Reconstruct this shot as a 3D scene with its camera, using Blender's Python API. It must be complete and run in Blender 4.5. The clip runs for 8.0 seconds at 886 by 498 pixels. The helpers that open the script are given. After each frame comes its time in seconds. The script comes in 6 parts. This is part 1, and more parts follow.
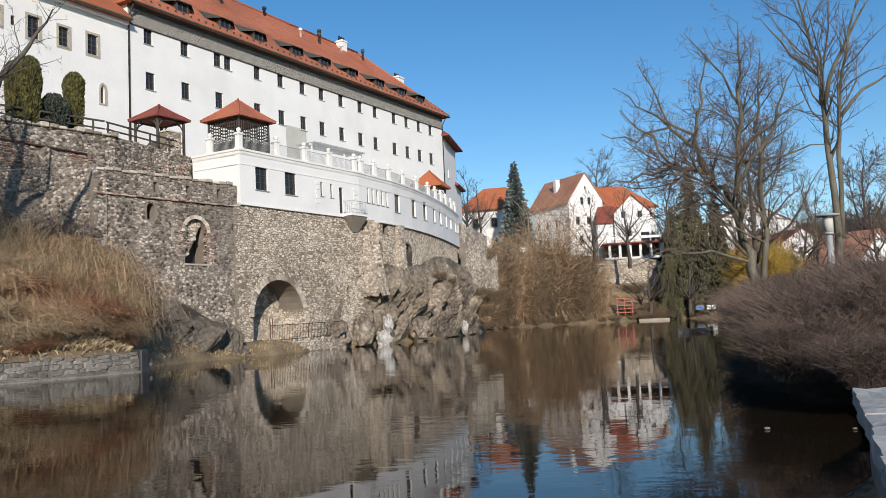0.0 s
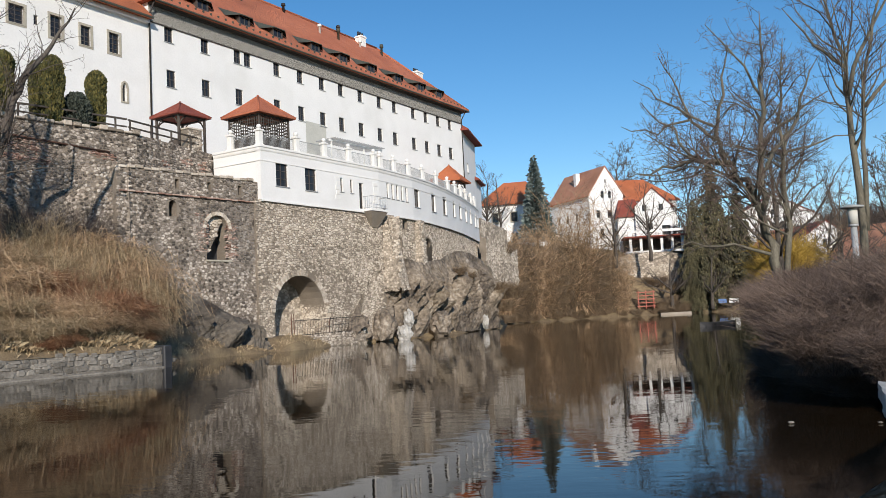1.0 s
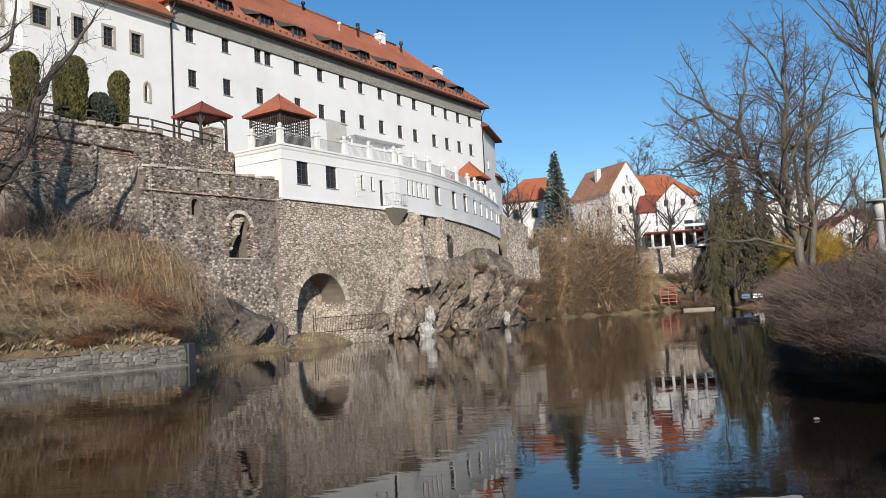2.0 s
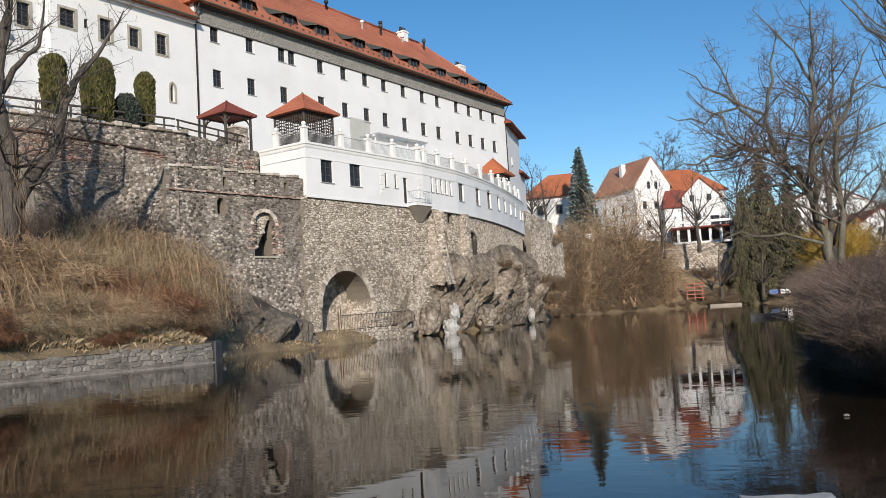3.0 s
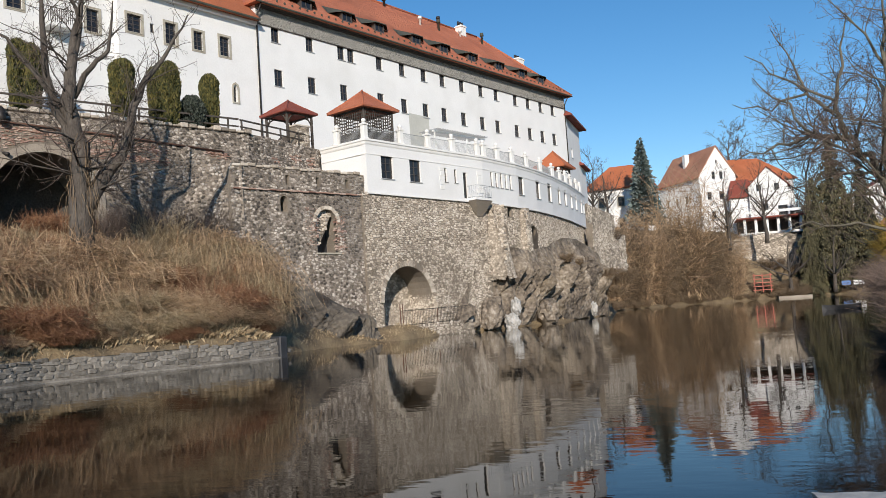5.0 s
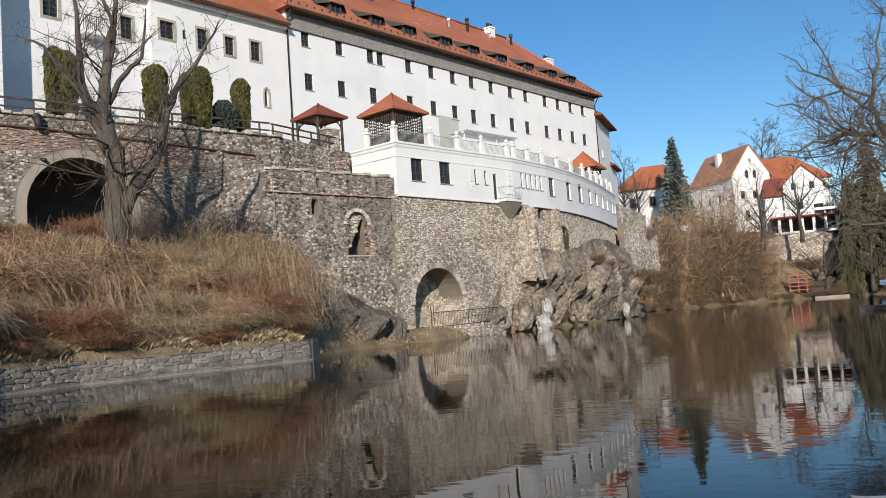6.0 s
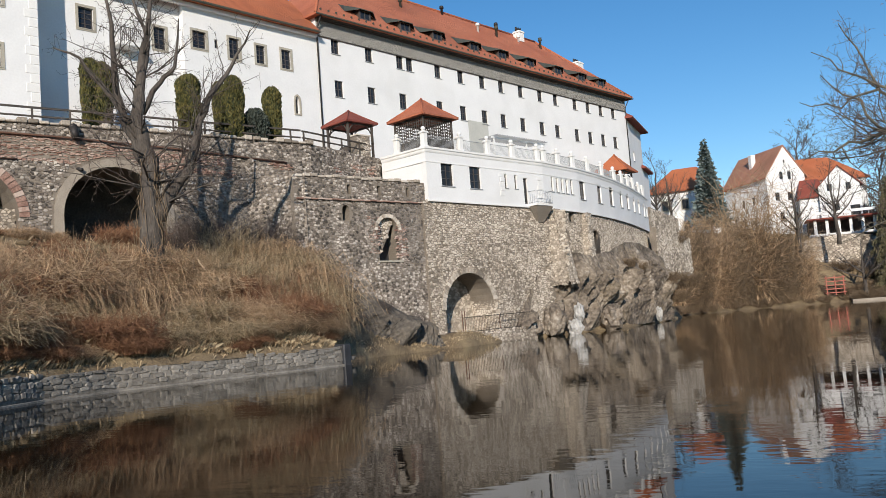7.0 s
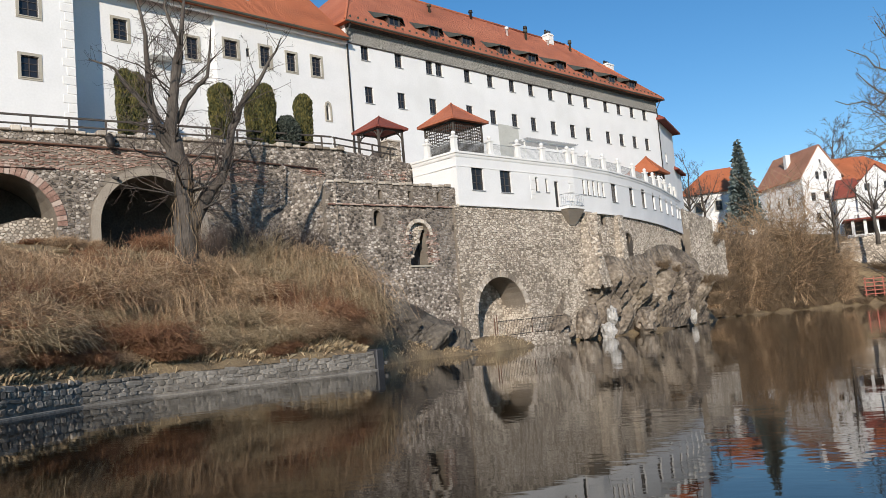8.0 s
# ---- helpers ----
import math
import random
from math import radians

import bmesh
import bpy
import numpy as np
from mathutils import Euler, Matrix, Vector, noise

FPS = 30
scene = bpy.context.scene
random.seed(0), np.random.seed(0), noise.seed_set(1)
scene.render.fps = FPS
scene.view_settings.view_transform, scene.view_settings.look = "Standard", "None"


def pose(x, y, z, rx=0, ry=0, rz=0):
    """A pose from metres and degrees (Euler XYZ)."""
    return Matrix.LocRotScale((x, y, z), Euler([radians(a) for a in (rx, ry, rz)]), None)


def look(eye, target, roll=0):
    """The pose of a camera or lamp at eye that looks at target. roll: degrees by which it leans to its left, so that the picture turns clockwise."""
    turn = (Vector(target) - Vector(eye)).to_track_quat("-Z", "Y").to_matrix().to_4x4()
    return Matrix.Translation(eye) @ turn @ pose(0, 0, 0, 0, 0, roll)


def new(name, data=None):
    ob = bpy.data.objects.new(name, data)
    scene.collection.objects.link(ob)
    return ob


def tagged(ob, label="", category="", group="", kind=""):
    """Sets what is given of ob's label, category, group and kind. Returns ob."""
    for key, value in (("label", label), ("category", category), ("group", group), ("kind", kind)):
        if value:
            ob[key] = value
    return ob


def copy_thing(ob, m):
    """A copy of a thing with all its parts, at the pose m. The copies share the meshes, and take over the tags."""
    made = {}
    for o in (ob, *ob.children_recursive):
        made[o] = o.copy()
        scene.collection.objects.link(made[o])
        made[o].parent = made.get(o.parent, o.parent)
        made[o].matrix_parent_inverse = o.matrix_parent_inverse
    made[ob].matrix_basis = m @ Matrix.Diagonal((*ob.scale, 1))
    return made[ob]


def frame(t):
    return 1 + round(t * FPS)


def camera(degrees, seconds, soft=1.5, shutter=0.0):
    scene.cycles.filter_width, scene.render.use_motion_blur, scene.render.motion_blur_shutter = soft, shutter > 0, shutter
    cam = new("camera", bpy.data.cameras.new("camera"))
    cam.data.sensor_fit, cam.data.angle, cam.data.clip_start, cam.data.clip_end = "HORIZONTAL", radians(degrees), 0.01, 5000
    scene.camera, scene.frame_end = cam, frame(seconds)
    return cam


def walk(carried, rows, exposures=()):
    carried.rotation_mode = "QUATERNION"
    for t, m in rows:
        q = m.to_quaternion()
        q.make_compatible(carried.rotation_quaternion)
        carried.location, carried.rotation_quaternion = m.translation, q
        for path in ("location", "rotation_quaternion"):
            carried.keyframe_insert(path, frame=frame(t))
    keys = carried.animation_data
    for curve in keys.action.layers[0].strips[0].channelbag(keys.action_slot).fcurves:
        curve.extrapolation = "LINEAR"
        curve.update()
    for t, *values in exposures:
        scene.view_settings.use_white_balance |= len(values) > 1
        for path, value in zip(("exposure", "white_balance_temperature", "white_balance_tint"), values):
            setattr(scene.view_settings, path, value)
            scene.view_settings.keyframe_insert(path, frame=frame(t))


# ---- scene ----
cam = camera(55.4, 8.0, soft=0.6)
EYE = (0.0, 0.0, 1.75)
walk(cam, [(t, pose(*EYE, rx, ry, rz)) for t, rx, ry, rz in [
    (0.0, 94.824, 2.671, 0.225), (0.5, 94.654, 2.790, 0.906), (1.0, 94.534, 2.921, 1.614),
    (1.5, 94.452, 3.035, 2.328), (3.0, 94.285, 3.419, 4.715), (3.5, 94.239, 3.540, 5.727),
    (4.0, 94.189, 3.659, 6.770), (4.5, 94.162, 3.757, 7.826), (6.0, 94.447, 4.085, 10.973),
    (6.5, 94.695, 4.207, 12.019), (7.0, 94.943, 4.385, 13.096), (7.5, 95.173, 4.583, 14.174),
    (8.0, 95.413, 4.761, 15.272)]], exposures=[(0.0, -0.02, 6800, 12), (8.0, -0.02, 6800, 12)])

# ---- light ----
SUN_AZ, SUN_EL = 171.0, 21.0
world = bpy.data.worlds.new("world")
scene.world = world
world.use_nodes = True
wn = world.node_tree.nodes
sky = wn.new("ShaderNodeTexSky")
sky.sky_type, sky.sun_disc = "NISHITA", False
sky.sun_elevation, sky.sun_rotation = radians(SUN_EL), radians(SUN_AZ)
sky.altitude, sky.air_density, sky.dust_density, sky.ozone_density = 300, 1.0, 0.0, 3.0
wn["Background"].inputs["Strength"].default_value = 0.136
deep = wn.new("ShaderNodeHueSaturation")
deep.inputs["Saturation"].default_value = 1.27
world.node_tree.links.new(sky.outputs[0], deep.inputs["Color"])
world.node_tree.links.new(deep.outputs[0], wn["Background"].inputs["Color"])
sun = new("sun", bpy.data.lights.new("sun", "SUN"))
sun.data.energy, sun.data.angle, sun.data.color = 4.75, radians(0.5), (1.0, 0.94, 0.85)
sa, se = radians(SUN_AZ), radians(SUN_EL)
sun.matrix_world = look((200 * math.sin(sa) * math.cos(se), 200 * math.cos(sa) * math.cos(se), 200 * math.sin(se)), (0, 0, 0))


# ---- materials ----
def ramp_node(nt, stops):
    r = nt.nodes.new("ShaderNodeValToRGB")
    e = r.color_ramp.elements
    while len(e) < len(stops):
        e.new(0.5)
    for k, (p, c) in zip(e, stops):
        k.position, k.color = p, (*c, 1)
    return r


def material(name, colors, scale=1.0, rough=0.85, fine=12.0, bump=0.3, per_piece=0.0, metal=0.0, stretch=(1, 1, 1), stain=0.0, stain_color=(0.1, 0.09, 0.08), depth=0.02):
    """Two scales of noise between the given colours, stains, fine relief and, where asked, a shift for each piece."""
    m = bpy.data.materials.new(name)
    m.use_nodes = True
    nt = m.node_tree
    n, l = nt.nodes, nt.links
    b = n["Principled BSDF"]
    b.inputs["Roughness"].default_value, b.inputs["Metallic"].default_value = rough, metal
    tc = n.new("ShaderNodeTexCoord")
    mp = n.new("ShaderNodeMapping")
    mp.inputs["Scale"].default_value = stretch
    l.new(tc.outputs["Object"], mp.inputs[0])
    big = n.new("ShaderNodeTexNoise")
    big.inputs["Scale"].default_value, big.inputs["Detail"].default_value = scale, 5
    sm = n.new("ShaderNodeTexNoise")
    sm.inputs["Scale"].default_value, sm.inputs["Detail"].default_value = fine, 6
    l.new(mp.outputs[0], big.inputs[0]), l.new(mp.outputs[0], sm.inputs[0])
    mix = n.new("ShaderNodeMath")
    mix.operation = "MULTIPLY_ADD"
    mix.inputs[1].default_value = 0.55
    l.new(big.outputs[0], mix.inputs[0])
    half = n.new("ShaderNodeMath")
    half.operation = "MULTIPLY"
    half.inputs[1].default_value = 0.45
    l.new(sm.outputs[0], half.inputs[0]), l.new(half.outputs[0], mix.inputs[2])
    fac = mix.outputs[0]
    if per_piece:
        g = n.new("ShaderNodeNewGeometry")
        oi = n.new("ShaderNodeObjectInfo")
        ad = n.new("ShaderNodeMath")
        ad.operation = "ADD"
        l.new(g.outputs["Random Per Island"], ad.inputs[0]), l.new(oi.outputs["Random"], ad.inputs[1])
        fr = n.new("ShaderNodeMath")
        fr.operation = "FRACT"
        l.new(ad.outputs[0], fr.inputs[0])
        pp = n.new("ShaderNodeMath")
        pp.operation = "MULTIPLY_ADD"
        pp.inputs[1].default_value = per_piece
        off = n.new("ShaderNodeMath")
        off.operation = "SUBTRACT"
        off.inputs[1].default_value = per_piece / 2
        l.new(fac, off.inputs[0]), l.new(fr.outputs[0], pp.inputs[0]), l.new(off.outputs[0], pp.inputs[2])
        fac = pp.outputs[0]
    k = len(colors)
    r = ramp_node(nt, [(0.32 + 0.36 * i / max(1, k - 1), c) for i, c in enumerate(colors)])
    l.new(fac, r.inputs[0])
    col = r.outputs[0]
    if stain:
        st = n.new("ShaderNodeTexNoise")
        st.inputs["Scale"].default_value, st.inputs["Detail"].default_value = scale * 0.45, 8
        mp2 = n.new("ShaderNodeMapping")
        mp2.inputs["Location"].default_value = (7, 3, 5)
        l.new(tc.outputs["Object"], mp2.inputs[0]), l.new(mp2.outputs[0], st.inputs[0])
        sr = ramp_node(nt, [(0.52, (0, 0, 0)), (0.7, (stain, stain, stain))])
        l.new(st.outputs[0], sr.inputs[0])
        mx = n.new("ShaderNodeMix")
        mx.data_type = "RGBA"
        l.new(sr.outputs[0], mx.inputs[0]), l.new(col, mx.inputs[6])
        mx.inputs[7].default_value = (*stain_color, 1)
        col = mx.outputs[2]
    l.new(col, b.inputs["Base Color"])
    bp = n.new("ShaderNodeBump")
    bp.inputs["Strength"].default_value, bp.inputs["Distance"].default_value = bump, depth
    l.new(sm.outputs[0], bp.inputs["Height"]), l.new(bp.outputs[0], b.inputs["Normal"])
    return m


plaster = material("white_plaster", [(0.74, 0.735, 0.72), (0.84, 0.835, 0.82)], 0.5, 0.9, 8, 0.15, stain=0.22, stain_color=(0.55, 0.54, 0.5))
plaster_trim = material("plaster_trim", [(0.72, 0.71, 0.68), (0.84, 0.83, 0.8)], 1.2, 0.9, 20, 0.2)
patch_plaster = material("grey_patch_plaster", [(0.42, 0.42, 0.38), (0.56, 0.55, 0.5)], 0.8, 0.95, 9, 0.2)
stone = material("rubble_stone", [(0.2, 0.168, 0.132), (0.38, 0.322, 0.258), (0.52, 0.45, 0.37), (0.66, 0.59, 0.5)], 0.3, 0.92, 9, 0.6, per_piece=0.34, depth=0.04, stain=0.25, stain_color=(0.16, 0.14, 0.12))
stone_old = material("weathered_rubble_stone", [(0.055, 0.047, 0.04), (0.175, 0.147, 0.123), (0.345, 0.298, 0.254), (0.6, 0.54, 0.475)], 0.5, 0.92, 7, 0.7, per_piece=0.3, depth=0.05, stain=0.7, stain_color=(0.1, 0.088, 0.08))
joint = material("recessed_dark_joint", [(0.13, 0.107, 0.084), (0.3, 0.255, 0.205)], 0.6, 0.95, 14, 0.6, depth=0.04)
bark_light = material("sunlit_olive_grey_bark", [(0.06, 0.053, 0.04), (0.13, 0.116, 0.086), (0.21, 0.19, 0.145)], 2.0, 0.9, 18, 0.8, stretch=(1, 1, 0.25), depth=0.05)
mortar = material("lime_mortar", [(0.24, 0.2, 0.16), (0.4, 0.35, 0.285)], 0.6, 0.95, 14, 0.6, stain=0.4, stain_color=(0.17, 0.15, 0.125), depth=0.04)
brick = material("old_brick", [(0.2, 0.11, 0.083), (0.36, 0.225, 0.175), (0.5, 0.39, 0.325)], 1.2, 0.9, 14, 0.5, per_piece=0.4)
window_stone = material("window_surround_stone", [(0.34, 0.31, 0.25), (0.48, 0.44, 0.36)], 2, 0.85, 25, 0.2)
grey_wood = material("dark_weathered_wood", [(0.035, 0.028, 0.024), (0.09, 0.075, 0.062)], 3, 0.8, 30, 0.3, stretch=(1, 1, 0.15))
wood_red = material("red_stained_wood", [(0.16, 0.05, 0.035), (0.25, 0.085, 0.06)], 3, 0.7, 30, 0.2)
frame_wood = material("dark_window_frame", [(0.05, 0.04, 0.035), (0.1, 0.085, 0.075)], 4, 0.5, 30, 0.1)
iron = material("dark_iron", [(0.02, 0.02, 0.02), (0.06, 0.05, 0.045)], 4, 0.6, 40, 0.1, metal=0.4)
zinc = material("grey_zinc", [(0.3, 0.31, 0.31), (0.42, 0.43, 0.43)], 3, 0.6, 30, 0.1, metal=0.2)
rust = material("rusty_iron", [(0.09, 0.045, 0.03), (0.17, 0.085, 0.055)], 3, 0.85, 30, 0.3)
copper_dark = material("dark_dormer_cladding", [(0.035, 0.04, 0.03), (0.085, 0.085, 0.065)], 2, 0.75, 20, 0.3)
rock = material("grey_brown_rock", [(0.03, 0.024, 0.02), (0.11, 0.088, 0.068), (0.24, 0.196, 0.15), (0.44, 0.385, 0.32)], 0.45, 0.9, 3.5, 1.0, stain=0.5, stain_color=(0.15, 0.11, 0.055), depth=0.15)
rock_dark = material("dark_weathered_rock", [(0.035, 0.03, 0.026), (0.1, 0.086, 0.07), (0.2, 0.172, 0.14)], 0.6, 0.9, 4, 0.9, depth=0.15)
rock_white = material("pale_quartz_rock", [(0.22, 0.21, 0.19), (0.6, 0.58, 0.55)], 1.5, 0.85, 6, 0.8, depth=0.1)
earth = material("dry_earth_grass", [(0.09, 0.065, 0.04), (0.2, 0.145, 0.085), (0.3, 0.23, 0.13)], 0.7, 0.95, 9, 0.8, depth=0.08)
straw = material("dry_straw", [(0.17, 0.12, 0.066), (0.32, 0.232, 0.135), (0.45, 0.35, 0.22)], 0.9, 0.8, 15, 0.1, per_piece=0.5)
vine = material("dry_brown_vines", [(0.16, 0.105, 0.062), (0.35, 0.228, 0.132), (0.52, 0.365, 0.225)], 0.5, 0.85, 15, 0.1, per_piece=0.45)
vine_red = material("rust_brown_leaves", [(0.11, 0.045, 0.022), (0.21, 0.095, 0.045), (0.28, 0.15, 0.08)], 0.7, 0.8, 15, 0.1, per_piece=0.5)
bark = material("grey_bark", [(0.035, 0.029, 0.024), (0.085, 0.07, 0.058), (0.15, 0.13, 0.108)], 2.0, 0.9, 18, 0.8, stretch=(1, 1, 0.25), depth=0.05)
twig = material("grey_brown_twigs", [(0.05, 0.036, 0.029), (0.115, 0.085, 0.07)], 1, 0.85, 15, 0.1, per_piece=0.4)
twig_warm = material("pale_brown_twigs", [(0.13, 0.09, 0.055), (0.24, 0.17, 0.105)], 0.4, 0.85, 15, 0.1, per_piece=0.5)
twig_yellow = material("yellow_willow_twigs", [(0.3, 0.19, 0.03), (0.45, 0.3, 0.06)], 0.6, 0.8, 15, 0.1, per_piece=0.5)
twig_purple = material("purple_brown_twigs", [(0.055, 0.037, 0.029), (0.115, 0.08, 0.063), (0.18, 0.128, 0.1)], 0.8, 0.85, 15, 0.1, per_piece=0.5)
cypress_leaf = material("arborvitae_foliage", [(0.03, 0.036, 0.01), (0.075, 0.075, 0.018), (0.15, 0.125, 0.035)], 0.9, 0.8, 15, 0.2, per_piece=0.5)
spruce_leaf = material("spruce_needles", [(0.055, 0.08, 0.075), (0.125, 0.165, 0.155), (0.2, 0.24, 0.225)], 0.6, 0.8, 12, 0.2, per_piece=0.4)
juniper_leaf = material("juniper_needles", [(0.02, 0.028, 0.02), (0.05, 0.064, 0.05), (0.085, 0.1, 0.08)], 0.9, 0.85, 15, 0.2, per_piece=0.5)
conifer_leaf = material("dull_conifer_foliage", [(0.045, 0.042, 0.021), (0.1, 0.09, 0.046), (0.17, 0.145, 0.075)], 0.3, 0.85, 12, 0.2, per_piece=0.4)
# near-black stone: the deep shade inside the arcade arches, put into the colour
arch_shade = material("shaded_arch_stone", [(0.03, 0.028, 0.026), (0.1, 0.092, 0.08)], 0.8, 0.95, 8, 0.7, depth=0.05)
quay_stone = material("dark_quay_stone", [(0.09, 0.081, 0.068), (0.18, 0.163, 0.14), (0.29, 0.265, 0.23)], 0.9, 0.9, 8, 0.6, per_piece=0.25, depth=0.04, stain=0.5, stain_color=(0.07, 0.064, 0.055))
pale_stone = material("pale_parapet_stone", [(0.3, 0.29, 0.26), (0.5, 0.48, 0.44)], 3, 0.8, 25, 0.4)
# tar of the boat; also painted shade on the sheets behind wall openings
tar_and_shade = material("dark_boat_tar_and_shade", [(0.02, 0.022, 0.025), (0.05, 0.05, 0.055)], 2, 0.6, 20, 0.2)
red_paint = material("faded_red_paint", [(0.36, 0.09, 0.06), (0.48, 0.17, 0.12)], 2, 0.7, 20, 0.2)
yellow_wall = material("ochre_house_plaster", [(0.55, 0.4, 0.13), (0.66, 0.5, 0.2)], 0.6, 0.9, 9, 0.15)
white_paint = material("white_paint", [(0.72, 0.72, 0.7), (0.82, 0.82, 0.8)], 2, 0.6, 20, 0.1)
blue_paint = material("blue_paint", [(0.08, 0.16, 0.36), (0.12, 0.22, 0.45)], 2, 0.6, 20, 0.1)
paving = material("terrace_paving", [(0.3, 0.28, 0.25), (0.42, 0.4, 0.36)], 1, 0.9, 10, 0.3)
far_wood = material("far_bare_wood", [(0.09, 0.075, 0.065), (0.16, 0.135, 0.115)], 0.3, 0.95, 3, 0.3, per_piece=0.3)


def tile_material(name, colors, scale_rows=3.0, scale_cols=5.0):
    """Clay roof tiles: rows and columns in relief, weathering in patches. The roof's own x runs along the eave."""
    m = material(name, colors, 0.35, 0.85, 6, 0.2, stain=0.35, stain_color=(0.16, 0.06, 0.03))
    nt = m.node_tree
    n, l = nt.nodes, nt.links
    tc = n.new("ShaderNodeTexCoord")
    w1 = n.new("ShaderNodeTexWave")
    w1.bands_direction = "X"
    w1.inputs["Scale"].default_value = scale_cols / 2
    w1.inputs["Distortion"].default_value = 0.3
    w2 = n.new("ShaderNodeTexWave")
    w2.bands_direction, w2.wave_profile = "Z", "SAW"
    w2.inputs["Scale"].default_value = scale_rows / 2
    w2.inputs["Distortion"].default_value = 0.4
    l.new(tc.outputs["Object"], w1.inputs[0]), l.new(tc.outputs["Object"], w2.inputs[0])
    ad = n.new("ShaderNodeMath")
    l.new(w1.outputs["Fac"], ad.inputs[0]), l.new(w2.outputs["Fac"], ad.inputs[1])
    bp = n.new("ShaderNodeBump")
    bp.inputs["Strength"].default_value, bp.inputs["Distance"].default_value = 0.6, 0.06
    l.new(ad.outputs[0], bp.inputs["Height"]), l.new(bp.outputs[0], n["Principled BSDF"].inputs["Normal"])
    return m


tiles = tile_material("red_clay_tiles", [(0.34, 0.098, 0.05), (0.46, 0.145, 0.074), (0.54, 0.193, 0.104)])
tiles_bright = tile_material("orange_clay_tiles", [(0.4, 0.11, 0.042), (0.51, 0.16, 0.068)])
tiles_old = tile_material("faded_brown_tiles", [(0.42, 0.18, 0.105), (0.54, 0.27, 0.165)])
tiles_dark = tile_material("dark_red_tiles", [(0.2, 0.045, 0.03), (0.3, 0.075, 0.05)])


def sgraffito_material():
    """Scrolls scratched through pale plaster to a dark ground."""
    m = material("sgraffito_frieze", [(0.2, 0.19, 0.17), (0.5, 0.48, 0.44)], 1, 0.9, 20, 0.2)
    n, l = m.node_tree.nodes, m.node_tree.links
    tc = n.new("ShaderNodeTexCoord")
    w = n.new("ShaderNodeTexWave")
    w.wave_type = "RINGS"
    w.inputs["Scale"].default_value, w.inputs["Distortion"].default_value = 2.2, 24
    w.inputs["Detail"].default_value, w.inputs["Detail Scale"].default_value = 4, 1.6
    l.new(tc.outputs["Object"], w.inputs[0])
    r = ramp_node(m.node_tree, [(0.3, (0.1, 0.095, 0.085)), (0.6, (0.4, 0.38, 0.34))])
    l.new(w.outputs["Fac"], r.inputs[0]), l.new(r.outputs[0], n["Principled BSDF"].inputs["Base Color"])
    return m


sgraffito = sgraffito_material()


def glass_material():
    m = bpy.data.materials.new("dark_window_glass")
    m.use_nodes = True
    b = m.node_tree.nodes["Principled BSDF"]
    b.inputs["Base Color"].default_value = (0.02, 0.022, 0.026, 1)
    b.inputs["Roughness"].default_value = 0.124
    return m


glass = glass_material()


def water_material():
    m = bpy.data.materials.new("river_water")
    m.use_nodes = True
    n, l = m.node_tree.nodes, m.node_tree.links
    b = n["Principled BSDF"]
    b.inputs["Base Color"].default_value = (0.016, 0.0105, 0.006, 1)
    b.inputs["Roughness"].default_value, b.inputs["IOR"].default_value = 0.02, 1.18
    tc = n.new("ShaderNodeTexCoord")
    hs = []
    for sc, st, amp in ((0.5, (1, 1, 1), 1.0), (2.2, (0.55, 1.3, 1), 0.35), (7.0, (0.6, 1.4, 1), 0.08)):
        mp = n.new("ShaderNodeMapping")
        mp.inputs["Scale"].default_value, mp.inputs["Rotation"].default_value = st, (0, 0, 0.35)
        t = n.new("ShaderNodeTexNoise")
        t.inputs["Scale"].default_value, t.inputs["Detail"].default_value = sc, 2
        l.new(tc.outputs["Object"], mp.inputs[0]), l.new(mp.outputs[0], t.inputs[0])
        a = n.new("ShaderNodeMath")
        a.operation = "MULTIPLY"
        a.inputs[1].default_value = amp
        l.new(t.outputs[0], a.inputs[0])
        hs.append(a.outputs[0])
    s1, s2 = n.new("ShaderNodeMath"), n.new("ShaderNodeMath")
    l.new(hs[0], s1.inputs[0]), l.new(hs[1], s1.inputs[1]), l.new(s1.outputs[0], s2.inputs[0]), l.new(hs[2], s2.inputs[1])
    # calm and ruffled stretches
    pat = n.new("ShaderNodeTexNoise")
    pat.inputs["Scale"].default_value = 0.124
    l.new(tc.outputs["Object"], pat.inputs[0])
    pr = ramp_node(m.node_tree, [(0.42, (0.25, 0.25, 0.25)), (0.62, (1, 1, 1))])
    l.new(pat.outputs[0], pr.inputs[0])
    bp = n.new("ShaderNodeBump")
    bp.inputs["Distance"].default_value = 0.02
    sc2 = n.new("ShaderNodeMath")
    sc2.operation = "MULTIPLY"
    sc2.inputs[1].default_value = WATER_BUMP
    l.new(pr.outputs[0], sc2.inputs[0]), l.new(sc2.outputs[0], bp.inputs["Strength"])
    l.new(s2.outputs[0], bp.inputs["Height"]), l.new(bp.outputs[0], b.inputs["Normal"])
    return m


WATER_BUMP = 0.6
water_mat = water_material()


# ---- building helpers ----
def link(name, verts, faces, mat, parent=None, smooth=False, label=""):
    me = bpy.data.meshes.new(name)
    me.from_pydata(verts, [], faces)
    if smooth:
        me.shade_smooth()
    if mat:
        me.materials.append(mat)
    ob = new(name, me)
    if parent:
        ob.parent = parent
    if label:
        ob["label"] = label
    return ob


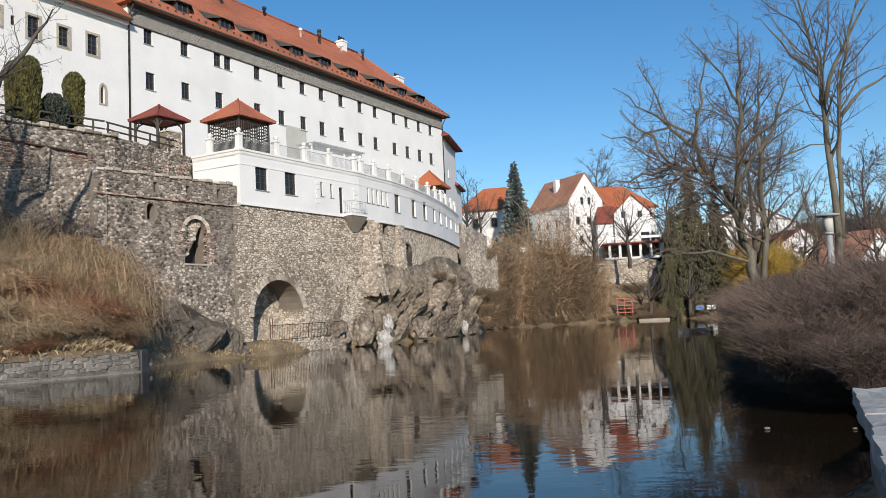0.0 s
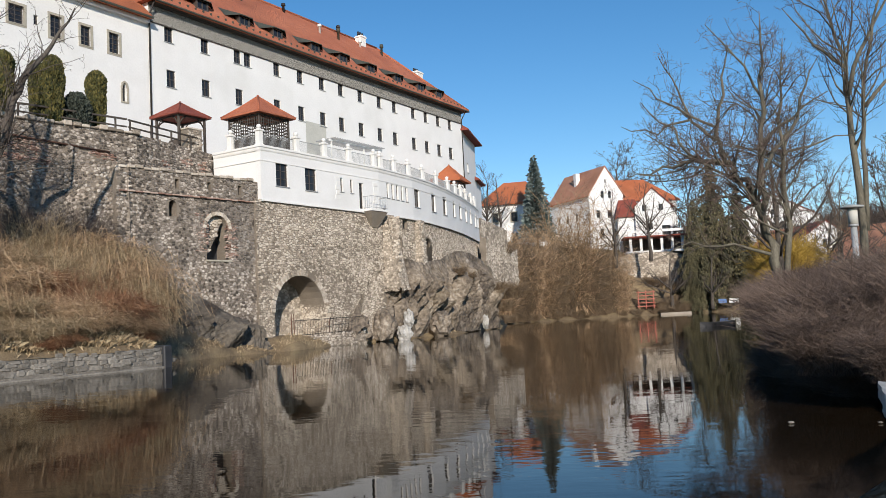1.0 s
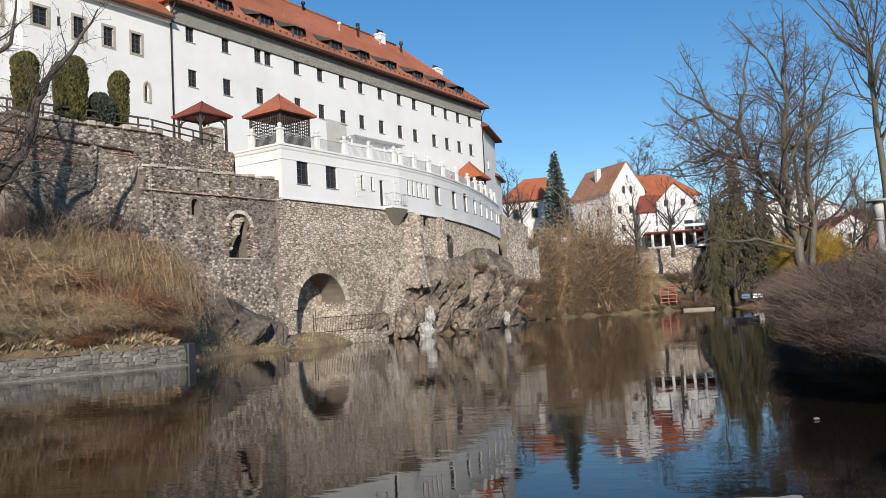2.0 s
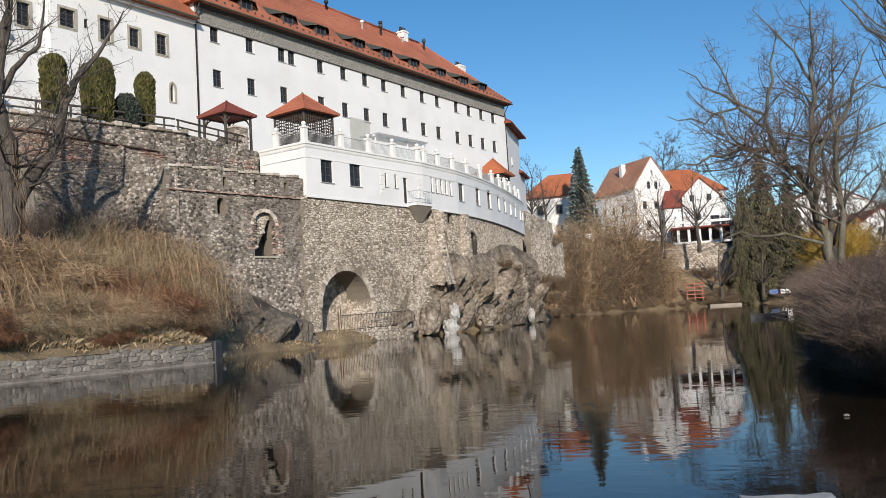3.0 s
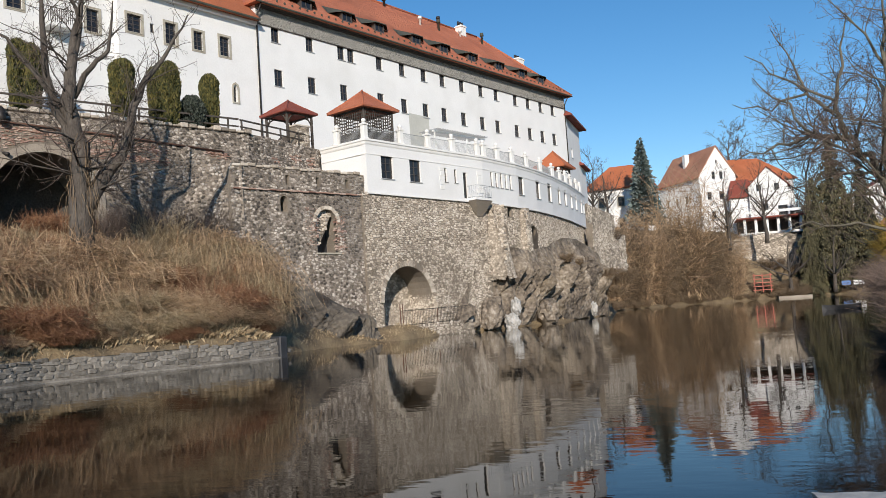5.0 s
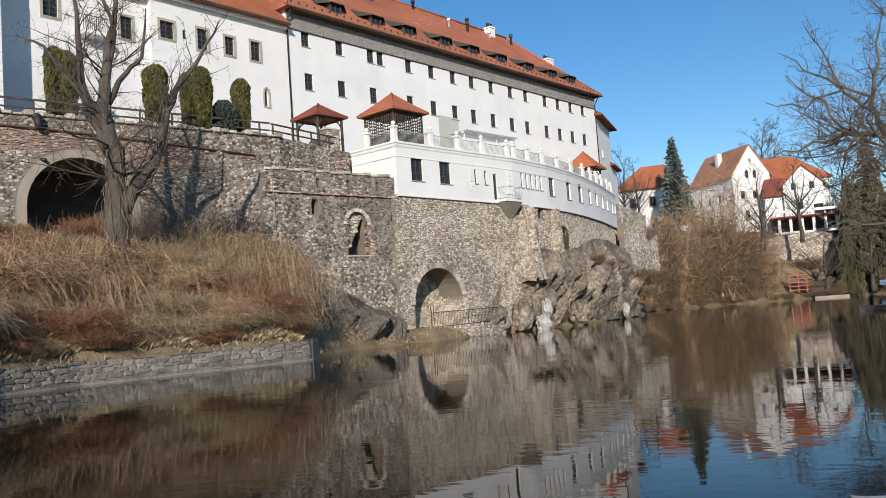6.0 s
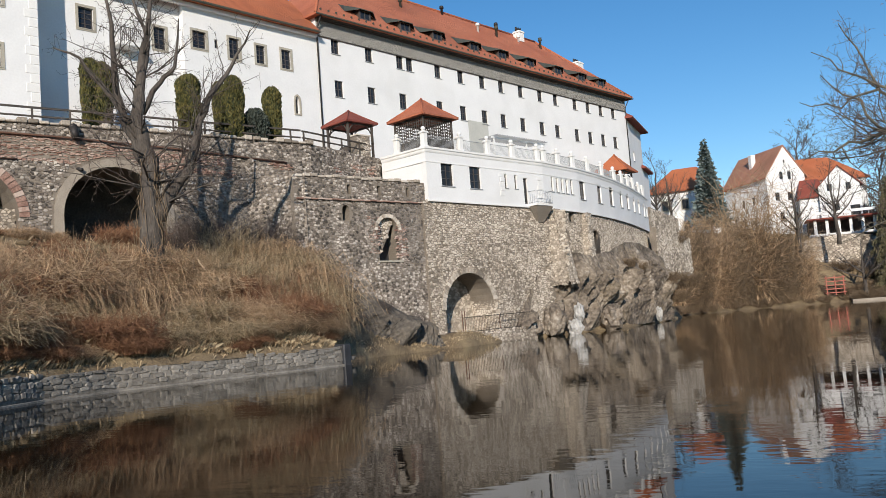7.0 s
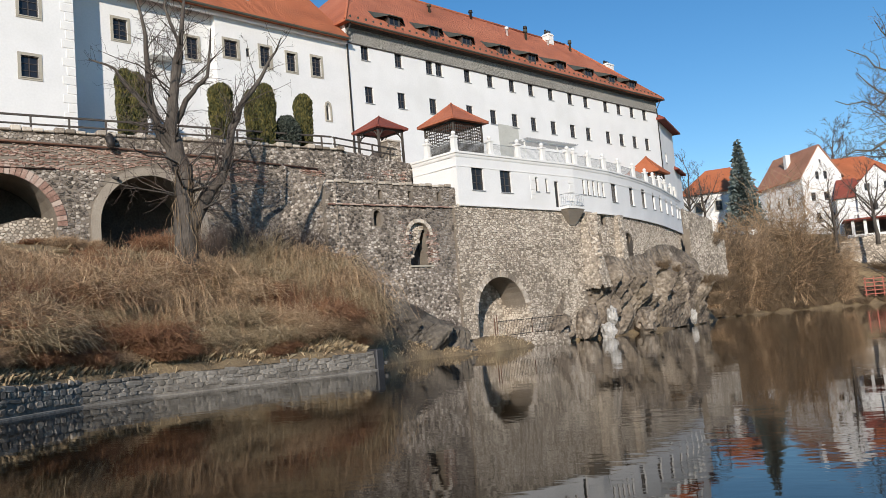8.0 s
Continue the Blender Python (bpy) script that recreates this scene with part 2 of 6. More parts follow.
def part(name, bm, mat, parent=None, label="", smooth=False):
    bmesh.ops.recalc_face_normals(bm, faces=bm.faces)
    me = bpy.data.meshes.new(name)
    bm.to_mesh(me)
    bm.free()
    if smooth:
        me.shade_smooth()
    me.materials.append(mat)
    ob = new(name, me)
    if parent:
        ob.parent = parent
    if label:
        ob["label"] = label
    return ob


def thing(name, m, label, category, group="", kind=""):
    ob = new(name)
    ob.matrix_world = m
    return tagged(ob, label, category, group, kind)


def add_box(bm, lo, hi, bevel=0.0, m=None):
    r = bmesh.ops.create_cube(bm, size=1)
    vs = r["verts"]
    for v in vs:
        v.co = Vector([lo[i] + (v.co[i] + 0.5) * (hi[i] - lo[i]) for i in range(3)])
    if bevel:
        es = {e for v in vs for e in v.link_edges}
        rr = bmesh.ops.bevel(bm, geom=list(es), offset=bevel, segments=1, affect="EDGES")
        vs = list({v for f in rr["faces"] for v in f.verts} | {v for v in vs if v.is_valid})
    if m is not None:
        for v in vs:
            v.co = m @ v.co


def box_part(name, lo, hi, mat, parent, bevel=0.0, label=""):
    bm = bmesh.new()
    add_box(bm, lo, hi, bevel)
    return part(name, bm, mat, parent, label)


def wall_bm(outline, holes, thick, y0=0.0):
    """A wall in the x-z plane with its openings cut right through, from y0 to y0 + thick."""
    bm = bmesh.new()
    loops = []
    for lp in (outline, *holes):
        vs = [bm.verts.new((x, y0, z)) for x, z in lp]
        for a, b in zip(vs, vs[1:] + vs[:1]):
            bm.edges.new((a, b))
        loops.append(vs)
    bmesh.ops.triangle_fill(bm, use_beauty=True, edges=bm.edges[:], normal=(0, -1, 0))
    front = bm.faces[:]
    back = {}
    for vs in loops:
        for v in vs:
            back[v] = bm.verts.new((v.co.x, y0 + thick, v.co.z))
    for f in front:
        bm.faces.new([back[v] for v in reversed(f.verts)])
    for vs in loops:
        for a, b in zip(vs, vs[1:] + vs[:1]):
            bm.faces.new((a, b, back[b], back[a]))
    return bm


def rect(x, z, w, h):
    return [(x - w / 2, z), (x + w / 2, z), (x + w / 2, z + h), (x - w / 2, z + h)]


def arch_loop(x, z0, w, spring, n=10, rise=None):
    r = w / 2
    rise = r if rise is None else rise
    return [(x - r, z0), (x + r, z0)] + [(x + r * math.cos(math.pi * i / n), spring + rise * math.sin(math.pi * i / n)) for i in range(n + 1)]


def window(parent, x, z, w, h, y0, surround=None, bars=(1, 2), sill=True, depth=0.13):
    """A casement set in its reveal: frame with glazing bars, a pane, a sill."""
    yb = y0 + depth
    t = 0.055
    nx, nz = bars[0] + 1, bars[1] + 1
    gaps = []
    for i in range(nx):
        for j in range(nz):
            xa, xb = x - w / 2 + max(t, w * i / nx + 0.028) * (i > 0) + t * (i == 0), x - w / 2 + w * (i + 1) / nx - (t if i == nx - 1 else 0.028)
            za, zb = z + (t if j == 0 else h * j / nz + 0.018), z + h * (j + 1) / nz - (t if j == nz - 1 else 0.018)
            gaps.append([(xa, za), (xb, za), (xb, zb), (xa, zb)])
    bm = wall_bm(rect(x, z, w, h), gaps, 0.06, yb)
    win = part("window", bm, frame_wood, parent)
    link("pane", [(x - w / 2, yb + 0.04, z), (x + w / 2, yb + 0.04, z), (x + w / 2, yb + 0.04, z + h), (x - w / 2, yb + 0.04, z + h)], [(0, 1, 2, 3)], glass, win)
    if sill:
        box_part("sill", (x - w / 2 - 0.08, y0 - 0.07, z - 0.07), (x + w / 2 + 0.08, y0 + depth, z - 0.005), zinc if surround is None else surround, win, 0.01)
    if surround is not None:
        bm = wall_bm(rect(x, z - 0.17, w + 0.36, h + 0.34), [rect(x, z, w, h)], 0.12, y0 - 0.035)
        part("surround", bm, surround, win)
    return win


def tube_arrays(items, n, caps=True):
    """Verts and faces of tubes along paths; items are (points, radii)."""
    groups = {}
    for path, radii in items:
        groups.setdefault(len(path), []).append((path, radii))
    verts, faces, o = [], [], 0
    ang = np.arange(n) * 2 * math.pi / n
    for m, its in groups.items():
        P = np.array([[tuple(q) for q in path] for path, _ in its], float)
        R = np.array([radii for _, radii in its], float)
        D = np.empty_like(P)
        D[:, 1:-1] = P[:, 2:] - P[:, :-2]
        D[:, 0], D[:, -1] = P[:, 1] - P[:, 0], P[:, -1] - P[:, -2]
        D /= np.linalg.norm(D, axis=2, keepdims=True) + 1e-9
        mean = D.mean(1, keepdims=True)
        ref = np.where(np.abs(mean[..., 2:3]) > 0.8, np.array([1.0, 0.0, 0.0]), np.array([0.0, 0.0, 1.0]))
        A = np.cross(D, np.broadcast_to(ref, D.shape))
        A /= np.linalg.norm(A, axis=2, keepdims=True) + 1e-9
        Bn = np.cross(D, A)
        ring = P[:, :, None] + (A[:, :, None] * np.cos(ang)[:, None] + Bn[:, :, None] * np.sin(ang)[:, None]) * R[:, :, None, None]
        verts.append(ring.reshape(-1, 3))
        base = o + np.arange(len(its))[:, None, None] * m * n + np.arange(m - 1)[None, :, None] * n
        k = np.arange(n)[None, None]
        k2 = (k + 1) % n
        quads = np.stack([base + k, base + k2, base + n + k2, base + n + k], -1).reshape(-1, 4)
        faces += [tuple(q) for q in quads.tolist()]
        if caps:
            for a in range(len(its)):
                f = o + a * m * n
                faces.append(tuple(range(f + n - 1, f - 1, -1)))
                faces.append(tuple(range(f + (m - 1) * n, f + m * n)))
        o += len(its) * m * n
    return np.concatenate(verts).tolist(), faces


def tubes(name, items, mat, parent=None, n=5, smooth=True, label=""):
    vs, fs = tube_arrays(items, n, n > 3)
    return link(name, vs, fs, mat, parent, smooth, label)


def heading(x, y, z, h):
    """A frame whose x runs along the compass heading h, y into the wall, z up."""
    return pose(x, y, z, 0, 0, 90 - h)


def rubble(rng, x0, x1, z0, z1, inside, y=0.0, course=(0.1, 0.22), length=(0.1, 0.31), proud=(0.015, 0.06), jit=0.06):
    """Rough-faced stones in wavering courses on the x-z plane, facing -y. Returns a list of (verts, faces)."""
    out = []
    z = z0
    row = 0
    while z < z1:
        h = rng.uniform(*course)
        x = x0 - rng.random() * 0.4
        while x < x1:
            w = rng.uniform(*length)
            if rng.random() < 0.15:
                w *= 1.4
            cx, cz = x + w / 2, z + h / 2 + 0.09 * math.sin(x * 0.8 + row) + rng.uniform(-jit, jit)
            if inside(cx, cz):
                g = 0.006
                a, b = w / 2 * rng.uniform(0.85, 1.1) - g, h / 2 * (1 + rng.uniform(-jit, jit) * 5) - g
                c = min(a, b) * rng.uniform(0.3, 0.7)
                j = lambda q: q * rng.uniform(0.8, 1.12)
                ring = [(-j(a) + c, -j(b)), (j(a) - c, -j(b)), (j(a), -b + c), (j(a), b - c), (j(a) - c, j(b)), (-j(a) + c, j(b)), (-j(a), b - c), (-j(a), -b + c)]
                d = rng.uniform(*proud)
                rot = rng.uniform(-jit, jit) * 5
                co, si = math.cos(rot), math.sin(rot)
                vs = []
                for k, yy in ((1.0, y + 0.03), (0.72, y - d)):
                    for px, pz in ring:
                        vs.append((cx + (px * co - pz * si) * k, yy + rng.uniform(-0.012, 0.012), cz + (px * si + pz * co) * k))
                fs = [(i + 8 * r, (i + 1) % 8 + 8 * r, (i + 1) % 8 + 8 * r + 8, i + 8 * r + 8) for r in (0,) for i in range(8)]
                fs.append(tuple(range(8, 16)))
                out.append((vs, fs))
            x += w
        z += h
        row += 1
    return out


def cut(poly, nx, nz, c):
    """The part of a polygon where nx * x + nz * z is at most c."""
    out = []
    for (ax, az), (bx, bz) in zip(poly, poly[1:] + poly[:1]):
        da, db = nx * ax + nz * az - c, nx * bx + nz * bz - c
        if da <= 0:
            out.append((ax, az))
        if (da < 0) != (db < 0) and da != db:
            t = da / (da - db)
            out.append((ax + (bx - ax) * t, az + (bz - az) * t))
    return out


def cobble(rng, x0, x1, z0, z1, inside, y=0.0, size=0.18, proud=(0.01, 0.06)):
    """Many-sided rubble stones packed with narrow recessed joints on the x-z plane, facing -y."""
    dx, dz = size * 1.3, size * 0.8
    nx, nz = int((x1 - x0) / dx) + 2, int((z1 - z0) / dz) + 2
    seeds = {(i, j): (x0 + (i + 0.5 * (j % 2) + rng.uniform(-0.42, 0.42)) * dx, z0 + (j + rng.uniform(-0.42, 0.42)) * dz) for i in range(-1, nx + 1) for j in range(-1, nz + 1) if rng.random() > 0.13}
    near = [(a, b) for a in (-2, -1, 0, 1, 2) for b in (-2, -1, 0, 1, 2) if (a or b) and abs(a) + abs(b) < 4]
    k2 = 1.7
    out = []
    for (i, j), (sx, sz) in seeds.items():
        if not inside(sx, sz):
            continue
        poly = [(sx - dx, sz - dz), (sx + dx, sz - dz), (sx + dx, sz + dz), (sx - dx, sz + dz)]
        for a, b in near:
            q = seeds.get((i + a, j + b))
            if q is None:
                continue
            ex, ez = q[0] - sx, (q[1] - sz) * k2
            poly = cut(poly, ex, ez, ex * (q[0] + sx) / 2 + ez * (q[1] + sz) / 2)
            if len(poly) < 3:
                break
        if len(poly) < 3:
            continue
        m = len(poly)
        cx, cz = sum(v[0] for v in poly) / m, sum(v[1] for v in poly) / m
        d = rng.uniform(*proud)
        tx, tz = rng.gauss(0, 0.09), rng.gauss(0, 0.12)
        k0, k1 = rng.uniform(0.9, 0.99), rng.uniform(0.55, 0.8)
        vs = [(cx + (px - cx) * k0, y + 0.03, cz + (pz - cz) * k0) for px, pz in poly]
        vs += [(cx + (px - cx) * k1, y - d + tx * (px - cx) + tz * (pz - cz), cz + (pz - cz) * k1) for px, pz in poly]
        out.append((vs, [(r, (r + 1) % m, (r + 1) % m + m, r + m) for r in range(m)] + [tuple(range(m, 2 * m))]))
    return out


def joined(name, pieces, mat, parent, label="", kind="stuff"):
    vs, fs = [], []
    for v, f in pieces:
        o = len(vs)
        vs += v
        fs += [tuple(i + o for i in q) for q in f]
    ob = link(name, vs, fs, mat, parent, False, label)
    ob["kind"] = kind
    return ob
# ---- river and ground ----
def ground_sheet():
    """River bed and valley floor out to the horizon, below the water near the camera."""
    n = 60
    vs, fs = [], []
    for j in range(n + 1):
        for i in range(n + 1):
            u, v = (i / n * 2 - 1), (j / n * 2 - 1)
            x, y = 2200 * u * abs(u) ** 1.5, 2200 * v * abs(v) ** 1.5
            r = math.hypot(x, y)
            z = -2.0 + max(0.0, r - 210) * 0.03
            vs.append((x, y, min(z, 24)))
    for j in range(n):
        for i in range(n):
            a = j * (n + 1) + i
            fs.append((a, a + 1, a + n + 2, a + n + 1))
    return tagged(link("ground", vs, fs, earth, smooth=True), "brown river bed and valley floor of dry earth", "ground", kind="structure")


ground_sheet()
water = link("water", [(-200, -120, 0), (260, -120, 0), (260, 215, 0), (-200, 215, 0)], [(0, 1, 2, 3)], water_mat)
tagged(water, "calm dark brown river with soft ripples", "river", kind="structure")


def loft(name, rows, mat, rough=0.0, freq=0.4, smooth=True, sub=4, label="", category="", kind="structure"):
    """A sheet through rows of points, refined and roughened."""
    rows = [[Vector(p) for p in r] for r in rows]

    def refine(line, k):
        out = []
        m = len(line)
        for i in range(m - 1):
            p0, p1, p2, p3 = line[max(i - 1, 0)], line[i], line[i + 1], line[min(i + 2, m - 1)]
            for q in range(k):
                t = q / k
                out.append(p1 + (p2 - p1) * t if m < 3 else 0.5 * ((2 * p1) + (p2 - p0) * t + (2 * p0 - 5 * p1 + 4 * p2 - p3) * t * t + (3 * p1 - p0 - 3 * p2 + p3) * t ** 3))
        out.append(line[-1])
        return out
    rows = [refine(r, sub) for r in rows]
    cols = [refine([r[i] for r in rows], sub) for i in range(len(rows[0]))]
    nr, nc = len(cols[0]), len(cols)
    vs = []
    for c in cols:
        for k, p in enumerate(c):
            d = noise.fractal(p * freq, 0.9, 2.1, 5) * rough
            vs.append(p + Vector((d * 0.4, -d * 0.4, d)) * (0.0 if k == 0 else 1.0))
    fs = [(c * nr + r, (c + 1) * nr + r, (c + 1) * nr + r + 1, c * nr + r + 1) for c in range(nc - 1) for r in range(nr - 1)]
    return tagged(link(name, vs, fs, mat, smooth=smooth), label, category, kind=kind)


# foot of the bank, and the rows above it up to the walls
QUAY = [(-20.6, -30), (-20.6, 0), (-20.7, 14), (-20.9, 22.5), (-21.1, 26.5), (-20.3, 29.8), (-18.6, 32.5), (-17.1, 34.9), (-15.5, 37.4), (-14.3, 39.8)]
BANK_LOW = [(x, y, 0.86) for x, y in QUAY]
BANK_MID = [(-28, -30, 3.5), (-28, 0, 3.5), (-28, 14, 3.5), (-28, 22.5, 4.4), (-27, 27.5, 4.5), (-25.3, 32, 4.6), (-23.6, 35.3, 4.4), (-21.8, 38.3, 4.2), (-20.0, 40.8, 3.8), (-18.2, 43.0, 2.8)]
BANK_TOP = [(-66, -30, 8.2), (-62, 0, 8.2), (-50, 15, 8.2), (-42, 25, 8.2), (-37, 31, 8.2), (-33.5, 35.5, 8.1), (-30, 39.6, 7.8), (-26.8, 43.5, 7.0), (-24, 46.6, 6.0), (-21.6, 46.4, 5.0)]
loft("bank", [BANK_LOW, BANK_MID, BANK_TOP], earth, 0.35, 0.5, label="steep river bank of dry earth and dead grass", category="bank")
FOOT = [(-14.1, 39.5), (-14.9, 42.5), (-15.2, 45.4), (-14.5, 49.4), (-12.2, 52.8), (-10.3, 57.0), (-8.6, 62.0), (-7.4, 65.4), (-4.6, 69.0), (-0.9, 78.4), (3.0, 95.0), (5.5, 112.0), (6.0, 128.0), (14, 139), (26, 146), (42, 150), (60, 148), (90, 150), (150, 160)]
F_MID = [(-16.5, 41.5, 1.6), (-17.2, 43.8, 1.7), (-16.6, 46.9, 1.6), (-15.4, 50.8, 1.2), (-12.9, 53.9, 0.7), (-11.1, 57.8, 0.7), (-9.4, 62.8, 0.8), (-8.2, 66.2, 0.9), (-6, 70, 1.0), (-2.2, 79.4, 1.2), (1.8, 96, 1.4), (4, 113, 1.6), (4.5, 129, 1.4), (13, 143, 1.3), (26, 150, 1.1), (42, 154, 1.1), (60, 153, 1.2), (90, 156, 1.3), (150, 168, 1.5)]
F_TOP = [(-20, 46.0, 4.0), (-20, 47.5, 3.6), (-18.2, 51.5, 2.8), (-15.8, 54.6, 1.4), (-13.4, 57.2, 0.6), (-11.2, 60.4, 0.6), (-9.0, 64.8, 0.7), (-7.4, 68.5, 3.5), (-5.2, 72.6, 5.5), (-2.4, 81.5, 6.5), (0.5, 98, 7.5), (-2, 116, 10.0), (2, 135, 11.5), (14, 158, 11.5), (28, 164, 11.0), (42, 166, 9.0), (62, 172, 5.0), (90, 174, 4.0), (150, 190, 5.0)]
F_FAR = [(-24, 50, 3.5), (-24, 52, 3.0), (-22, 56, 2.0), (-19, 60, 1.0), (-17, 62, 0.6), (-15, 66, 0.6), (-13, 70, 0.8), (-12, 74, 2.0), (-10, 78, 3.0), (-8, 88, 4.0), (-8, 104, 8.0), (-14, 122, 15.0), (-10, 150, 17.0), (8, 190, 19.0), (28, 196, 18.0), (46, 198, 15.0), (70, 215, 12.0), (110, 215, 14.0), (190, 235, 18.0)]
loft("river_edge", [[(x, y, -0.25) for x, y in FOOT], F_MID, F_TOP, F_FAR], earth, 0.5, 0.35, sub=5, label="brown earth shore rising to the houses", category="bank")
RIGHT = [(-3.5, -30), (-3.5, -1.5), (-1.2, 0.9), (1.7, 2.4), (3.2, 4.6), (5.4, 7.5), (7.2, 11.0), (7.6, 15.0), (8.4, 20.0), (10.8, 28), (14.6, 42.0), (20.0, 60.0), (26, 80), (40, 105), (70, 130), (130, 140)]
loft("right_bank", [[(x, y, -0.3) for x, y in RIGHT], [(x + 0.6 + 0.02 * y, y - 0.3, 0.55) for x, y in RIGHT], [(x + 3.5 + 0.06 * abs(y), y - 2, 0.9) for x, y in RIGHT], [(x + 60, y - 20, 2.2) for x, y in RIGHT], [(x + 260, y - 60, 18.0) for x, y in RIGHT]], earth, 0.3, 0.4, sub=4, label="low grassy park bank of dry earth", category="bank")

# ---- the long white house ----
MAIN = thing("white_college", heading(-43.30 + 41.4 * 0.5, 25.0 + 41.4 * 0.8660, 12.5, 30), "long white plastered former college with a red tiled roof", "house")
LEN, DEEP, EAVE, RIDGE = 46.4, 14.0, 13.75, 21.4
UPPER = [43.3, 46.92, 50.5, 51.67, 55.26, 58.35, 61.45, 64.31, 67.44, 70.7, 73.45, 77.1, 79.67, 82.3, 84.93]
LOWER = [43.45, 46.95, 50.6, 55.2, 58.38, 61.45, 64.3, 67.43, 70.65, 73.4, 77.05, 79.68, 82.3, 84.9]
WINS = [(s - 41.4, 11.15, 0.82, 1.2) for s in UPPER] + [(s - 41.4, 7.65, 0.86, 1.34) for s in LOWER]
part("wall", wall_bm([(0, 0), (LEN, 0), (LEN, EAVE), (0, EAVE)], [rect(*w) for w in WINS], 0.5), plaster, MAIN)
box_part("wall", (0, 0.5, 0), (0.5, DEEP, EAVE), plaster, MAIN)
box_part("wall", (LEN - 0.5, 0.5, 0), (LEN, DEEP, EAVE), plaster, MAIN)
box_part("wall", (0.5, DEEP - 0.5, 0), (LEN - 0.5, DEEP, EAVE), plaster, MAIN)
for w in WINS:
    window(MAIN, *w, 0.0, bars=(1, 1))
box_part("frieze", (0.05, -0.02, 12.36), (LEN - 0.05, -0.004, 13.6), sgraffito, MAIN, label="scratched dark scroll frieze")
bm = bmesh.new()
for y, z, h in ((-0.1, 12.28, 0.07), (-0.3, 13.6, 0.1), (-0.5, 13.7, 0.08)):
    add_box(bm, (0, y, z), (LEN, -0.001, z + h))
part("cornice", bm, grey_wood, MAIN)


def hip_roof(name, parent, x0, x1, y0, y1, z0, z1, hipl, hipr, mat, thick=0.18, ridge_y=None):
    """A hipped roof as a slab with thick eaves."""
    ry = (y0 + y1) / 2 if ridge_y is None else ridge_y
    bot = [(x0, y0, z0), (x1, y0, z0), (x1, y1, z0), (x0, y1, z0)]
    top = [(x, y, z0 + thick) for x, y, _ in bot] + [(x0 + hipl, ry, z1), (x1 - hipr, ry, z1)]
    fs = [(3, 2, 1, 0)] + [(i, (i + 1) % 4, 4 + (i + 1) % 4, 4 + i) for i in range(4)] + [(4, 5, 9, 8), (5, 6, 9), (6, 7, 8, 9), (7, 4, 8)]
    return link(name, bot + top, fs, mat, parent)


ROOF = hip_roof("roof", MAIN, -0.5, LEN + 0.6, -0.75, DEEP + 0.75, EAVE, RIDGE, 7.4, 7.9, tiles)
SLOPE = (RIDGE - EAVE - 0.18) / (7.0 + 0.75)
box_part("gutter", (-0.5, -0.88, EAVE - 0.02), (LEN + 0.6, -0.75, EAVE + 0.1), copper_dark, MAIN, 0.02)
tubes("downpipe", [([(LEN - 0.15, -0.7, EAVE), (LEN - 0.2, -0.12, EAVE - 1.0), (LEN - 0.2, -0.1, 2.0)], [0.06] * 3)], iron, MAIN)
tubes("downpipe", [([(0.05, -0.7, EAVE), (0.02, -0.12, EAVE - 1.0), (0.02, -0.1, 2.0)], [0.07] * 3)], iron, MAIN)
tubes("ridge_tiles", [([(6.9, 7.0, RIDGE + 0.04), (LEN - 7.3, 7.0, RIDGE + 0.04)], [0.14, 0.14]), ([(LEN + 0.6, -0.75, EAVE + 0.2), (LEN - 7.3, 7.0, RIDGE + 0.04)], [0.12, 0.12]), ([(-0.5, -0.75, EAVE + 0.2), (6.9, 7.0, RIDGE + 0.04)], [0.12, 0.12])], tiles, MAIN, 6)


def dormer(parent, x):
    """A small window under a broad dark shed roof that flares into the tiles."""
    y, zb = 0.1, EAVE + 0.18 + SLOPE * 0.85
    ze = zb + 0.8
    yb = (ze + 0.1 - EAVE - 0.18 + 0.33 * 0.3 - SLOPE * 0.75) / (SLOPE - 0.33) + 0.02
    zr = lambda yy: EAVE + 0.18 + SLOPE * (yy + 0.75)
    top = [(x - 0.72, y - 0.25, ze), (x + 0.72, y - 0.25, ze), (x + 0.8, yb, zr(yb) + 0.03), (x - 0.8, yb, zr(yb) + 0.03)]
    lowl = (x - 1.75, y + 0.55, zr(y + 0.55) + 0.03)
    lowr = (x + 1.75, y + 0.55, zr(y + 0.55) + 0.03)
    v = [*top, lowl, lowr, (x - 0.72, y - 0.25, ze - 0.08), (x + 0.72, y - 0.25, ze - 0.08), (x - 1.5, yb - 0.05, zr(yb - 0.05) + 0.03), (x + 1.5, yb - 0.05, zr(yb - 0.05) + 0.03)]
    body = link("dormer", v, [(0, 1, 2, 3), (4, 0, 3, 8), (1, 5, 9, 2), (6, 7, 1, 0), (6, 0, 4), (7, 5, 1)], copper_dark, parent, label="dark shed dormer")
    bm = bmesh.new()
    for lo, hi in (((x - 0.62, y, zb), (x - 0.5, yb * 0.6, ze)), ((x + 0.5, y, zb), (x + 0.62, yb * 0.6, ze)), ((x - 0.5, y, zb), (x + 0.5, y + 0.1, zb + 0.1)),
                   ((x - 0.5, y, ze - 0.1), (x + 0.5, y + 0.1, ze)), ((x - 0.03, y + 0.02, zb + 0.1), (x + 0.03, y + 0.08, ze - 0.1))):
        add_box(bm, lo, hi)
    part("frame", bm, frame_wood, body)
    link("pane", [(x - 0.5, y + 0.06, zb), (x + 0.5, y + 0.06, zb), (x + 0.5, y + 0.06, ze), (x - 0.5, y + 0.06, ze)], [(0, 1, 2, 3)], glass, body)


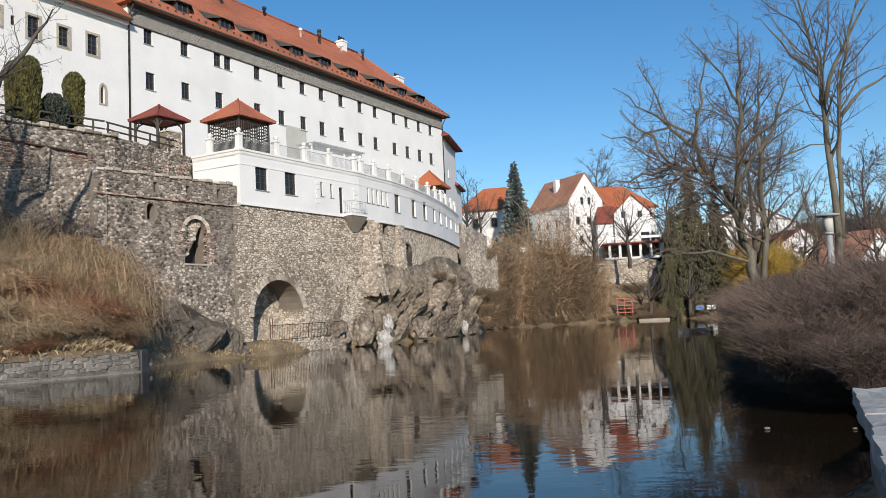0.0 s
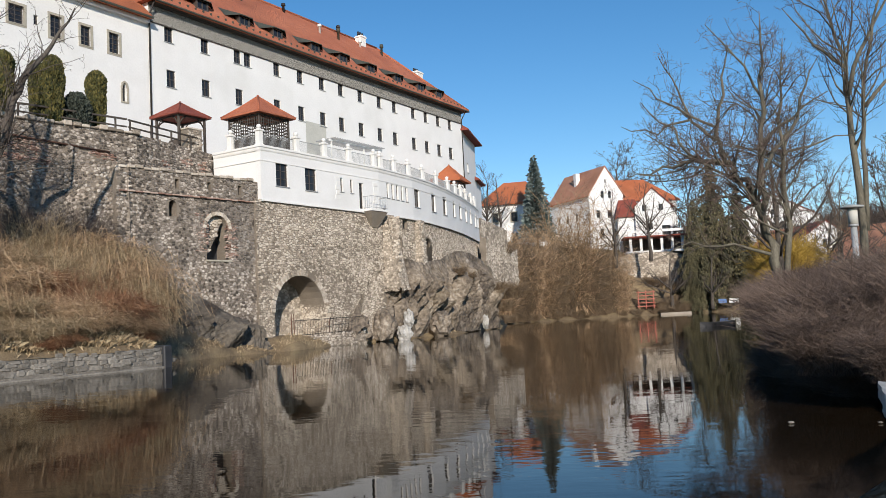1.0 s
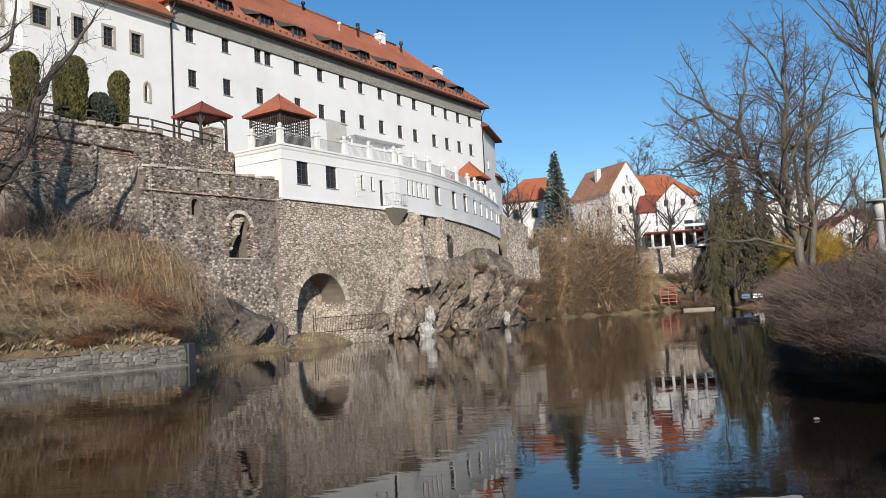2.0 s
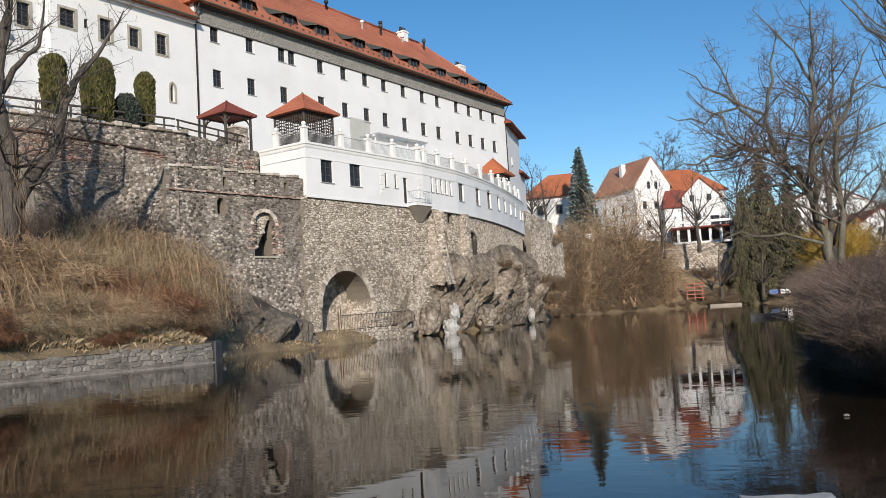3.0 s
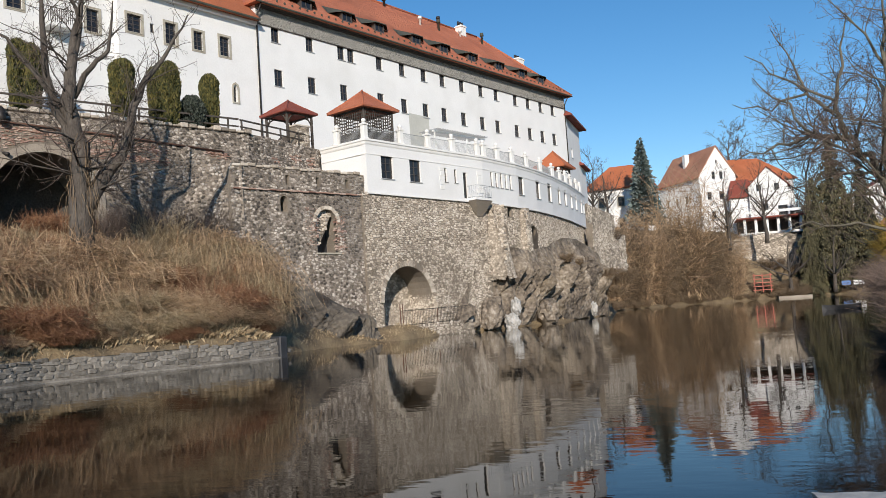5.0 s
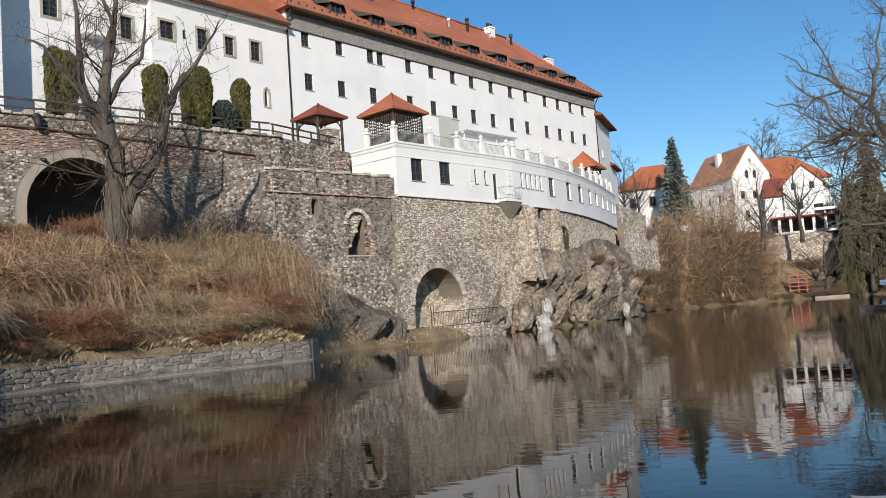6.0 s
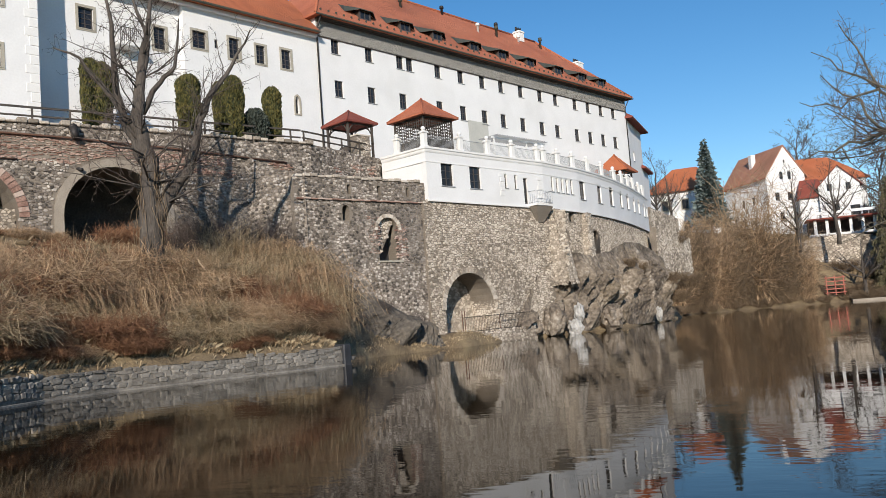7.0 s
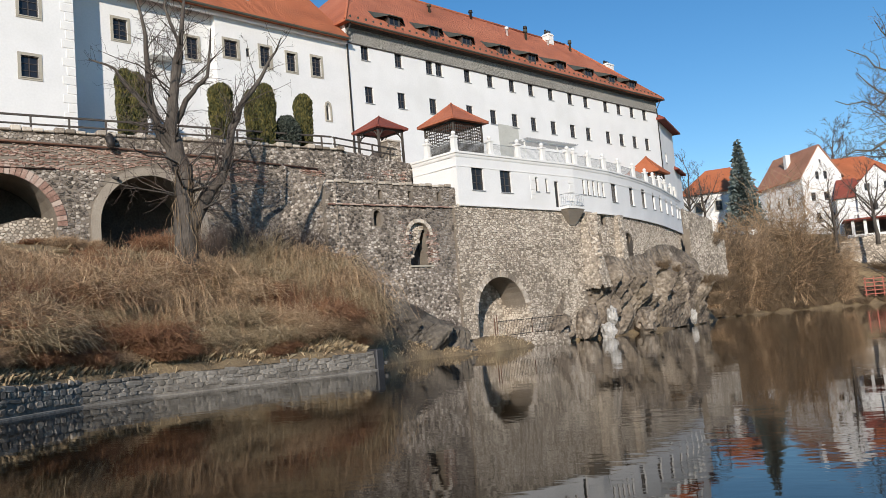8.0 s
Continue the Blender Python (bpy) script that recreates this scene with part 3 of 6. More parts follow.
for s in (46.9, 51.6, 55.7, 60.85, 65.1, 69.7, 74.6, 79.1, 83.1):
    dormer(MAIN, s - 41.4)


def chimney(parent, x, y, z, w, h, mat=plaster_trim, pots=0):
    bm = bmesh.new()
    add_box(bm, (x - w / 2, y - w / 2, z), (x + w / 2, y + w / 2, z + h), 0.02)
    add_box(bm, (x - w / 2 - 0.07, y - w / 2 - 0.07, z + h - 0.25), (x + w / 2 + 0.07, y + w / 2 + 0.07, z + h - 0.1), 0.02)
    c = part("chimney", bm, mat, parent)
    for i in range(pots):
        px = x + (i - (pots - 1) / 2) * 0.4
        tubes("pot", [([(px, y, z + h), (px, y, z + h + 0.45)], [0.14, 0.11])], iron, c, 7)
    return c


zroof = lambda y: EAVE + 0.18 + SLOPE * (y + 0.75)
chimney(MAIN, LEN - 0.4, 6.0, EAVE + 1.5, 1.3, 4.6, plaster_trim, 3)
chimney(MAIN, 35.2, 6.4, zroof(6.0), 0.9, 1.3, plaster_trim, 3)
for vx, vy, vh, vm in ((29.6, 5.2, 1.2, copper_dark), (38.2, 5.6, 1.3, copper_dark), (26.2, 5.0, 0.9, white_paint), (31.4, 6.6, 1.0, iron), (34.0, 5.6, 0.7, white_paint), (22.5, 6.6, 0.9, iron), (15, 5.2, 0.8, copper_dark), (10.2, 5.6, 0.9, white_paint)):
    tubes("vent", [([(vx, vy, zroof(vy) - 0.1), (vx, vy, zroof(vy) + vh * 0.7), (vx, vy, zroof(vy) + vh * 0.72), (vx, vy, zroof(vy) + vh)], [0.13, 0.13, 0.24, 0.2])], vm, MAIN, 7)
for i in range(58):
    gx = 0.4 + i * 0.8
    box_part("snow_hook", (gx - 0.06, -0.36, zroof(-0.3) - 0.02), (gx + 0.06, -0.24, zroof(-0.3) + 0.16), copper_dark, MAIN)
box_part("patch", (17.5, -0.01, 3.6), (20.4, -0.004, 7.75), patch_plaster, MAIN, label="bare grey plaster patch")

# annex at the far end
ANNEX = thing("end_annex", heading(0.55, 101.2, 6.0, 10), "narrow white end annex of the college with small red roof", "house")
part("wall", wall_bm([(0, 0), (9.5, 0), (9.5, 18.0), (0, 18.0)], [rect(3.2, 13.4, 0.8, 1.2), rect(2.4, 9.2, 0.8, 1.2)], 0.4), plaster, ANNEX)
box_part("wall", (9.1, 0.4, 0), (9.5, 8, 18), plaster, ANNEX)
box_part("wall", (0, 7.6, 0), (9.1, 8, 18), plaster, ANNEX)
for w in ((3.2, 13.4, 0.8, 1.2), (2.4, 9.2, 0.8, 1.2)):
    window(ANNEX, *w, 0.0, bars=(1, 1))
hip_roof("roof", ANNEX, -0.5, 10.4, -0.9, 8.5, 18.0, 21.5, 3, 3, tiles_dark)
LOWANNEX = thing("low_annex", heading(2.0, 109.5, 6.0, 9), "low white lean-to annex with a dark red roof", "house")
box_part("wall", (0, 0, 0), (5.2, 5, 13.2), plaster, LOWANNEX)
hip_roof("roof", LOWANNEX, -0.4, 6.0, -0.6, 5.4, 13.2, 15.2, 2, 2, tiles_dark)

# ---- left wing and tower ----
WING = thing("left_wing", heading(-43.30 + 5.0 * 0.5, 25.0 + 5.0 * 0.8660, 12.5, 30), "white plastered wing with stone window surrounds and orange roof", "house")
WW = [(23.35, 21.75, 0.95, 1.35), (28.35, 21.35, 0.85, 1.5), (31.05, 21.8, 1.05, 1.2), (33.85, 21.55, 0.85, 1.5), (36.1, 21.6, 0.78, 1.35), (38.4, 21.6, 0.85, 1.45)]
SMALL = [(32.4, 22.05, 0.3, 0.65), (20.1, 17.55, 0.3, 0.95)]
holes = [rect(x - 5, z - 12.5, w, h) for x, z, w, h in WW + SMALL]
gothic = [(33.98, 5.75), (34.42, 5.75), (34.42, 6.7), (34.34, 6.98), (34.2, 7.15), (34.06, 6.98), (33.98, 6.7)]
STEP = 24.85
part("wall", wall_bm([(STEP, 0), (36.36, 0), (36.36, 12.3), (STEP, 12.3)], [h for h in holes if h[0][0] > STEP] + [gothic], 0.5, 0.02), plaster, WING)
part("wall", wall_bm([(0, 0), (STEP, 0), (STEP, 12.3), (0, 12.3)], [h for h in holes if h[0][0] < STEP], 0.5, 0.5), plaster, WING)
for x, z, w, h in WW:
    window(WING, x - 5, z - 12.5, w, h, 0.02 if x - 5 > STEP else 0.5, window_stone, bars=(1, 3))
for x, z, w, h in SMALL:
    window(WING, x - 5, z - 12.5, w, h, 0.02 if x - 5 > STEP else 0.5, None, bars=(0, 1), sill=False)
gw = part("window", wall_bm([(x + (0.12 if x > 34.2 else -0.12 if x < 34.2 else 0), z + (0.12 if z > 6.5 else -0.12)) for x, z in gothic], [gothic], 0.1, -0.03), window_stone, WING)
link("pane", [(33.9, 0.3, 5.7), (34.5, 0.3, 5.7), (34.5, 0.3, 7.2), (33.9, 0.3, 7.2)], [(0, 1, 2, 3)], glass, gw)
box_part("wall", (0, 11.5, 0), (36.3, 12, 12.3), plaster, WING)
hip_roof("roof", WING, -0.5, 36.25, -0.7, 12.7, 12.3, 19.0, 0.5, 0.0, tiles_bright)
bm = bmesh.new()
add_box(bm, (0, -0.35, 12.05), (36.3, 0.015, 12.3), 0.03)
part("cornice", bm, plaster_trim, WING)
box_part("gutter", (-0.5, -0.84, 12.26), (36.3, -0.7, 12.4), copper_dark, WING, 0.02)
chimney(WING, 31.2, 5.0, 17.0, 1.1, 5.0)
box_part("skylight", (27.6, 1.2, 14.2), (28.5, 2.0, 14.95), zinc, WING)
# oriel niche with a small balcony behind the tree
ORIEL = box_part("oriel", (19.9, -0.5, 8.3), (21.6, 0.5, 8.6), plaster_trim, WING, 0.05, "small plaster oriel balcony")
tubes("railing", [([(x, -0.45, 8.6), (x, -0.45, 9.5)], [0.02, 0.02]) for x in [19.95 + 0.14 * i for i in range(12)]] + [([(19.9, -0.45, 9.5), (21.6, -0.45, 9.5)], [0.03, 0.03])], iron, ORIEL, 4)

TOWER = thing("corner_tower", heading(-43.30 + 1.5 * 0.866 + 19.6 * 0.5, 25.0 - 1.5 * 0.5 + 19.6 * 0.866, 12.5, 33), "white corner tower with quoins and stone window surrounds", "house")
TW = [(-2.45, 8.9, 1.05, 1.35), (-2.5, 5.3, 0.95, 1.25), (-7.0, 8.9, 1.05, 1.35), (-7.0, 5.3, 0.95, 1.25)]
part("wall", wall_bm([(-10.5, 0), (0, 0), (0, 17), (-10.5, 17)], [rect(*w) for w in TW], 0.5), plaster, TOWER)
box_part("wall", (-0.5, 0.5, 0), (0, 7, 17), plaster, TOWER)
box_part("wall", (-10.5, 0.5, 0), (-10, 7, 17), plaster, TOWER)
for w in TW:
    window(TOWER, *w, 0.0, window_stone, bars=(1, 2))
for i in range(19):
    box_part("quoin", (-0.75 if i % 2 else -0.5, -0.025, 0.2 + i * 0.55), (0.02, 0.35, 0.2 + i * 0.55 + 0.5), plaster_trim, TOWER, 0.02)
hip_roof("roof", TOWER, -11, 0.6, -0.6, 7.6, 17, 22, 3, 3, tiles_bright)

# ---- white terrace house on the rock ----
TP = [(-13.45, 56.3), (-6.55, 67.4), (-4.15, 72.5), (-2.7, 76.6), (-1.37, 81.2), (0.11, 87.6), (1.2, 93.9), (2.0, 99.2)]
TERR = thing("terrace_house", pose(-13.45, 56.3, 10.2), "white terrace building with cornice and balustrade on a stone base", "house")
SEG_WINS = {
    0: [("c", 2.05, 1.12, 1.2, 1.66), ("c", 5.0, 1.1, 1.2, 1.66), ("s", 8.45, 1.36, 0.3, 1.08), ("s", 9.62, 1.36, 0.3, 1.06), ("d", 10.78, 0.22, 0.5, 2.05)],
    1: [("s", 1.42 + 0.79 * i, 1.45, 0.36, 1.22) for i in range(5)],
    2: [("c", 0.98, 1.15, 1.1, 1.6)],
    3: [("c", 0.65, 1.15, 1.1, 1.7), ("c", 4.1, 1.2, 1.1, 1.75)],
    4: [("a", 2.9, 1.35, 0.9, 1.2), ("a", 5.6, 1.4, 0.9, 1.2)],
    5: [("a", 2.2, 1.4, 0.9, 1.2), ("a", 5.2, 1.5, 0.9, 1.2)],
    6: [("a", 2.5, 1.5, 0.9, 1.2), ("a", 4.5, 1.6, 0.8, 1.1)],
}
SEGS = []
for i, (a, b) in enumerate(zip(TP, TP[1:])):
    ln = math.hypot(b[0] - a[0], b[1] - a[1])
    hd = math.degrees(math.atan2(b[0] - a[0], b[1] - a[1]))
    SEGS.append((ln, hd))
    local = heading(a[0] + 13.45, a[1] - 56.3, 0, hd)
    hs = [arch_loop(x, z, w, z + h) if k == "a" else rect(x, z, w, h) for k, x, z, w, h in SEG_WINS[i]]
    w_ob = part("wall", wall_bm([(0, 0), (ln, 0), (ln, 3.55), (0, 3.55)], hs, 0.45), plaster, TERR)
    w_ob.matrix_local = local
    for k, x, z, w, h in SEG_WINS[i]:
        hh = h + (w / 2 if k == "a" else 0)
        win = window(w_ob, x, z, w, hh, 0.0, bars=(1, 2) if k == "c" else (0, 0 if k == "d" else 1), sill=k != "d", depth=0.14)


def sweep(name, line, profile, mat, parent, z0=0.0, closed_ends=True):
    """A moulding: a profile of (out, up) carried along a plan line, out to the right of the way."""
    pts = [Vector((x, y, 0)) for x, y in line]
    vs, fs = [], []
    m = len(profile)
    for i, p in enumerate(pts):
        d0 = (pts[i] - pts[i - 1]).normalized() if i else (pts[1] - pts[0]).normalized()
        d1 = (pts[i + 1] - pts[i]).normalized() if i < len(pts) - 1 else d0
        n0, n1 = Vector((d0.y, -d0.x, 0)), Vector((d1.y, -d1.x, 0))
        nn = (n0 + n1).normalized()
        k = 1 / max(0.4, nn.dot(n0))
        for o, u in profile:
            vs.append(p + nn * o * k + Vector((0, 0, z0 + u)))
    for i in range(len(pts) - 1):
        for j in range(m):
            fs.append((i * m + j, (i + 1) * m + j, (i + 1) * m + (j + 1) % m, i * m + (j + 1) % m))
    fs.append(tuple(range(m)))
    fs.append(tuple((len(pts) - 1) * m + j for j in range(m - 1, -1, -1)))
    return link(name, vs, fs, mat, parent)


LEFT_END = (-17.3, 58.5)
TL = [(x + 13.45, y - 56.3) for x, y in [LEFT_END, *TP]]
sweep("cornice", TL, [(-0.3, 0), (0.015, 0), (0.05, 0.08), (0.07, 0.22), (0.13, 0.26), (0.13, 0.4), (-0.3, 0.4)], plaster_trim, TERR, 3.4)
sweep("string_course", TL, [(-0.1, 0), (0.03, 0), (0.03, 0.07), (-0.1, 0.07)], plaster_trim, TERR, 2.72)
sweep("base_course", TL[1:], [(-0.1, 0), (0.06, 0), (0.06, 0.1), (-0.1, 0.1)], plaster_trim, TERR, -0.06)
lw = part("wall", wall_bm([(0, 0), (4.35, 0), (4.35, 3.55), (0, 3.55)], [], 0.4), plaster, TERR)
lw.matrix_local = heading(LEFT_END[0] + 13.45, LEFT_END[1] - 56.3, 0, 119)
floor_pts = [(x, y, 3.7) for x, y in TL] + [(0.4 + 13.45, 102 - 56.3, 3.7), (-22.5 + 13.45, 62.0 - 56.3, 3.7)]
link("terrace_floor", floor_pts, [tuple(range(len(floor_pts)))], paving, TERR)
for (s, (i0, zc)) in [(8.0, (0, 2.0)), (12.6, (0, 2.0))]:
    for q in range(5):
        ob = box_part("quoin", (s - (0.22 if q % 2 else 0.32), -0.03, 0.75 + q * 0.36), (s + 0.22, 0.002, 0.75 + q * 0.36 + 0.28), plaster_trim, TERR, 0.01)
        ob.matrix_local = heading(0, 0, 0, SEGS[0][1])
# balcony on its tapering corbel
balc = part("balcony", wall_bm(rect(12.0, 0.04, 2.1, 0.16), [], 0.9, -0.85), plaster_trim, TERR)
balc.matrix_local = heading(0, 0, 0, SEGS[0][1])
link("corbel", [(10.95, 0, 0), (13.05, 0, 0), (13.05, -0.8, 0), (10.95, -0.8, 0), (12.0, 0.05, -1.15), (12.7, 0.05, -1.15), (12.7, 0.0, -1.15), (12.0, 0.0, -1.15)],
     [(0, 1, 2, 3), (3, 2, 6, 7), (0, 3, 7, 4), (1, 5, 6, 2), (4, 7, 6, 5)], mortar, balc)
rail_items = [([(x, -0.8, 0.2), (x, -0.8, 1.2)], [0.01, 0.01]) for x in [11.0 + 0.2 * i for i in range(11)]]
rail_items += [([(x, y, 0.2), (x, y, 1.2)], [0.014, 0.014]) for y in (-0.6, -0.4, -0.2) for x in (11.0, 13.0)]
rail_items += [([(11.0, 0, z), (11.0, -0.8, z), (13.0, -0.8, z), (13.0, 0, z)], [0.02] * 4) for z in (1.2, 0.3)]
tubes("railing", rail_items, zinc, balc, 4)


def along(i, s, off, z):
    """A place on side i of the terrace: s along it, off behind its face."""
    a = TP[i]
    h = radians(SEGS[i][1])
    return (a[0] + s * math.sin(h) - off * math.cos(h), a[1] + s * math.cos(h) + off * math.sin(h), z)


def pier_mesh():
    bm = bmesh.new()
    add_box(bm, (-0.24, -0.24, 0), (0.24, 0.24, 0.22), 0.02)
    add_box(bm, (-0.19, -0.19, 0.2), (0.19, 0.19, 1.12), 0.02)
    add_box(bm, (-0.25, -0.25, 1.1), (0.25, 0.25, 1.24), 0.02)
    add_box(bm, (-0.12, -0.12, 1.22), (0.12, 0.12, 1.3), 0.01)
    return bm


PIERS = [along(i, s, 0.3, 13.9) for i, s in [(0, 0.25), (0, 3.9), (0, 6.9), (0, 9.75), (0, 12.9), (1, 0.8), (1, 3.0), (1, 5.5), (2, 3.1), (3, 2.5), (4, 1.7), (4, 4.7), (5, 0.8), (5, 3.8), (6, 1.1), (6, 4.0)]]
PIERS = [(-15.9, 58.0, 13.9)] + PIERS
first = thing("balustrade_pier", pose(*PIERS[0], 0, 0, 58), "white plastered balustrade pier with a ball finial", "pier", "terrace balustrade piers")
part("shaft", pier_mesh(), plaster_trim, first)
bm = bmesh.new()
bmesh.ops.create_icosphere(bm, subdivisions=2, radius=0.17, matrix=Matrix.Translation((0, 0, 1.45)))
part("ball", bm, plaster_trim, first, smooth=True)
for p in PIERS[1:]:
    copy_thing(first, pose(*p, 0, 0, 58))
bv, bf4 = tube_arrays([([(0, 0, 0), (0, 0, 0.88)], [0.013, 0.013])], 4)
BALUSTER = bpy.data.meshes.new("baluster")
BALUSTER.from_pydata(bv, [], bf4)
BALUSTER.materials.append(zinc)
for a, b in zip(PIERS, PIERS[1:]):
    va, vb = Vector(a), Vector(b)
    d = vb - va
    L = d.length
    fence = thing("terrace_railing", Matrix.Translation(va), "thin pale metal railing between white piers", "railing", "terrace railings")
    for z in (0.12, 1.0):
        tubes("rail", [([d * (0.25 / L) + Vector((0, 0, z)), d * (1 - 0.25 / L) + Vector((0, 0, z))], [0.022, 0.022])], zinc, fence, 4)
    n = max(3, int(L / 0.13))
    for k in range(n + 1):
        bar = new("baluster", BALUSTER)
        bar.parent = fence
        bar.location = d * ((0.3 + (L - 0.6) * k / n) / L) + Vector((0, 0, 0.12))
# ---- stone walls ----
def panel(loop, y, name, mat, parent):
    return link(name, [(x, y, z) for x, z in loop], [tuple(range(len(loop)))], mat, parent)


def in_loop(loop, x, z):
    c = False
    for (x0, z0), (x1, z1) in zip(loop, loop[1:] + loop[:1]):
        if (z0 > z) != (z1 > z) and x < (x1 - x0) * (z - z0) / (z1 - z0) + x0:
            c = not c
    return c


def grow(loop, d):
    cx, cz = sum(p[0] for p in loop) / len(loop), sum(p[1] for p in loop) / len(loop)
    return [(cx + (x - cx) * (1 + d / max(0.2, abs(x - cx))) if abs(x - cx) > 0.01 else x, cz + (z - cz) * (1 + d / max(0.2, abs(z - cz))) if abs(z - cz) > 0.01 else z) for x, z in loop]


def stone_wall(name, m, label, outline, holes, thick, seed, keep=None, split=None, mat=stone, size=0.18):
    """Mortar core with openings through it and rough stones on its face. Stones inside the box split are parts, the rest one joined part."""
    w = thing(name, m, label, "wall", kind="structure")
    part("core", wall_bm(outline, holes, thick), joint, w)
    clear = [grow(h, 0.12) for h in holes]
    xs, zs = [p[0] for p in outline], [p[1] for p in outline]
    rng = random.Random(seed)
    pcs = cobble(rng, min(xs), max(xs), min(zs), max(zs), lambda x, z: in_loop(outline, x, z) and not any(in_loop(h, x, z) for h in clear) and (keep is None or keep(x, z)), size=size)
    rest, near = [], []
    for vs, fs in pcs:
        x, z = vs[0][0], vs[0][2]
        (near if split and split[0] < x < split[1] and split[2] < z < split[3] and len(near) < 300 else rest).append((vs, fs))
    for vs, fs in near:
        link("stone", vs, fs, mat, w)
    joined("stonework", rest, mat, w)
    return w


def arch_ring(parent, cx, spring, r0, r1, mat, n=26, y=-0.06, name="voussoir", rise=1.0):
    """Single wedge stones round an arch."""
    for i in range(n):
        a0, a1 = math.pi * (i + 0.06) / n, math.pi * (i + 0.94) / n
        p = [(r0, a0), (r1, a0), (r1, a1), (r0, a1)]
        f = [(cx + r * math.cos(a), y - 0.02 * ((i * 7) % 3), spring + rise * r * math.sin(a)) for r, a in p]
        b = [(x, 0.15, z) for x, _, z in f]
        link(name, f + b, [(3, 2, 1, 0), (0, 1, 5, 4), (1, 2, 6, 5), (2, 3, 7, 6), (3, 0, 4, 7)], mat, parent)


# lower wall with the arched niche
NICHE = arch_loop(6.35, 6.07, 1.7, 8.1, 10, 0.85)
SLIT = arch_loop(3.1, 8.7, 0.55, 9.45, 6)
SLOTS = [rect(x, 10.45, 0.26, 0.62) for x in (3.44, 5.82, 8.25)]
LOW = stone_wall("stone_wall_lower", heading(-19.6, 48.7, 0, 36.9), "tall rough rubble stone retaining wall with a brick niche",
                 [(-0.6, 0.3), (9.75, 0.3), (9.75, 11.46), (5, 11.5), (-0.6, 11.4)], [NICHE, SLIT, *SLOTS], 1.3, 3, split=(0.0, 5.0, 3.0, 7.0), mat=stone_old)
# black sheet that paints the darkness inside the niche
panel(grow(NICHE, 0.3), 1.28, "niche_back", tar_and_shade, LOW)
# broken filling of the niche, with a dark gap beside the brick jamb
FILL = [(5.45, 6.4), (5.72, 6.45), (5.95, 6.75), (6.2, 7.2), (6.5, 7.7), (6.75, 8.3), (7.0, 8.75), (6.4, 9.1), (5.8, 8.95), (5.45, 8.4)]
part("filling", wall_bm(FILL, [], 0.5, 0.3), joint, LOW)
joined("filling_stone", cobble(random.Random(14), 5.4, 7.2, 6.2, 9.2, lambda x, z: in_loop(FILL, x, z), 0.29, 0.22), stone, LOW)
# same black colour for the shade within the slit
panel(grow(SLIT, 0.3), 0.7, "slit_back", tar_and_shade, LOW)
rngb = random.Random(12)
joined("niche_brick", rubble(rngb, 7.2, 7.75, 6.05, 8.5, lambda x, z: True, -0.02, (0.08, 0.11), (0.16, 0.3), (0.01, 0.03)), brick, LOW)
joined("niche_brick", rubble(rngb, 5.0, 5.55, 6.6, 9.0, lambda x, z: rngb.random() < 0.6, -0.02, (0.08, 0.11), (0.16, 0.3), (0.01, 0.03)), brick, LOW)
arch_ring(LOW, 6.35, 8.1, 0.86, 1.1, stone, 14)
box_part("niche_sill", (5.4, -0.12, 5.95), (7.4, 0.9, 6.07), window_stone, LOW, 0.02)
bm = bmesh.new()
for i in range(20):
    x = -0.5 + i * 0.5
    add_box(bm, (x, -0.16 - 0.02 * (i % 3), 9.98 + 0.02 * (i % 2)), (x + 0.47, 0.05, 10.07 + 0.02 * (i % 2)), 0.01)
part("string_course", bm, brick, LOW, "thin broken brick string course")
for i in range(18):
    x = -0.5 + i * 0.55
    box_part("cap_stone", (x, -0.1 - 0.03 * (i % 2), 11.4 + 0.03 * (i % 3)), (x + 0.5, 1.2, 11.56 + 0.05 * (i % 3)), stone, LOW, 0.03)
box_part("fill", (-0.6, 1.3, 0.3), (10.4, 4.5, 11.1), mortar, LOW)
stone_wall("stone_wall_return", heading(-23.6, 48.1, 0, 82), "weathered rubble wall joining the two terrace walls", [(0, 0.8), (4.2, 0.8), (4.2, 11.4), (2, 12.2), (0, 13.4)], [], 0.8, 33, mat=stone_old)

# wall below the white terrace, with the big arch
ARCH = arch_loop(3.55, 0.55, 5.1, 2.55, 16)
BASE = stone_wall("stone_wall_arch", heading(-13.45, 56.3, 0, SEGS[0][1]) @ Matrix.Translation((0, 0.12, 0)), "rubble stone wall with a wide blind arch under the terrace",
                  [(-0.4, 0.2), (13.4, 0.2), (13.4, 10.2), (-0.4, 10.2)], [ARCH], 2.2, 5, split=(0.5, 5.5, 5.0, 8.0))
joined("jamb_stone", [([(6.09 + b, a, c) for a, b, c in vs], fs) for vs, fs in cobble(random.Random(9), 0.05, 2.2, 0.6, 2.75, lambda x, z: True, 0.0, 0.2, (0.01, 0.04))], stone, BASE)
arch_ring(BASE, 3.55, 2.55, 2.56, 2.95, stone, 30)
bk = thing("arch_back_wall", heading(-13.45, 56.3, 0, SEGS[0][1]) @ Matrix.Translation((0, 2.35, 0)), "pale plastered stone back of the blind arch", "wall", kind="structure")
part("core", wall_bm([(0.2, 0), (7, 0), (7, 5.6), (0.2, 5.6)], [], 0.4), mortar, bk)
joined("stonework", cobble(random.Random(8), 0.4, 6.8, 0.2, 5.4, lambda x, z: True, 0.0, 0.24), stone, bk)
box_part("fill", (-0.4, 2.75, 0.2), (13.4, 5.0, 10.0), mortar, BASE)

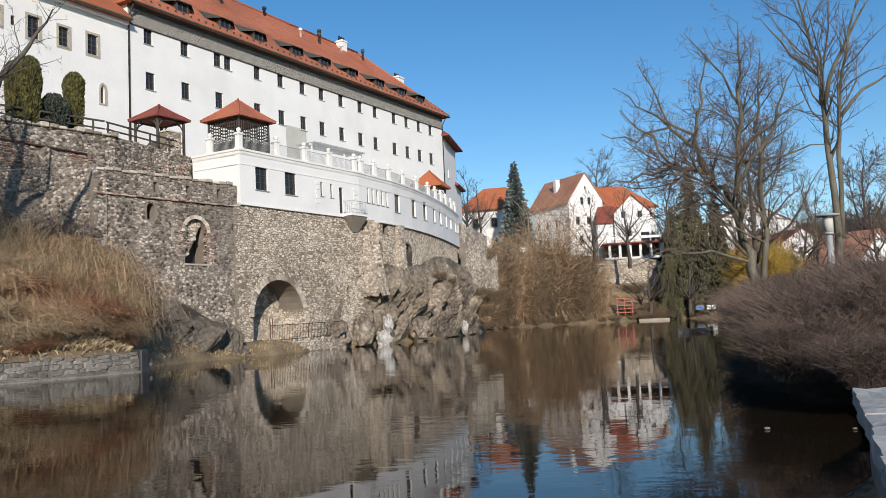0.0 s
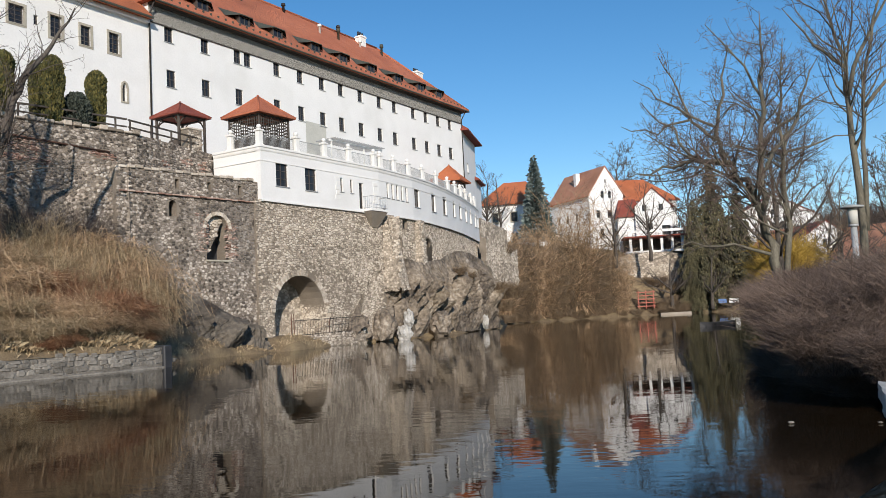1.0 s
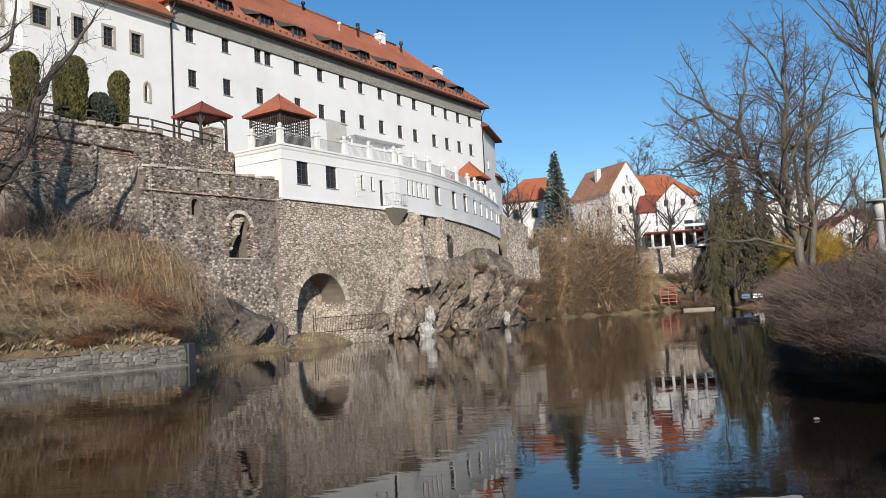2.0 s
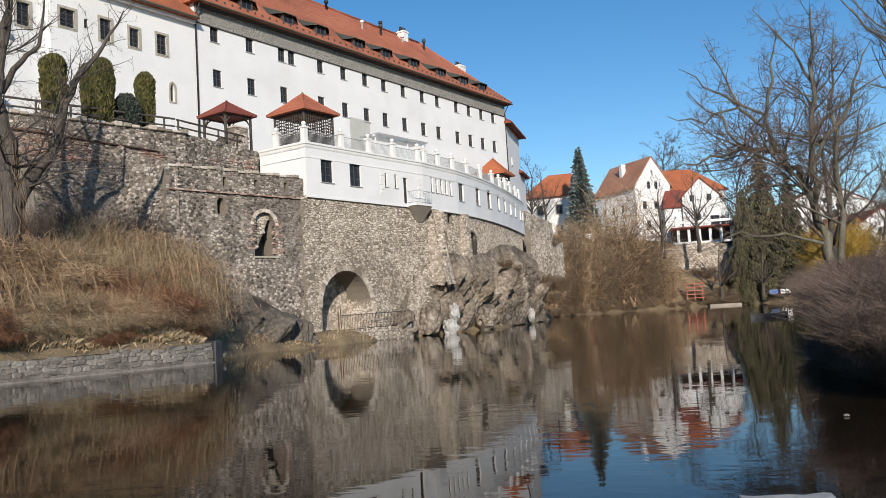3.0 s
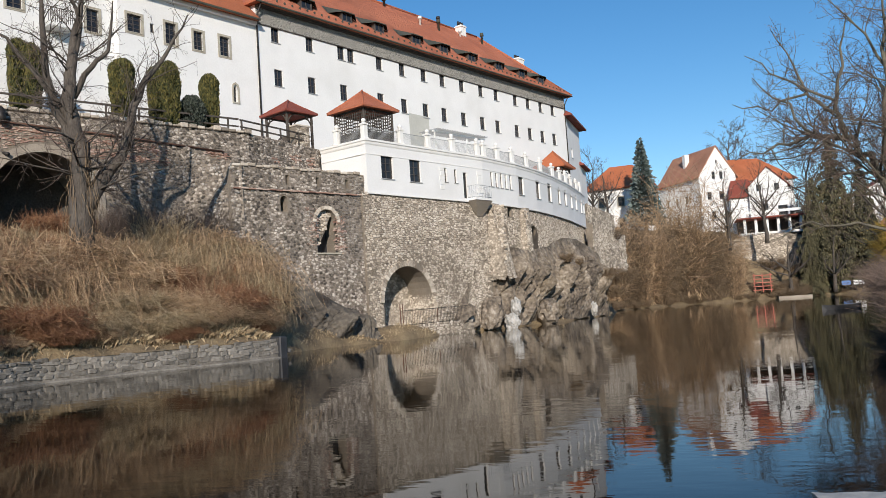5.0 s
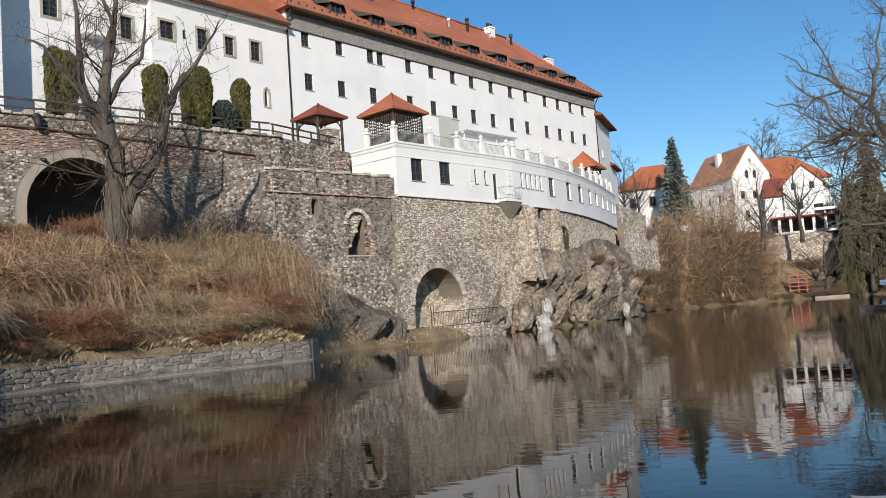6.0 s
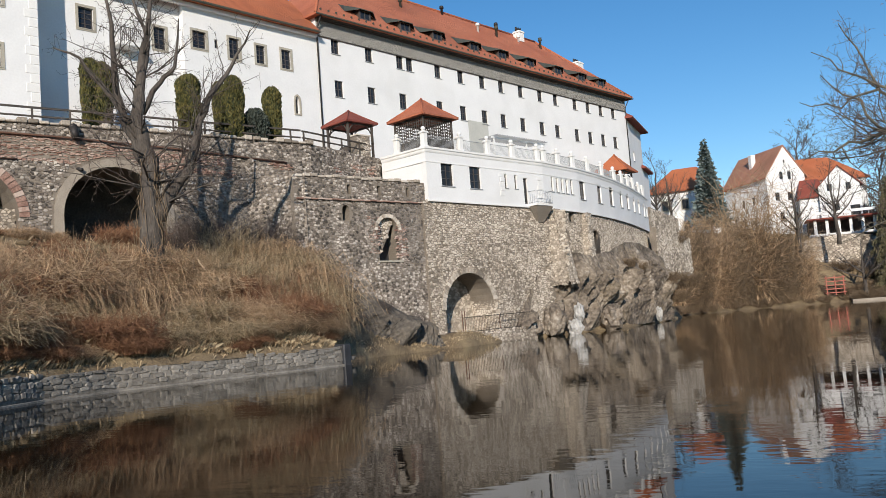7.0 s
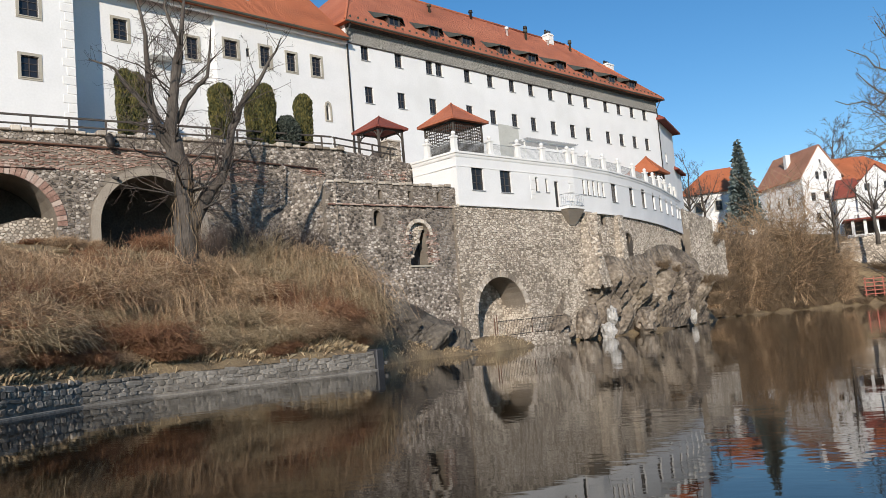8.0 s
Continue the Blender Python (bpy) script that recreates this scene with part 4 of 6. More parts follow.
# walls below the curved part of the terrace
OPEN = {1: [arch_loop(2.85, 6.9, 1.6, 7.9, 8), rect(2.3, 9.3, 0.75, 0.8), rect(4.35, 9.3, 0.75, 0.75)], 2: [arch_loop(3.4, 6.7, 2.2, 7.7, 8)]}
for i in range(1, 7):
    ln, hd = SEGS[i]
    a = TP[i]
    w = stone_wall("stone_wall_terrace", heading(a[0], a[1], 0, hd) @ Matrix.Translation((0, 0.15, 0)), "rough stone base wall below the curved white terrace",
                   [(0, 0.5), (ln, 0.5), (ln, 10.2), (0, 10.2)], OPEN.get(i, []), 0.3, 20 + i, keep=lambda x, z: z > 4.5)
    # black sheet behind the openings, standing in for the dark of the hollows
    panel([(0, 0.5), (ln, 0.5), (ln, 10.1), (0, 10.1)], 2.4, "back", tar_and_shade, w)
for i, s, zt, zb, hw, dp in ((1, 1.1, 10.15, 4.2, 0.45, 1.5), (2, 1.0, 10.15, 5.4, 0.38, 0.6)):
    ln, hd = SEGS[i]
    bt = thing("buttress", heading(TP[i][0], TP[i][1], 0, hd), "tapering rubble stone buttress", "buttress", "terrace buttresses")
    v = [(s - hw - 0.3, 0.2, zb), (s + hw + 0.1, 0.2, zb), (s + hw + 0.1, -dp, zb), (s - hw - 0.3, -dp, zb), (s - hw, 0.2, zt), (s + hw, 0.2, zt), (s + hw, -0.4, zt), (s - hw, -0.4, zt)]
    link("core", v, [(0, 3, 7, 4), (3, 2, 6, 7), (2, 1, 5, 6), (4, 7, 6, 5)], mortar, bt)
    for side, (p0, p1, p2, p3) in enumerate(((v[3], v[2], v[6], v[7]), (v[0], v[3], v[7], v[4]))):
        q0, q1, q3 = Vector(p0), Vector(p1), Vector(p3)
        ux = (q1 - q0)
        wd = ux.length
        ux.normalize()
        uz = (q3 - q0)
        hgt = uz.length
        uz = (uz - ux * uz.dot(ux)).normalized()
        fr = Matrix((ux, uz.cross(ux), uz)).transposed().to_4x4()
        fr.translation = q0
        pcs = cobble(random.Random(40 + i + side), 0.0, wd, 0.05, hgt, lambda x, z: 0.02 < x < wd - 0.1 and z < hgt - 0.2, 0.0, 0.2, (0.01, 0.03))
        joined("stonework", [([tuple(fr @ Vector(p)) for p in vs], fs) for vs, fs in pcs], stone, bt)
stone_wall("stone_wall_far", heading(2.2, 100.5, 0, 18), "old grey stone garden wall beyond the white house",
           [(0, 5), (12, 5), (12, 12.6), (6, 12.9), (0, 13.2)], [], 0.8, 31, size=0.3)
bf = stone_wall("stone_wall_step", heading(2.6, 95.5, 0, 22), "low broken stone wall above the rocks",
                [(0, 5), (11, 5), (11, 9.4), (4, 10.2), (0, 10.4)], [], 0.7, 32, size=0.3)

# upper wall with the arcade
A1, A2, A3 = arch_loop(1.95, 5.5, 5.6, 9.1, 16), arch_loop(-5.85, 5.5, 5.6, 8.95, 16), arch_loop(-13.8, 5.5, 5.6, 8.9, 16)
UP = stone_wall("stone_wall_arcade", heading(-29.4, 40.5, 0, 39.6), "old stone and brick terrace wall with deep dark arches",
                [(-34, 4.2), (14.6, 4.2), (14.6, 14.1), (-34, 14.1)], [A1, A2, A3], 4.0, 7,
                keep=lambda x, z: not (z > 11.95 - 0.04 * x and z < 13.4 - 0.045 * x and x < 9) and math.hypot(x - 1.95, z - 9.1) > 3.45 and x > -24 and math.hypot(x - 12.2, (z - 12.1) * 1.2) > 0.95, split=(-3.2, 1.2, 6.5, 11.5), mat=stone_old)
pcs = rubble(random.Random(77), -26, 9, 11.5, 13.5, lambda x, z: z > 11.95 - 0.04 * x and z < 13.35 - 0.045 * x and math.hypot(x - 1.95, z - 9.1) > 3.4, -0.02, (0.075, 0.12), (0.15, 0.34), (0.01, 0.05))
joined("brickwork", pcs, brick, UP)
joined("brickwork", rubble(random.Random(78), 11.2, 13.2, 11.3, 13.0, lambda x, z: math.hypot((x - 12.2), (z - 12.1) * 1.2) < 0.95, -0.06, (0.08, 0.12), (0.16, 0.3), (0.01, 0.04)), brick, UP)
ring = wall_bm(arch_loop(1.95, 7.2, 6.6, 9.1, 20, 3.25), [arch_loop(1.95, 7.25, 5.6, 9.1, 20)], 0.3, -0.08)
part("arch_surround", ring, mortar, UP, "smooth pale plaster arch surround")
arch_ring(UP, -5.85, 8.95, 2.8, 3.3, brick, 34, -0.08)
arch_ring(UP, -13.8, 8.9, 2.8, 3.3, brick, 34, -0.08)
# dark sheet closing the arches, its colour painting the shade of their depth
panel([(-34, 4.2), (14.6, 4.2), (14.6, 14), (-34, 14)], 3.99, "arcade_back", arch_shade, UP)
inf = stone_wall("arch_infill", heading(-29.4, 40.5, 0, 39.6) @ Matrix.Translation((0, 0.9, 0)), "low pale stone wall inside an arch", [(-8.6, 5), (-3.1, 5), (-3.1, 9.5), (-4.4, 9.55), (-5.6, 9.2), (-8.6, 8.8)], [], 0.5, 9)
tubes("iron_band", [([(-34, -0.14, 13.9), (0, -0.14, 13.38), (5.6, -0.14, 13.15), (12.7, -0.14, 12.72)], [0.06] * 4)], rust, UP, 5, label="rusty iron water pipe")
tubes("iron_band", [([(-34, -0.1, 12.1), (-3.1, -0.1, 12.06)], [0.04] * 2)], rust, UP, 5)
for i in range(90):
    x = -33.8 + i * 0.54
    if 14.4 < x:
        break
    box_part("cap_stone", (x, -0.15 - 0.04 * ((i * 5) % 3), 14.06), (x + 0.5, 0.8, 14.18 + 0.06 * ((i * 7) % 4)), stone, UP, 0.04)
tubes("spout", [([(-0.25, 0.3, 14.1), (-0.25, -0.35, 13.95)], [0.22, 0.22]), ([(-0.25, -0.35, 13.95), (-0.2, -0.45, 13.3)], [0.24, 0.2])], iron, UP, 8)
tubes("spout", [([(-0.1, 0.2, 11.75), (0.1, -0.35, 11.6)], [0.1, 0.1])], iron, UP, 7)
m2 = heading(-29.4 + 14.4 * math.sin(radians(39.6)), 40.5 + 14.4 * math.cos(radians(39.6)), 0, 21.5)
UP2 = stone_wall("stone_wall_upper", m2, "grey brown rubble terrace wall beside the white building", [(0, 6), (7.6, 6), (7.6, 14.0), (0, 14.1)], [], 1.0, 17, mat=stone_old)
joined("creeper_stains", rubble(random.Random(5), 2.6, 6.8, 11.6, 13.2, lambda x, z: math.sin(x * 3) + math.sin(z * 5 + x) > 0.2, -0.02, (0.1, 0.2), (0.12, 0.3), (0.03, 0.08)), brick, UP2)
PIER = stone_wall("stone_pier", heading(-18.6, 57.2, 0, 30), "short rubble stone gate pier", [(0, 13.5), (1.2, 13.5), (1.2, 15.6), (0, 15.6)], [], 0.8, 18)
box_part("cap_stone", (-0.08, -0.08, 15.6), (1.28, 0.88, 15.72), stone, PIER, 0.02)
# terrace between the upper wall and the house
tf = [(-52, 14.0), (-30.2, 41.2), (-21.0, 52.2), (-18.0, 58.9), (-22.6, 60.9), (-43, 25.5), (-60, 0)]
tagged(link("terrace_ground", [(x, y, 13.95) for x, y in tf] + [(x, y, 12.4) for x, y in tf], [tuple(range(7)), tuple(range(13, 6, -1))] + [(i, (i + 1) % 7, 7 + (i + 1) % 7, 7 + i) for i in range(7)], paving), "paved upper terrace in front of the white wing", "terrace", kind="structure")

# ---- quay ----
QW = thing("quay_wall", pose(0, 0, 0), "low grey stone quay wall along the river", "quay", kind="structure")
QL = QUAY[1:]
qs = [(-x, y) for x, y in QL]
core = [(x, y) for x, y in QL]
sweep("core", core, [(-0.9, -0.6), (-0.0, -0.6), (-0.03, 0.4), (-0.04, 0.8), (-0.1, 0.9), (-0.9, 0.92)], quay_stone, QW)
sweep("footing", core, [(-0.3, -0.6), (0.16, -0.6), (0.12, 0.06), (-0.3, 0.1)], quay_stone, QW)
rq = random.Random(4)
for (x0, y0), (x1, y1) in zip(QL[1:], QL[2:]):
    L = math.hypot(x1 - x0, y1 - y0)
    hd = math.degrees(math.atan2(x1 - x0, y1 - y0))
    fr = heading(x0, y0, 0, hd)
    if y1 < 16:
        continue
    big = y0 >= 26
    for vs, fs in rubble(rq, 0.02, L, 0.1, 0.86, lambda x, z: True, 0.0, (0.17, 0.3) if not big else (0.14, 0.24), (0.22, 0.55) if not big else (0.3, 0.7), (0.015, 0.045) if not big else (0.002, 0.012), 0.025):
        ob = link("stone", vs, fs, quay_stone if big or rq.random() < 0.75 else stone, QW)
        ob.matrix_local = fr
ENDS = box_part("end_post", (-0.25, -0.15, -0.5), (0.25, 0.6, 1.05), tar_and_shade, QW, 0.05, "dark wet end post")
ENDS.matrix_local = heading(-14.3, 39.8, 0, 25)


# ---- rocks ----
def crag(name, foot, top, amp, seed, mat, label, nu=200, nv=46, lean=0.5):
    """A rock face between a foot line and a top line, broken into slanting slabs."""
    def at(line, t):
        t *= len(line) - 1
        i = min(int(t), len(line) - 2)
        return Vector(line[i]).lerp(Vector(line[i + 1]), t - i)
    span = sum((Vector(b) - Vector(a)).length for a, b in zip(foot, foot[1:]))
    off = Vector((seed * 13.1, seed * 7.7, seed * 3.3))
    vs, fs = [], []
    for i in range(nu + 1):
        f, tp = at(foot, i / nu), at(top, i / nu)
        d = at(foot, min(1, (i + 1) / nu)) - at(foot, max(0, (i - 1) / nu))
        nrm = Vector((d.y, -d.x, 0)).normalized()
        for j in range(nv + 1):
            v = j / nv
            p = f.lerp(tp, v)
            q = p + off
            along_m = i / nu * span
            u, w = along_m - q.z * lean, q.z + along_m * 0.25
            ridge = lambda fu, fw, k: 1 - 2.2 * abs(noise.noise(Vector((u * fu + k, w * fw, seed * 3.7))))
            dist, _ = noise.voronoi(Vector((u * 0.55, w * 0.3, seed)))
            block = min(0.9, (dist[1] - dist[0]) * 1.5)
            fine = noise.fractal(q * 1.3, 0.9, 2.2, 4) * 0.2
            k = min(1.0, 0.25 + 1.6 * v) * min(1.0, 2.6 * (1 - v) + 0.15)
            o = (1.25 * ridge(0.2, 0.12, 0) + 0.75 * ridge(0.5, 0.3, 5) + 0.3 * ridge(1.5, 0.8, 9) + 0.14 * ridge(3.4, 2.2, 3) + 1.0 * block - 0.8 + fine) * amp * k
            p = p + nrm * o + Vector((0, 0, 0.5 * amp * noise.noise(q * 0.6) * k))
            vs.append(p)
    n = nv + 1
    for i in range(nu):
        for j in range(nv):
            a = i * n + j
            fs += [(a, a + n, a + n + 1), (a, a + n + 1, a + 1)]
    return tagged(link(name, vs, fs, mat), label, "rock", kind="structure")


crag("rock_cliff", [(-9.7, 62.6, 0.1), (-8.1, 66.0, 0.1), (-5.7, 69.4, 0.1), (-3.9, 73.2, 0.1), (-2.1, 78.6, 0.1), (0.0, 84.5, 0.1), (1.8, 91.4, 0.1), (3.4, 97.2, 0.1)],
     [(-9.3, 62.8, 0.8), (-7.4, 66.0, 5.0), (-5.3, 69.0, 6.7), (-3.9, 72.2, 6.4), (-2.3, 76.8, 6.9), (-0.9, 81.8, 8.0), (0.8, 88.6, 8.2), (3.4, 98.0, 6.6)], 1.0, 2, rock, "craggy grey brown cliff below the terrace", 300, 60)
crag("rock_foot", [(-17.6, 43.4, 0.6), (-17.0, 45.6, 0.4), (-15.9, 49.6, 0.3), (-13.6, 52.9, 0.2), (-12.3, 54.8, 0.0)],
     [(-20.3, 46.4, 4.8), (-18.9, 48.2, 4.6), (-17.2, 51.0, 4.2), (-15.2, 53.8, 2.6), (-13.7, 55.8, 0.9)], 1.0, 5, rock_dark, "dark rock outcrop at the foot of the wall", 120, 40)


def boulder(pos, size, seed, mat, label):
    bm = bmesh.new()
    bmesh.ops.create_icosphere(bm, subdivisions=3, radius=1.0)
    for v in bm.verts:
        q = v.co * 1.3 + Vector((seed * 5.1, seed, 0))
        dist, _ = noise.voronoi(q)
        v.co *= 0.75 + 0.5 * (dist[1] - dist[0]) + 0.25 * noise.noise(q * 2)
        v.co = Vector((v.co.x * size[0], v.co.y * size[1], v.co.z * size[2]))
    ob = part("boulder", bm, mat)
    ob.location = pos
    return tagged(ob, label, "rock")


boulder((-5.05, 67.7, 0.5), (0.7, 0.5, 0.8), 1, rock_white, "pale quartz boulder at the waterline")
boulder((-4.7, 68.4, 1.7), (0.5, 0.5, 0.9), 2, rock_white, "small pale boulder on the rock foot")
boulder((1.9, 89.0, 0.9), (0.4, 0.4, 0.9), 3, rock_white, "pale streaked boulder in the cliff")
boulder((-8.2, 65.0, 1.0), (0.9, 1.0, 1.3), 4, rock, "grey brown boulder by the iron fence")
boulder((-6.5, 66.4, 1.2), (1.1, 0.9, 1.6), 5, rock, "grey brown boulder under the cliff")
boulder((-2.4, 74.5, 1.0), (1.2, 1.6, 1.4), 6, rock, "grey mossy boulder at the river edge")
# ---- plants: helpers ----
def wander(rng, p, d, length, n, bend=0.25, lift=0.0):
    """A wandering path."""
    out = [Vector(p)]
    d = Vector(d).normalized()
    for _ in range(n):
        d = (d + Vector((rng.gauss(0, bend), rng.gauss(0, bend), rng.gauss(0, bend) + lift))).normalized()
        out.append(out[-1] + d * (length / n))
    return out


def ramify(rng, path, radii, level, top, thick, thin, density, ratio, lift, spread):
    """Branches off a path, and twigs off the branches. Fills thick and thin with (path, radii)."""
    total = sum((b - a).length for a, b in zip(path, path[1:]))
    count = max(2, int(total * density[level]))
    for k in range(count):
        t = rng.uniform(0.28 if level == 0 else 0.15, 1.0)
        f = t * (len(path) - 1)
        i = min(int(f), len(path) - 2)
        p = path[i].lerp(path[i + 1], f - i)
        r = radii[i] * (1 - (f - i)) + radii[i + 1] * (f - i)
        ax = (path[i + 1] - path[i]).normalized()
        side = ax.orthogonal().normalized()
        side.rotate(Matrix.Rotation(rng.uniform(0, 6.283), 3, ax))
        d = (ax * rng.uniform(0.3, 0.9) + side * spread + Vector((0, 0, lift))).normalized()
        ln = total * ratio[level] * rng.uniform(0.5, 1.15) * (1.15 - 0.6 * t)
        if ln < 0.12:
            continue
        n = 4 if level < top - 1 else 3
        q = wander(rng, p, d, ln, n, 0.22, lift * 0.3)
        if WITHIN and not WITHIN(q[-1]):
            ln *= 0.45
            q = wander(rng, p, d, ln, n, 0.22, lift * 0.3)
            if not WITHIN(q[-1]):
                continue
        r0 = max(min(r * 0.6, ln * 0.0125), MIN_TWIG)
        rr = [max(r0 * (1 - 0.75 * j / n), MIN_TWIG * 0.7) for j in range(n + 1)]
        (thick if level < 1 else thin).append((q, rr))
        if level + 1 < top:
            ramify(rng, q, rr, level + 1, top, thick, thin, density, ratio, lift, spread)


MIN_TWIG, WITHIN = 0.008, None


def bare_tree(name, base, limbs, seed, label, top=3, density=(1.3, 2.0, 3.0), ratio=(0.42, 0.4, 0.36), lift=0.15, spread=0.8, mat=bark, twigs=twig, group="", sway=0.06, min_twig=0.008, within=None):
    """limbs: lists of (x, y, z, radius) from the base. The crown branches off them by chance."""
    global MIN_TWIG, WITHIN
    MIN_TWIG, WITHIN = min_twig, within
    rng = random.Random(seed)
    tr = thing(name, Matrix.Translation(base), label, "tree", group)
    thick, thin, main = [], [], []
    for limb in limbs:
        pts, rad = [], []
        for (a, b) in zip(limb, limb[1:]):
            for k in range(3):
                t = k / 3
                j = sway * (0 if not pts else 1)
                pts.append(Vector([a[i] * (1 - t) + b[i] * t + rng.gauss(0, j) for i in range(3)]))
                rad.append(a[3] * (1 - t) + b[3] * t)
        pts.append(Vector(limb[-1][:3]))
        rad.append(limb[-1][3])
        main.append((pts, rad))
        ramify(rng, pts, rad, 0, top, thick, thin, density, ratio, lift, spread)
    for i, item in enumerate(main):
        tubes("trunk" if i == 0 else "limb", [item], mat, tr, 9)
    c = tubes("bough", thick, mat, tr, 5)
    c["kind"] = "stuff"
    c = tubes("crown", thin, twigs, tr, 3, False)
    c["kind"] = "stuff"
    return tr


def auto_limbs(rng, h, r, fork, n, out):
    """A trunk that forks into rising limbs."""
    limbs = [[(0, 0, -0.4, r * 1.3), (0.02 * h * rng.uniform(-1, 1), 0.02 * h * rng.uniform(-1, 1), h * fork, r * 0.85), (0.05 * h * rng.uniform(-1, 1), 0.05 * h * rng.uniform(-1, 1), h * 0.75, r * 0.4), (0.05 * h * rng.uniform(-1, 1), 0.05 * h * rng.uniform(-1, 1), h, r * 0.08)]]
    for i in range(n):
        a = 6.283 * (i + rng.random() * 0.6) / n
        z0 = h * fork * rng.uniform(0.7, 1.5)
        o = h * out * rng.uniform(0.7, 1.2)
        limbs.append([(0, 0, z0, r * 0.5), (o * 0.5 * math.cos(a), o * 0.5 * math.sin(a), z0 + h * 0.16, r * 0.33), (o * math.cos(a), o * math.sin(a), min(h * 0.97, z0 + h * rng.uniform(0.3, 0.5)), r * 0.06)])
    return limbs


def stem_mesh(name, rng, count, height, spread, foot, droop, radius, mat, n=4, side_twigs=2, lean=(0, 0), curl=0.045, reach=(0.12, 0.3)):
    """A mass of thin arching stems with side twigs, as one mesh."""
    items = []
    for _ in range(count):
        a, q = rng.uniform(0, 6.283), math.sqrt(rng.random())
        p = Vector((foot * q * math.cos(a), foot * q * math.sin(a), -0.1))
        b = a + rng.gauss(0, 0.7)
        h = height * rng.uniform(0.45, 1.05)
        o = spread * rng.uniform(0.2, 1.0)
        pts = []
        for k in range(n + 1):
            t = k / n
            z = h * (t - droop * t * t * rng.uniform(0.8, 1.2))
            pts.append(p + Vector((o * t ** 1.5 * math.cos(b) + lean[0] * t * t + rng.gauss(0, curl * h), o * t ** 1.5 * math.sin(b) + lean[1] * t * t + rng.gauss(0, curl * h), z)))
        items.append((pts, [radius * (1 - 0.6 * k / n) for k in range(n + 1)]))
        for _ in range(side_twigs):
            k = rng.randrange(1, n)
            d = Vector((rng.gauss(0, 1), rng.gauss(0, 1), rng.uniform(-0.2, 1.0))).normalized()
            items.append((wander(rng, pts[k], d, h * rng.uniform(*reach), 2, 0.35), [radius * 0.6, radius * 0.5, radius * 0.3]))
    vs, fs = tube_arrays(items, 3, False)
    me = bpy.data.meshes.new(name)
    me.from_pydata(vs, [], fs)
    me.materials.append(mat)
    return me


def put(name, me, m, label, category, group=""):
    ob = new(name, me)
    ob.matrix_world = m
    return tagged(ob, label, category, group, "stuff")


def drop_on(x, y, z_guess):
    """Height of the ground below a place."""
    hit, p, *_ = scene.ray_cast(DEPS, Vector((x, y, z_guess + 6)), Vector((0, 0, -1)), distance=30)
    return p.z if hit else z_guess


bpy.context.view_layer.update()
DEPS = bpy.context.evaluated_depsgraph_get()
BANK_OB = bpy.data.objects["bank"]


def bank_z(x, y):
    hit, p, n, _ = BANK_OB.ray_cast(Vector((x, y, 40)), Vector((0, 0, -1)))
    return p.z if hit else None


EDGE_OB, RIGHT_OB = bpy.data.objects["river_edge"], bpy.data.objects["right_bank"]


def sheet_z(ob, x, y, other):
    hit, p, n, _ = ob.ray_cast(Vector((x, y, 60)), Vector((0, 0, -1)))
    return p.z if hit else other


# ---- the bank's dry growth ----
rv = random.Random(21)
MOUND = [stem_mesh("dry_bramble", random.Random(100 + i), 620, (3.0, 3.8, 2.6)[i], (1.9, 2.1, 1.8)[i], 1.1, 0.85, 0.012, (vine, vine, straw)[i], n=5, side_twigs=5, curl=0.075, reach=(0.1, 0.28)) for i in range(3)]
MOUND_RED = stem_mesh("rusty_bramble", random.Random(110), 620, 2.6, 1.7, 1.0, 0.8, 0.014, vine_red, n=5, side_twigs=6, curl=0.075)
placed = 0
while placed < 185:
    x, y = rv.uniform(-40, -15.5), rv.uniform(18, 47)
    z = bank_z(x, y)
    if z is None or z < 1.08:
        continue
    k = rv.uniform(0.65, 1.45) * (0.42 if z > 6.0 else 0.7 if z > 4.6 else 0.62 if z < 1.9 else 1.0)
    red = rv.random() < 0.34
    me = MOUND_RED if red else MOUND[rv.randrange(3)]
    put("dry_bramble", me, pose(x, y, z - 0.1, 0, 0, rv.uniform(0, 360)) @ Matrix.Diagonal((k, k, k * rv.uniform(0.8, 1.2), 1)), "rust brown dead bramble mound on the bank" if red else "straw brown dead bramble mound on the bank", "shrub", "bank brambles")
    placed += 1
put("rusty_bush", MOUND_RED, pose(-27.9, 41.9, 7.3) @ Matrix.Diagonal((0.75, 0.75, 1.1, 1)), "dense rust brown dead bush inside the arch", "shrub")
put("rusty_bush", MOUND_RED, pose(-27.0, 42.8, 7.3) @ Matrix.Diagonal((0.7, 0.7, 1.0, 1)), "dense rust brown dead bush inside the arch", "shrub")
for i, (x, y, z, k) in enumerate(((-18.2, 42.6, 2.2, 1.2), (-17.3, 42.0, 1.6, 0.95), (-19.2, 43.4, 3.0, 1.35), (-20.4, 43.6, 3.6, 1.3), (-18.8, 44.6, 2.4, 1.1), (-17.0, 43.6, 1.3, 0.8), (-21.4, 43.2, 4.4, 1.3), (-19.6, 41.4, 3.2, 1.2), (-16.6, 41.2, 1.2, 0.7))):
    put("dry_bramble", MOUND[i % 3] if i % 4 else MOUND_RED, pose(x, y, z, 0, 0, i * 73) @ Matrix.Diagonal((k, k, k, 1)), "tangled dead bramble heap against the wall", "shrub", "bank brambles")
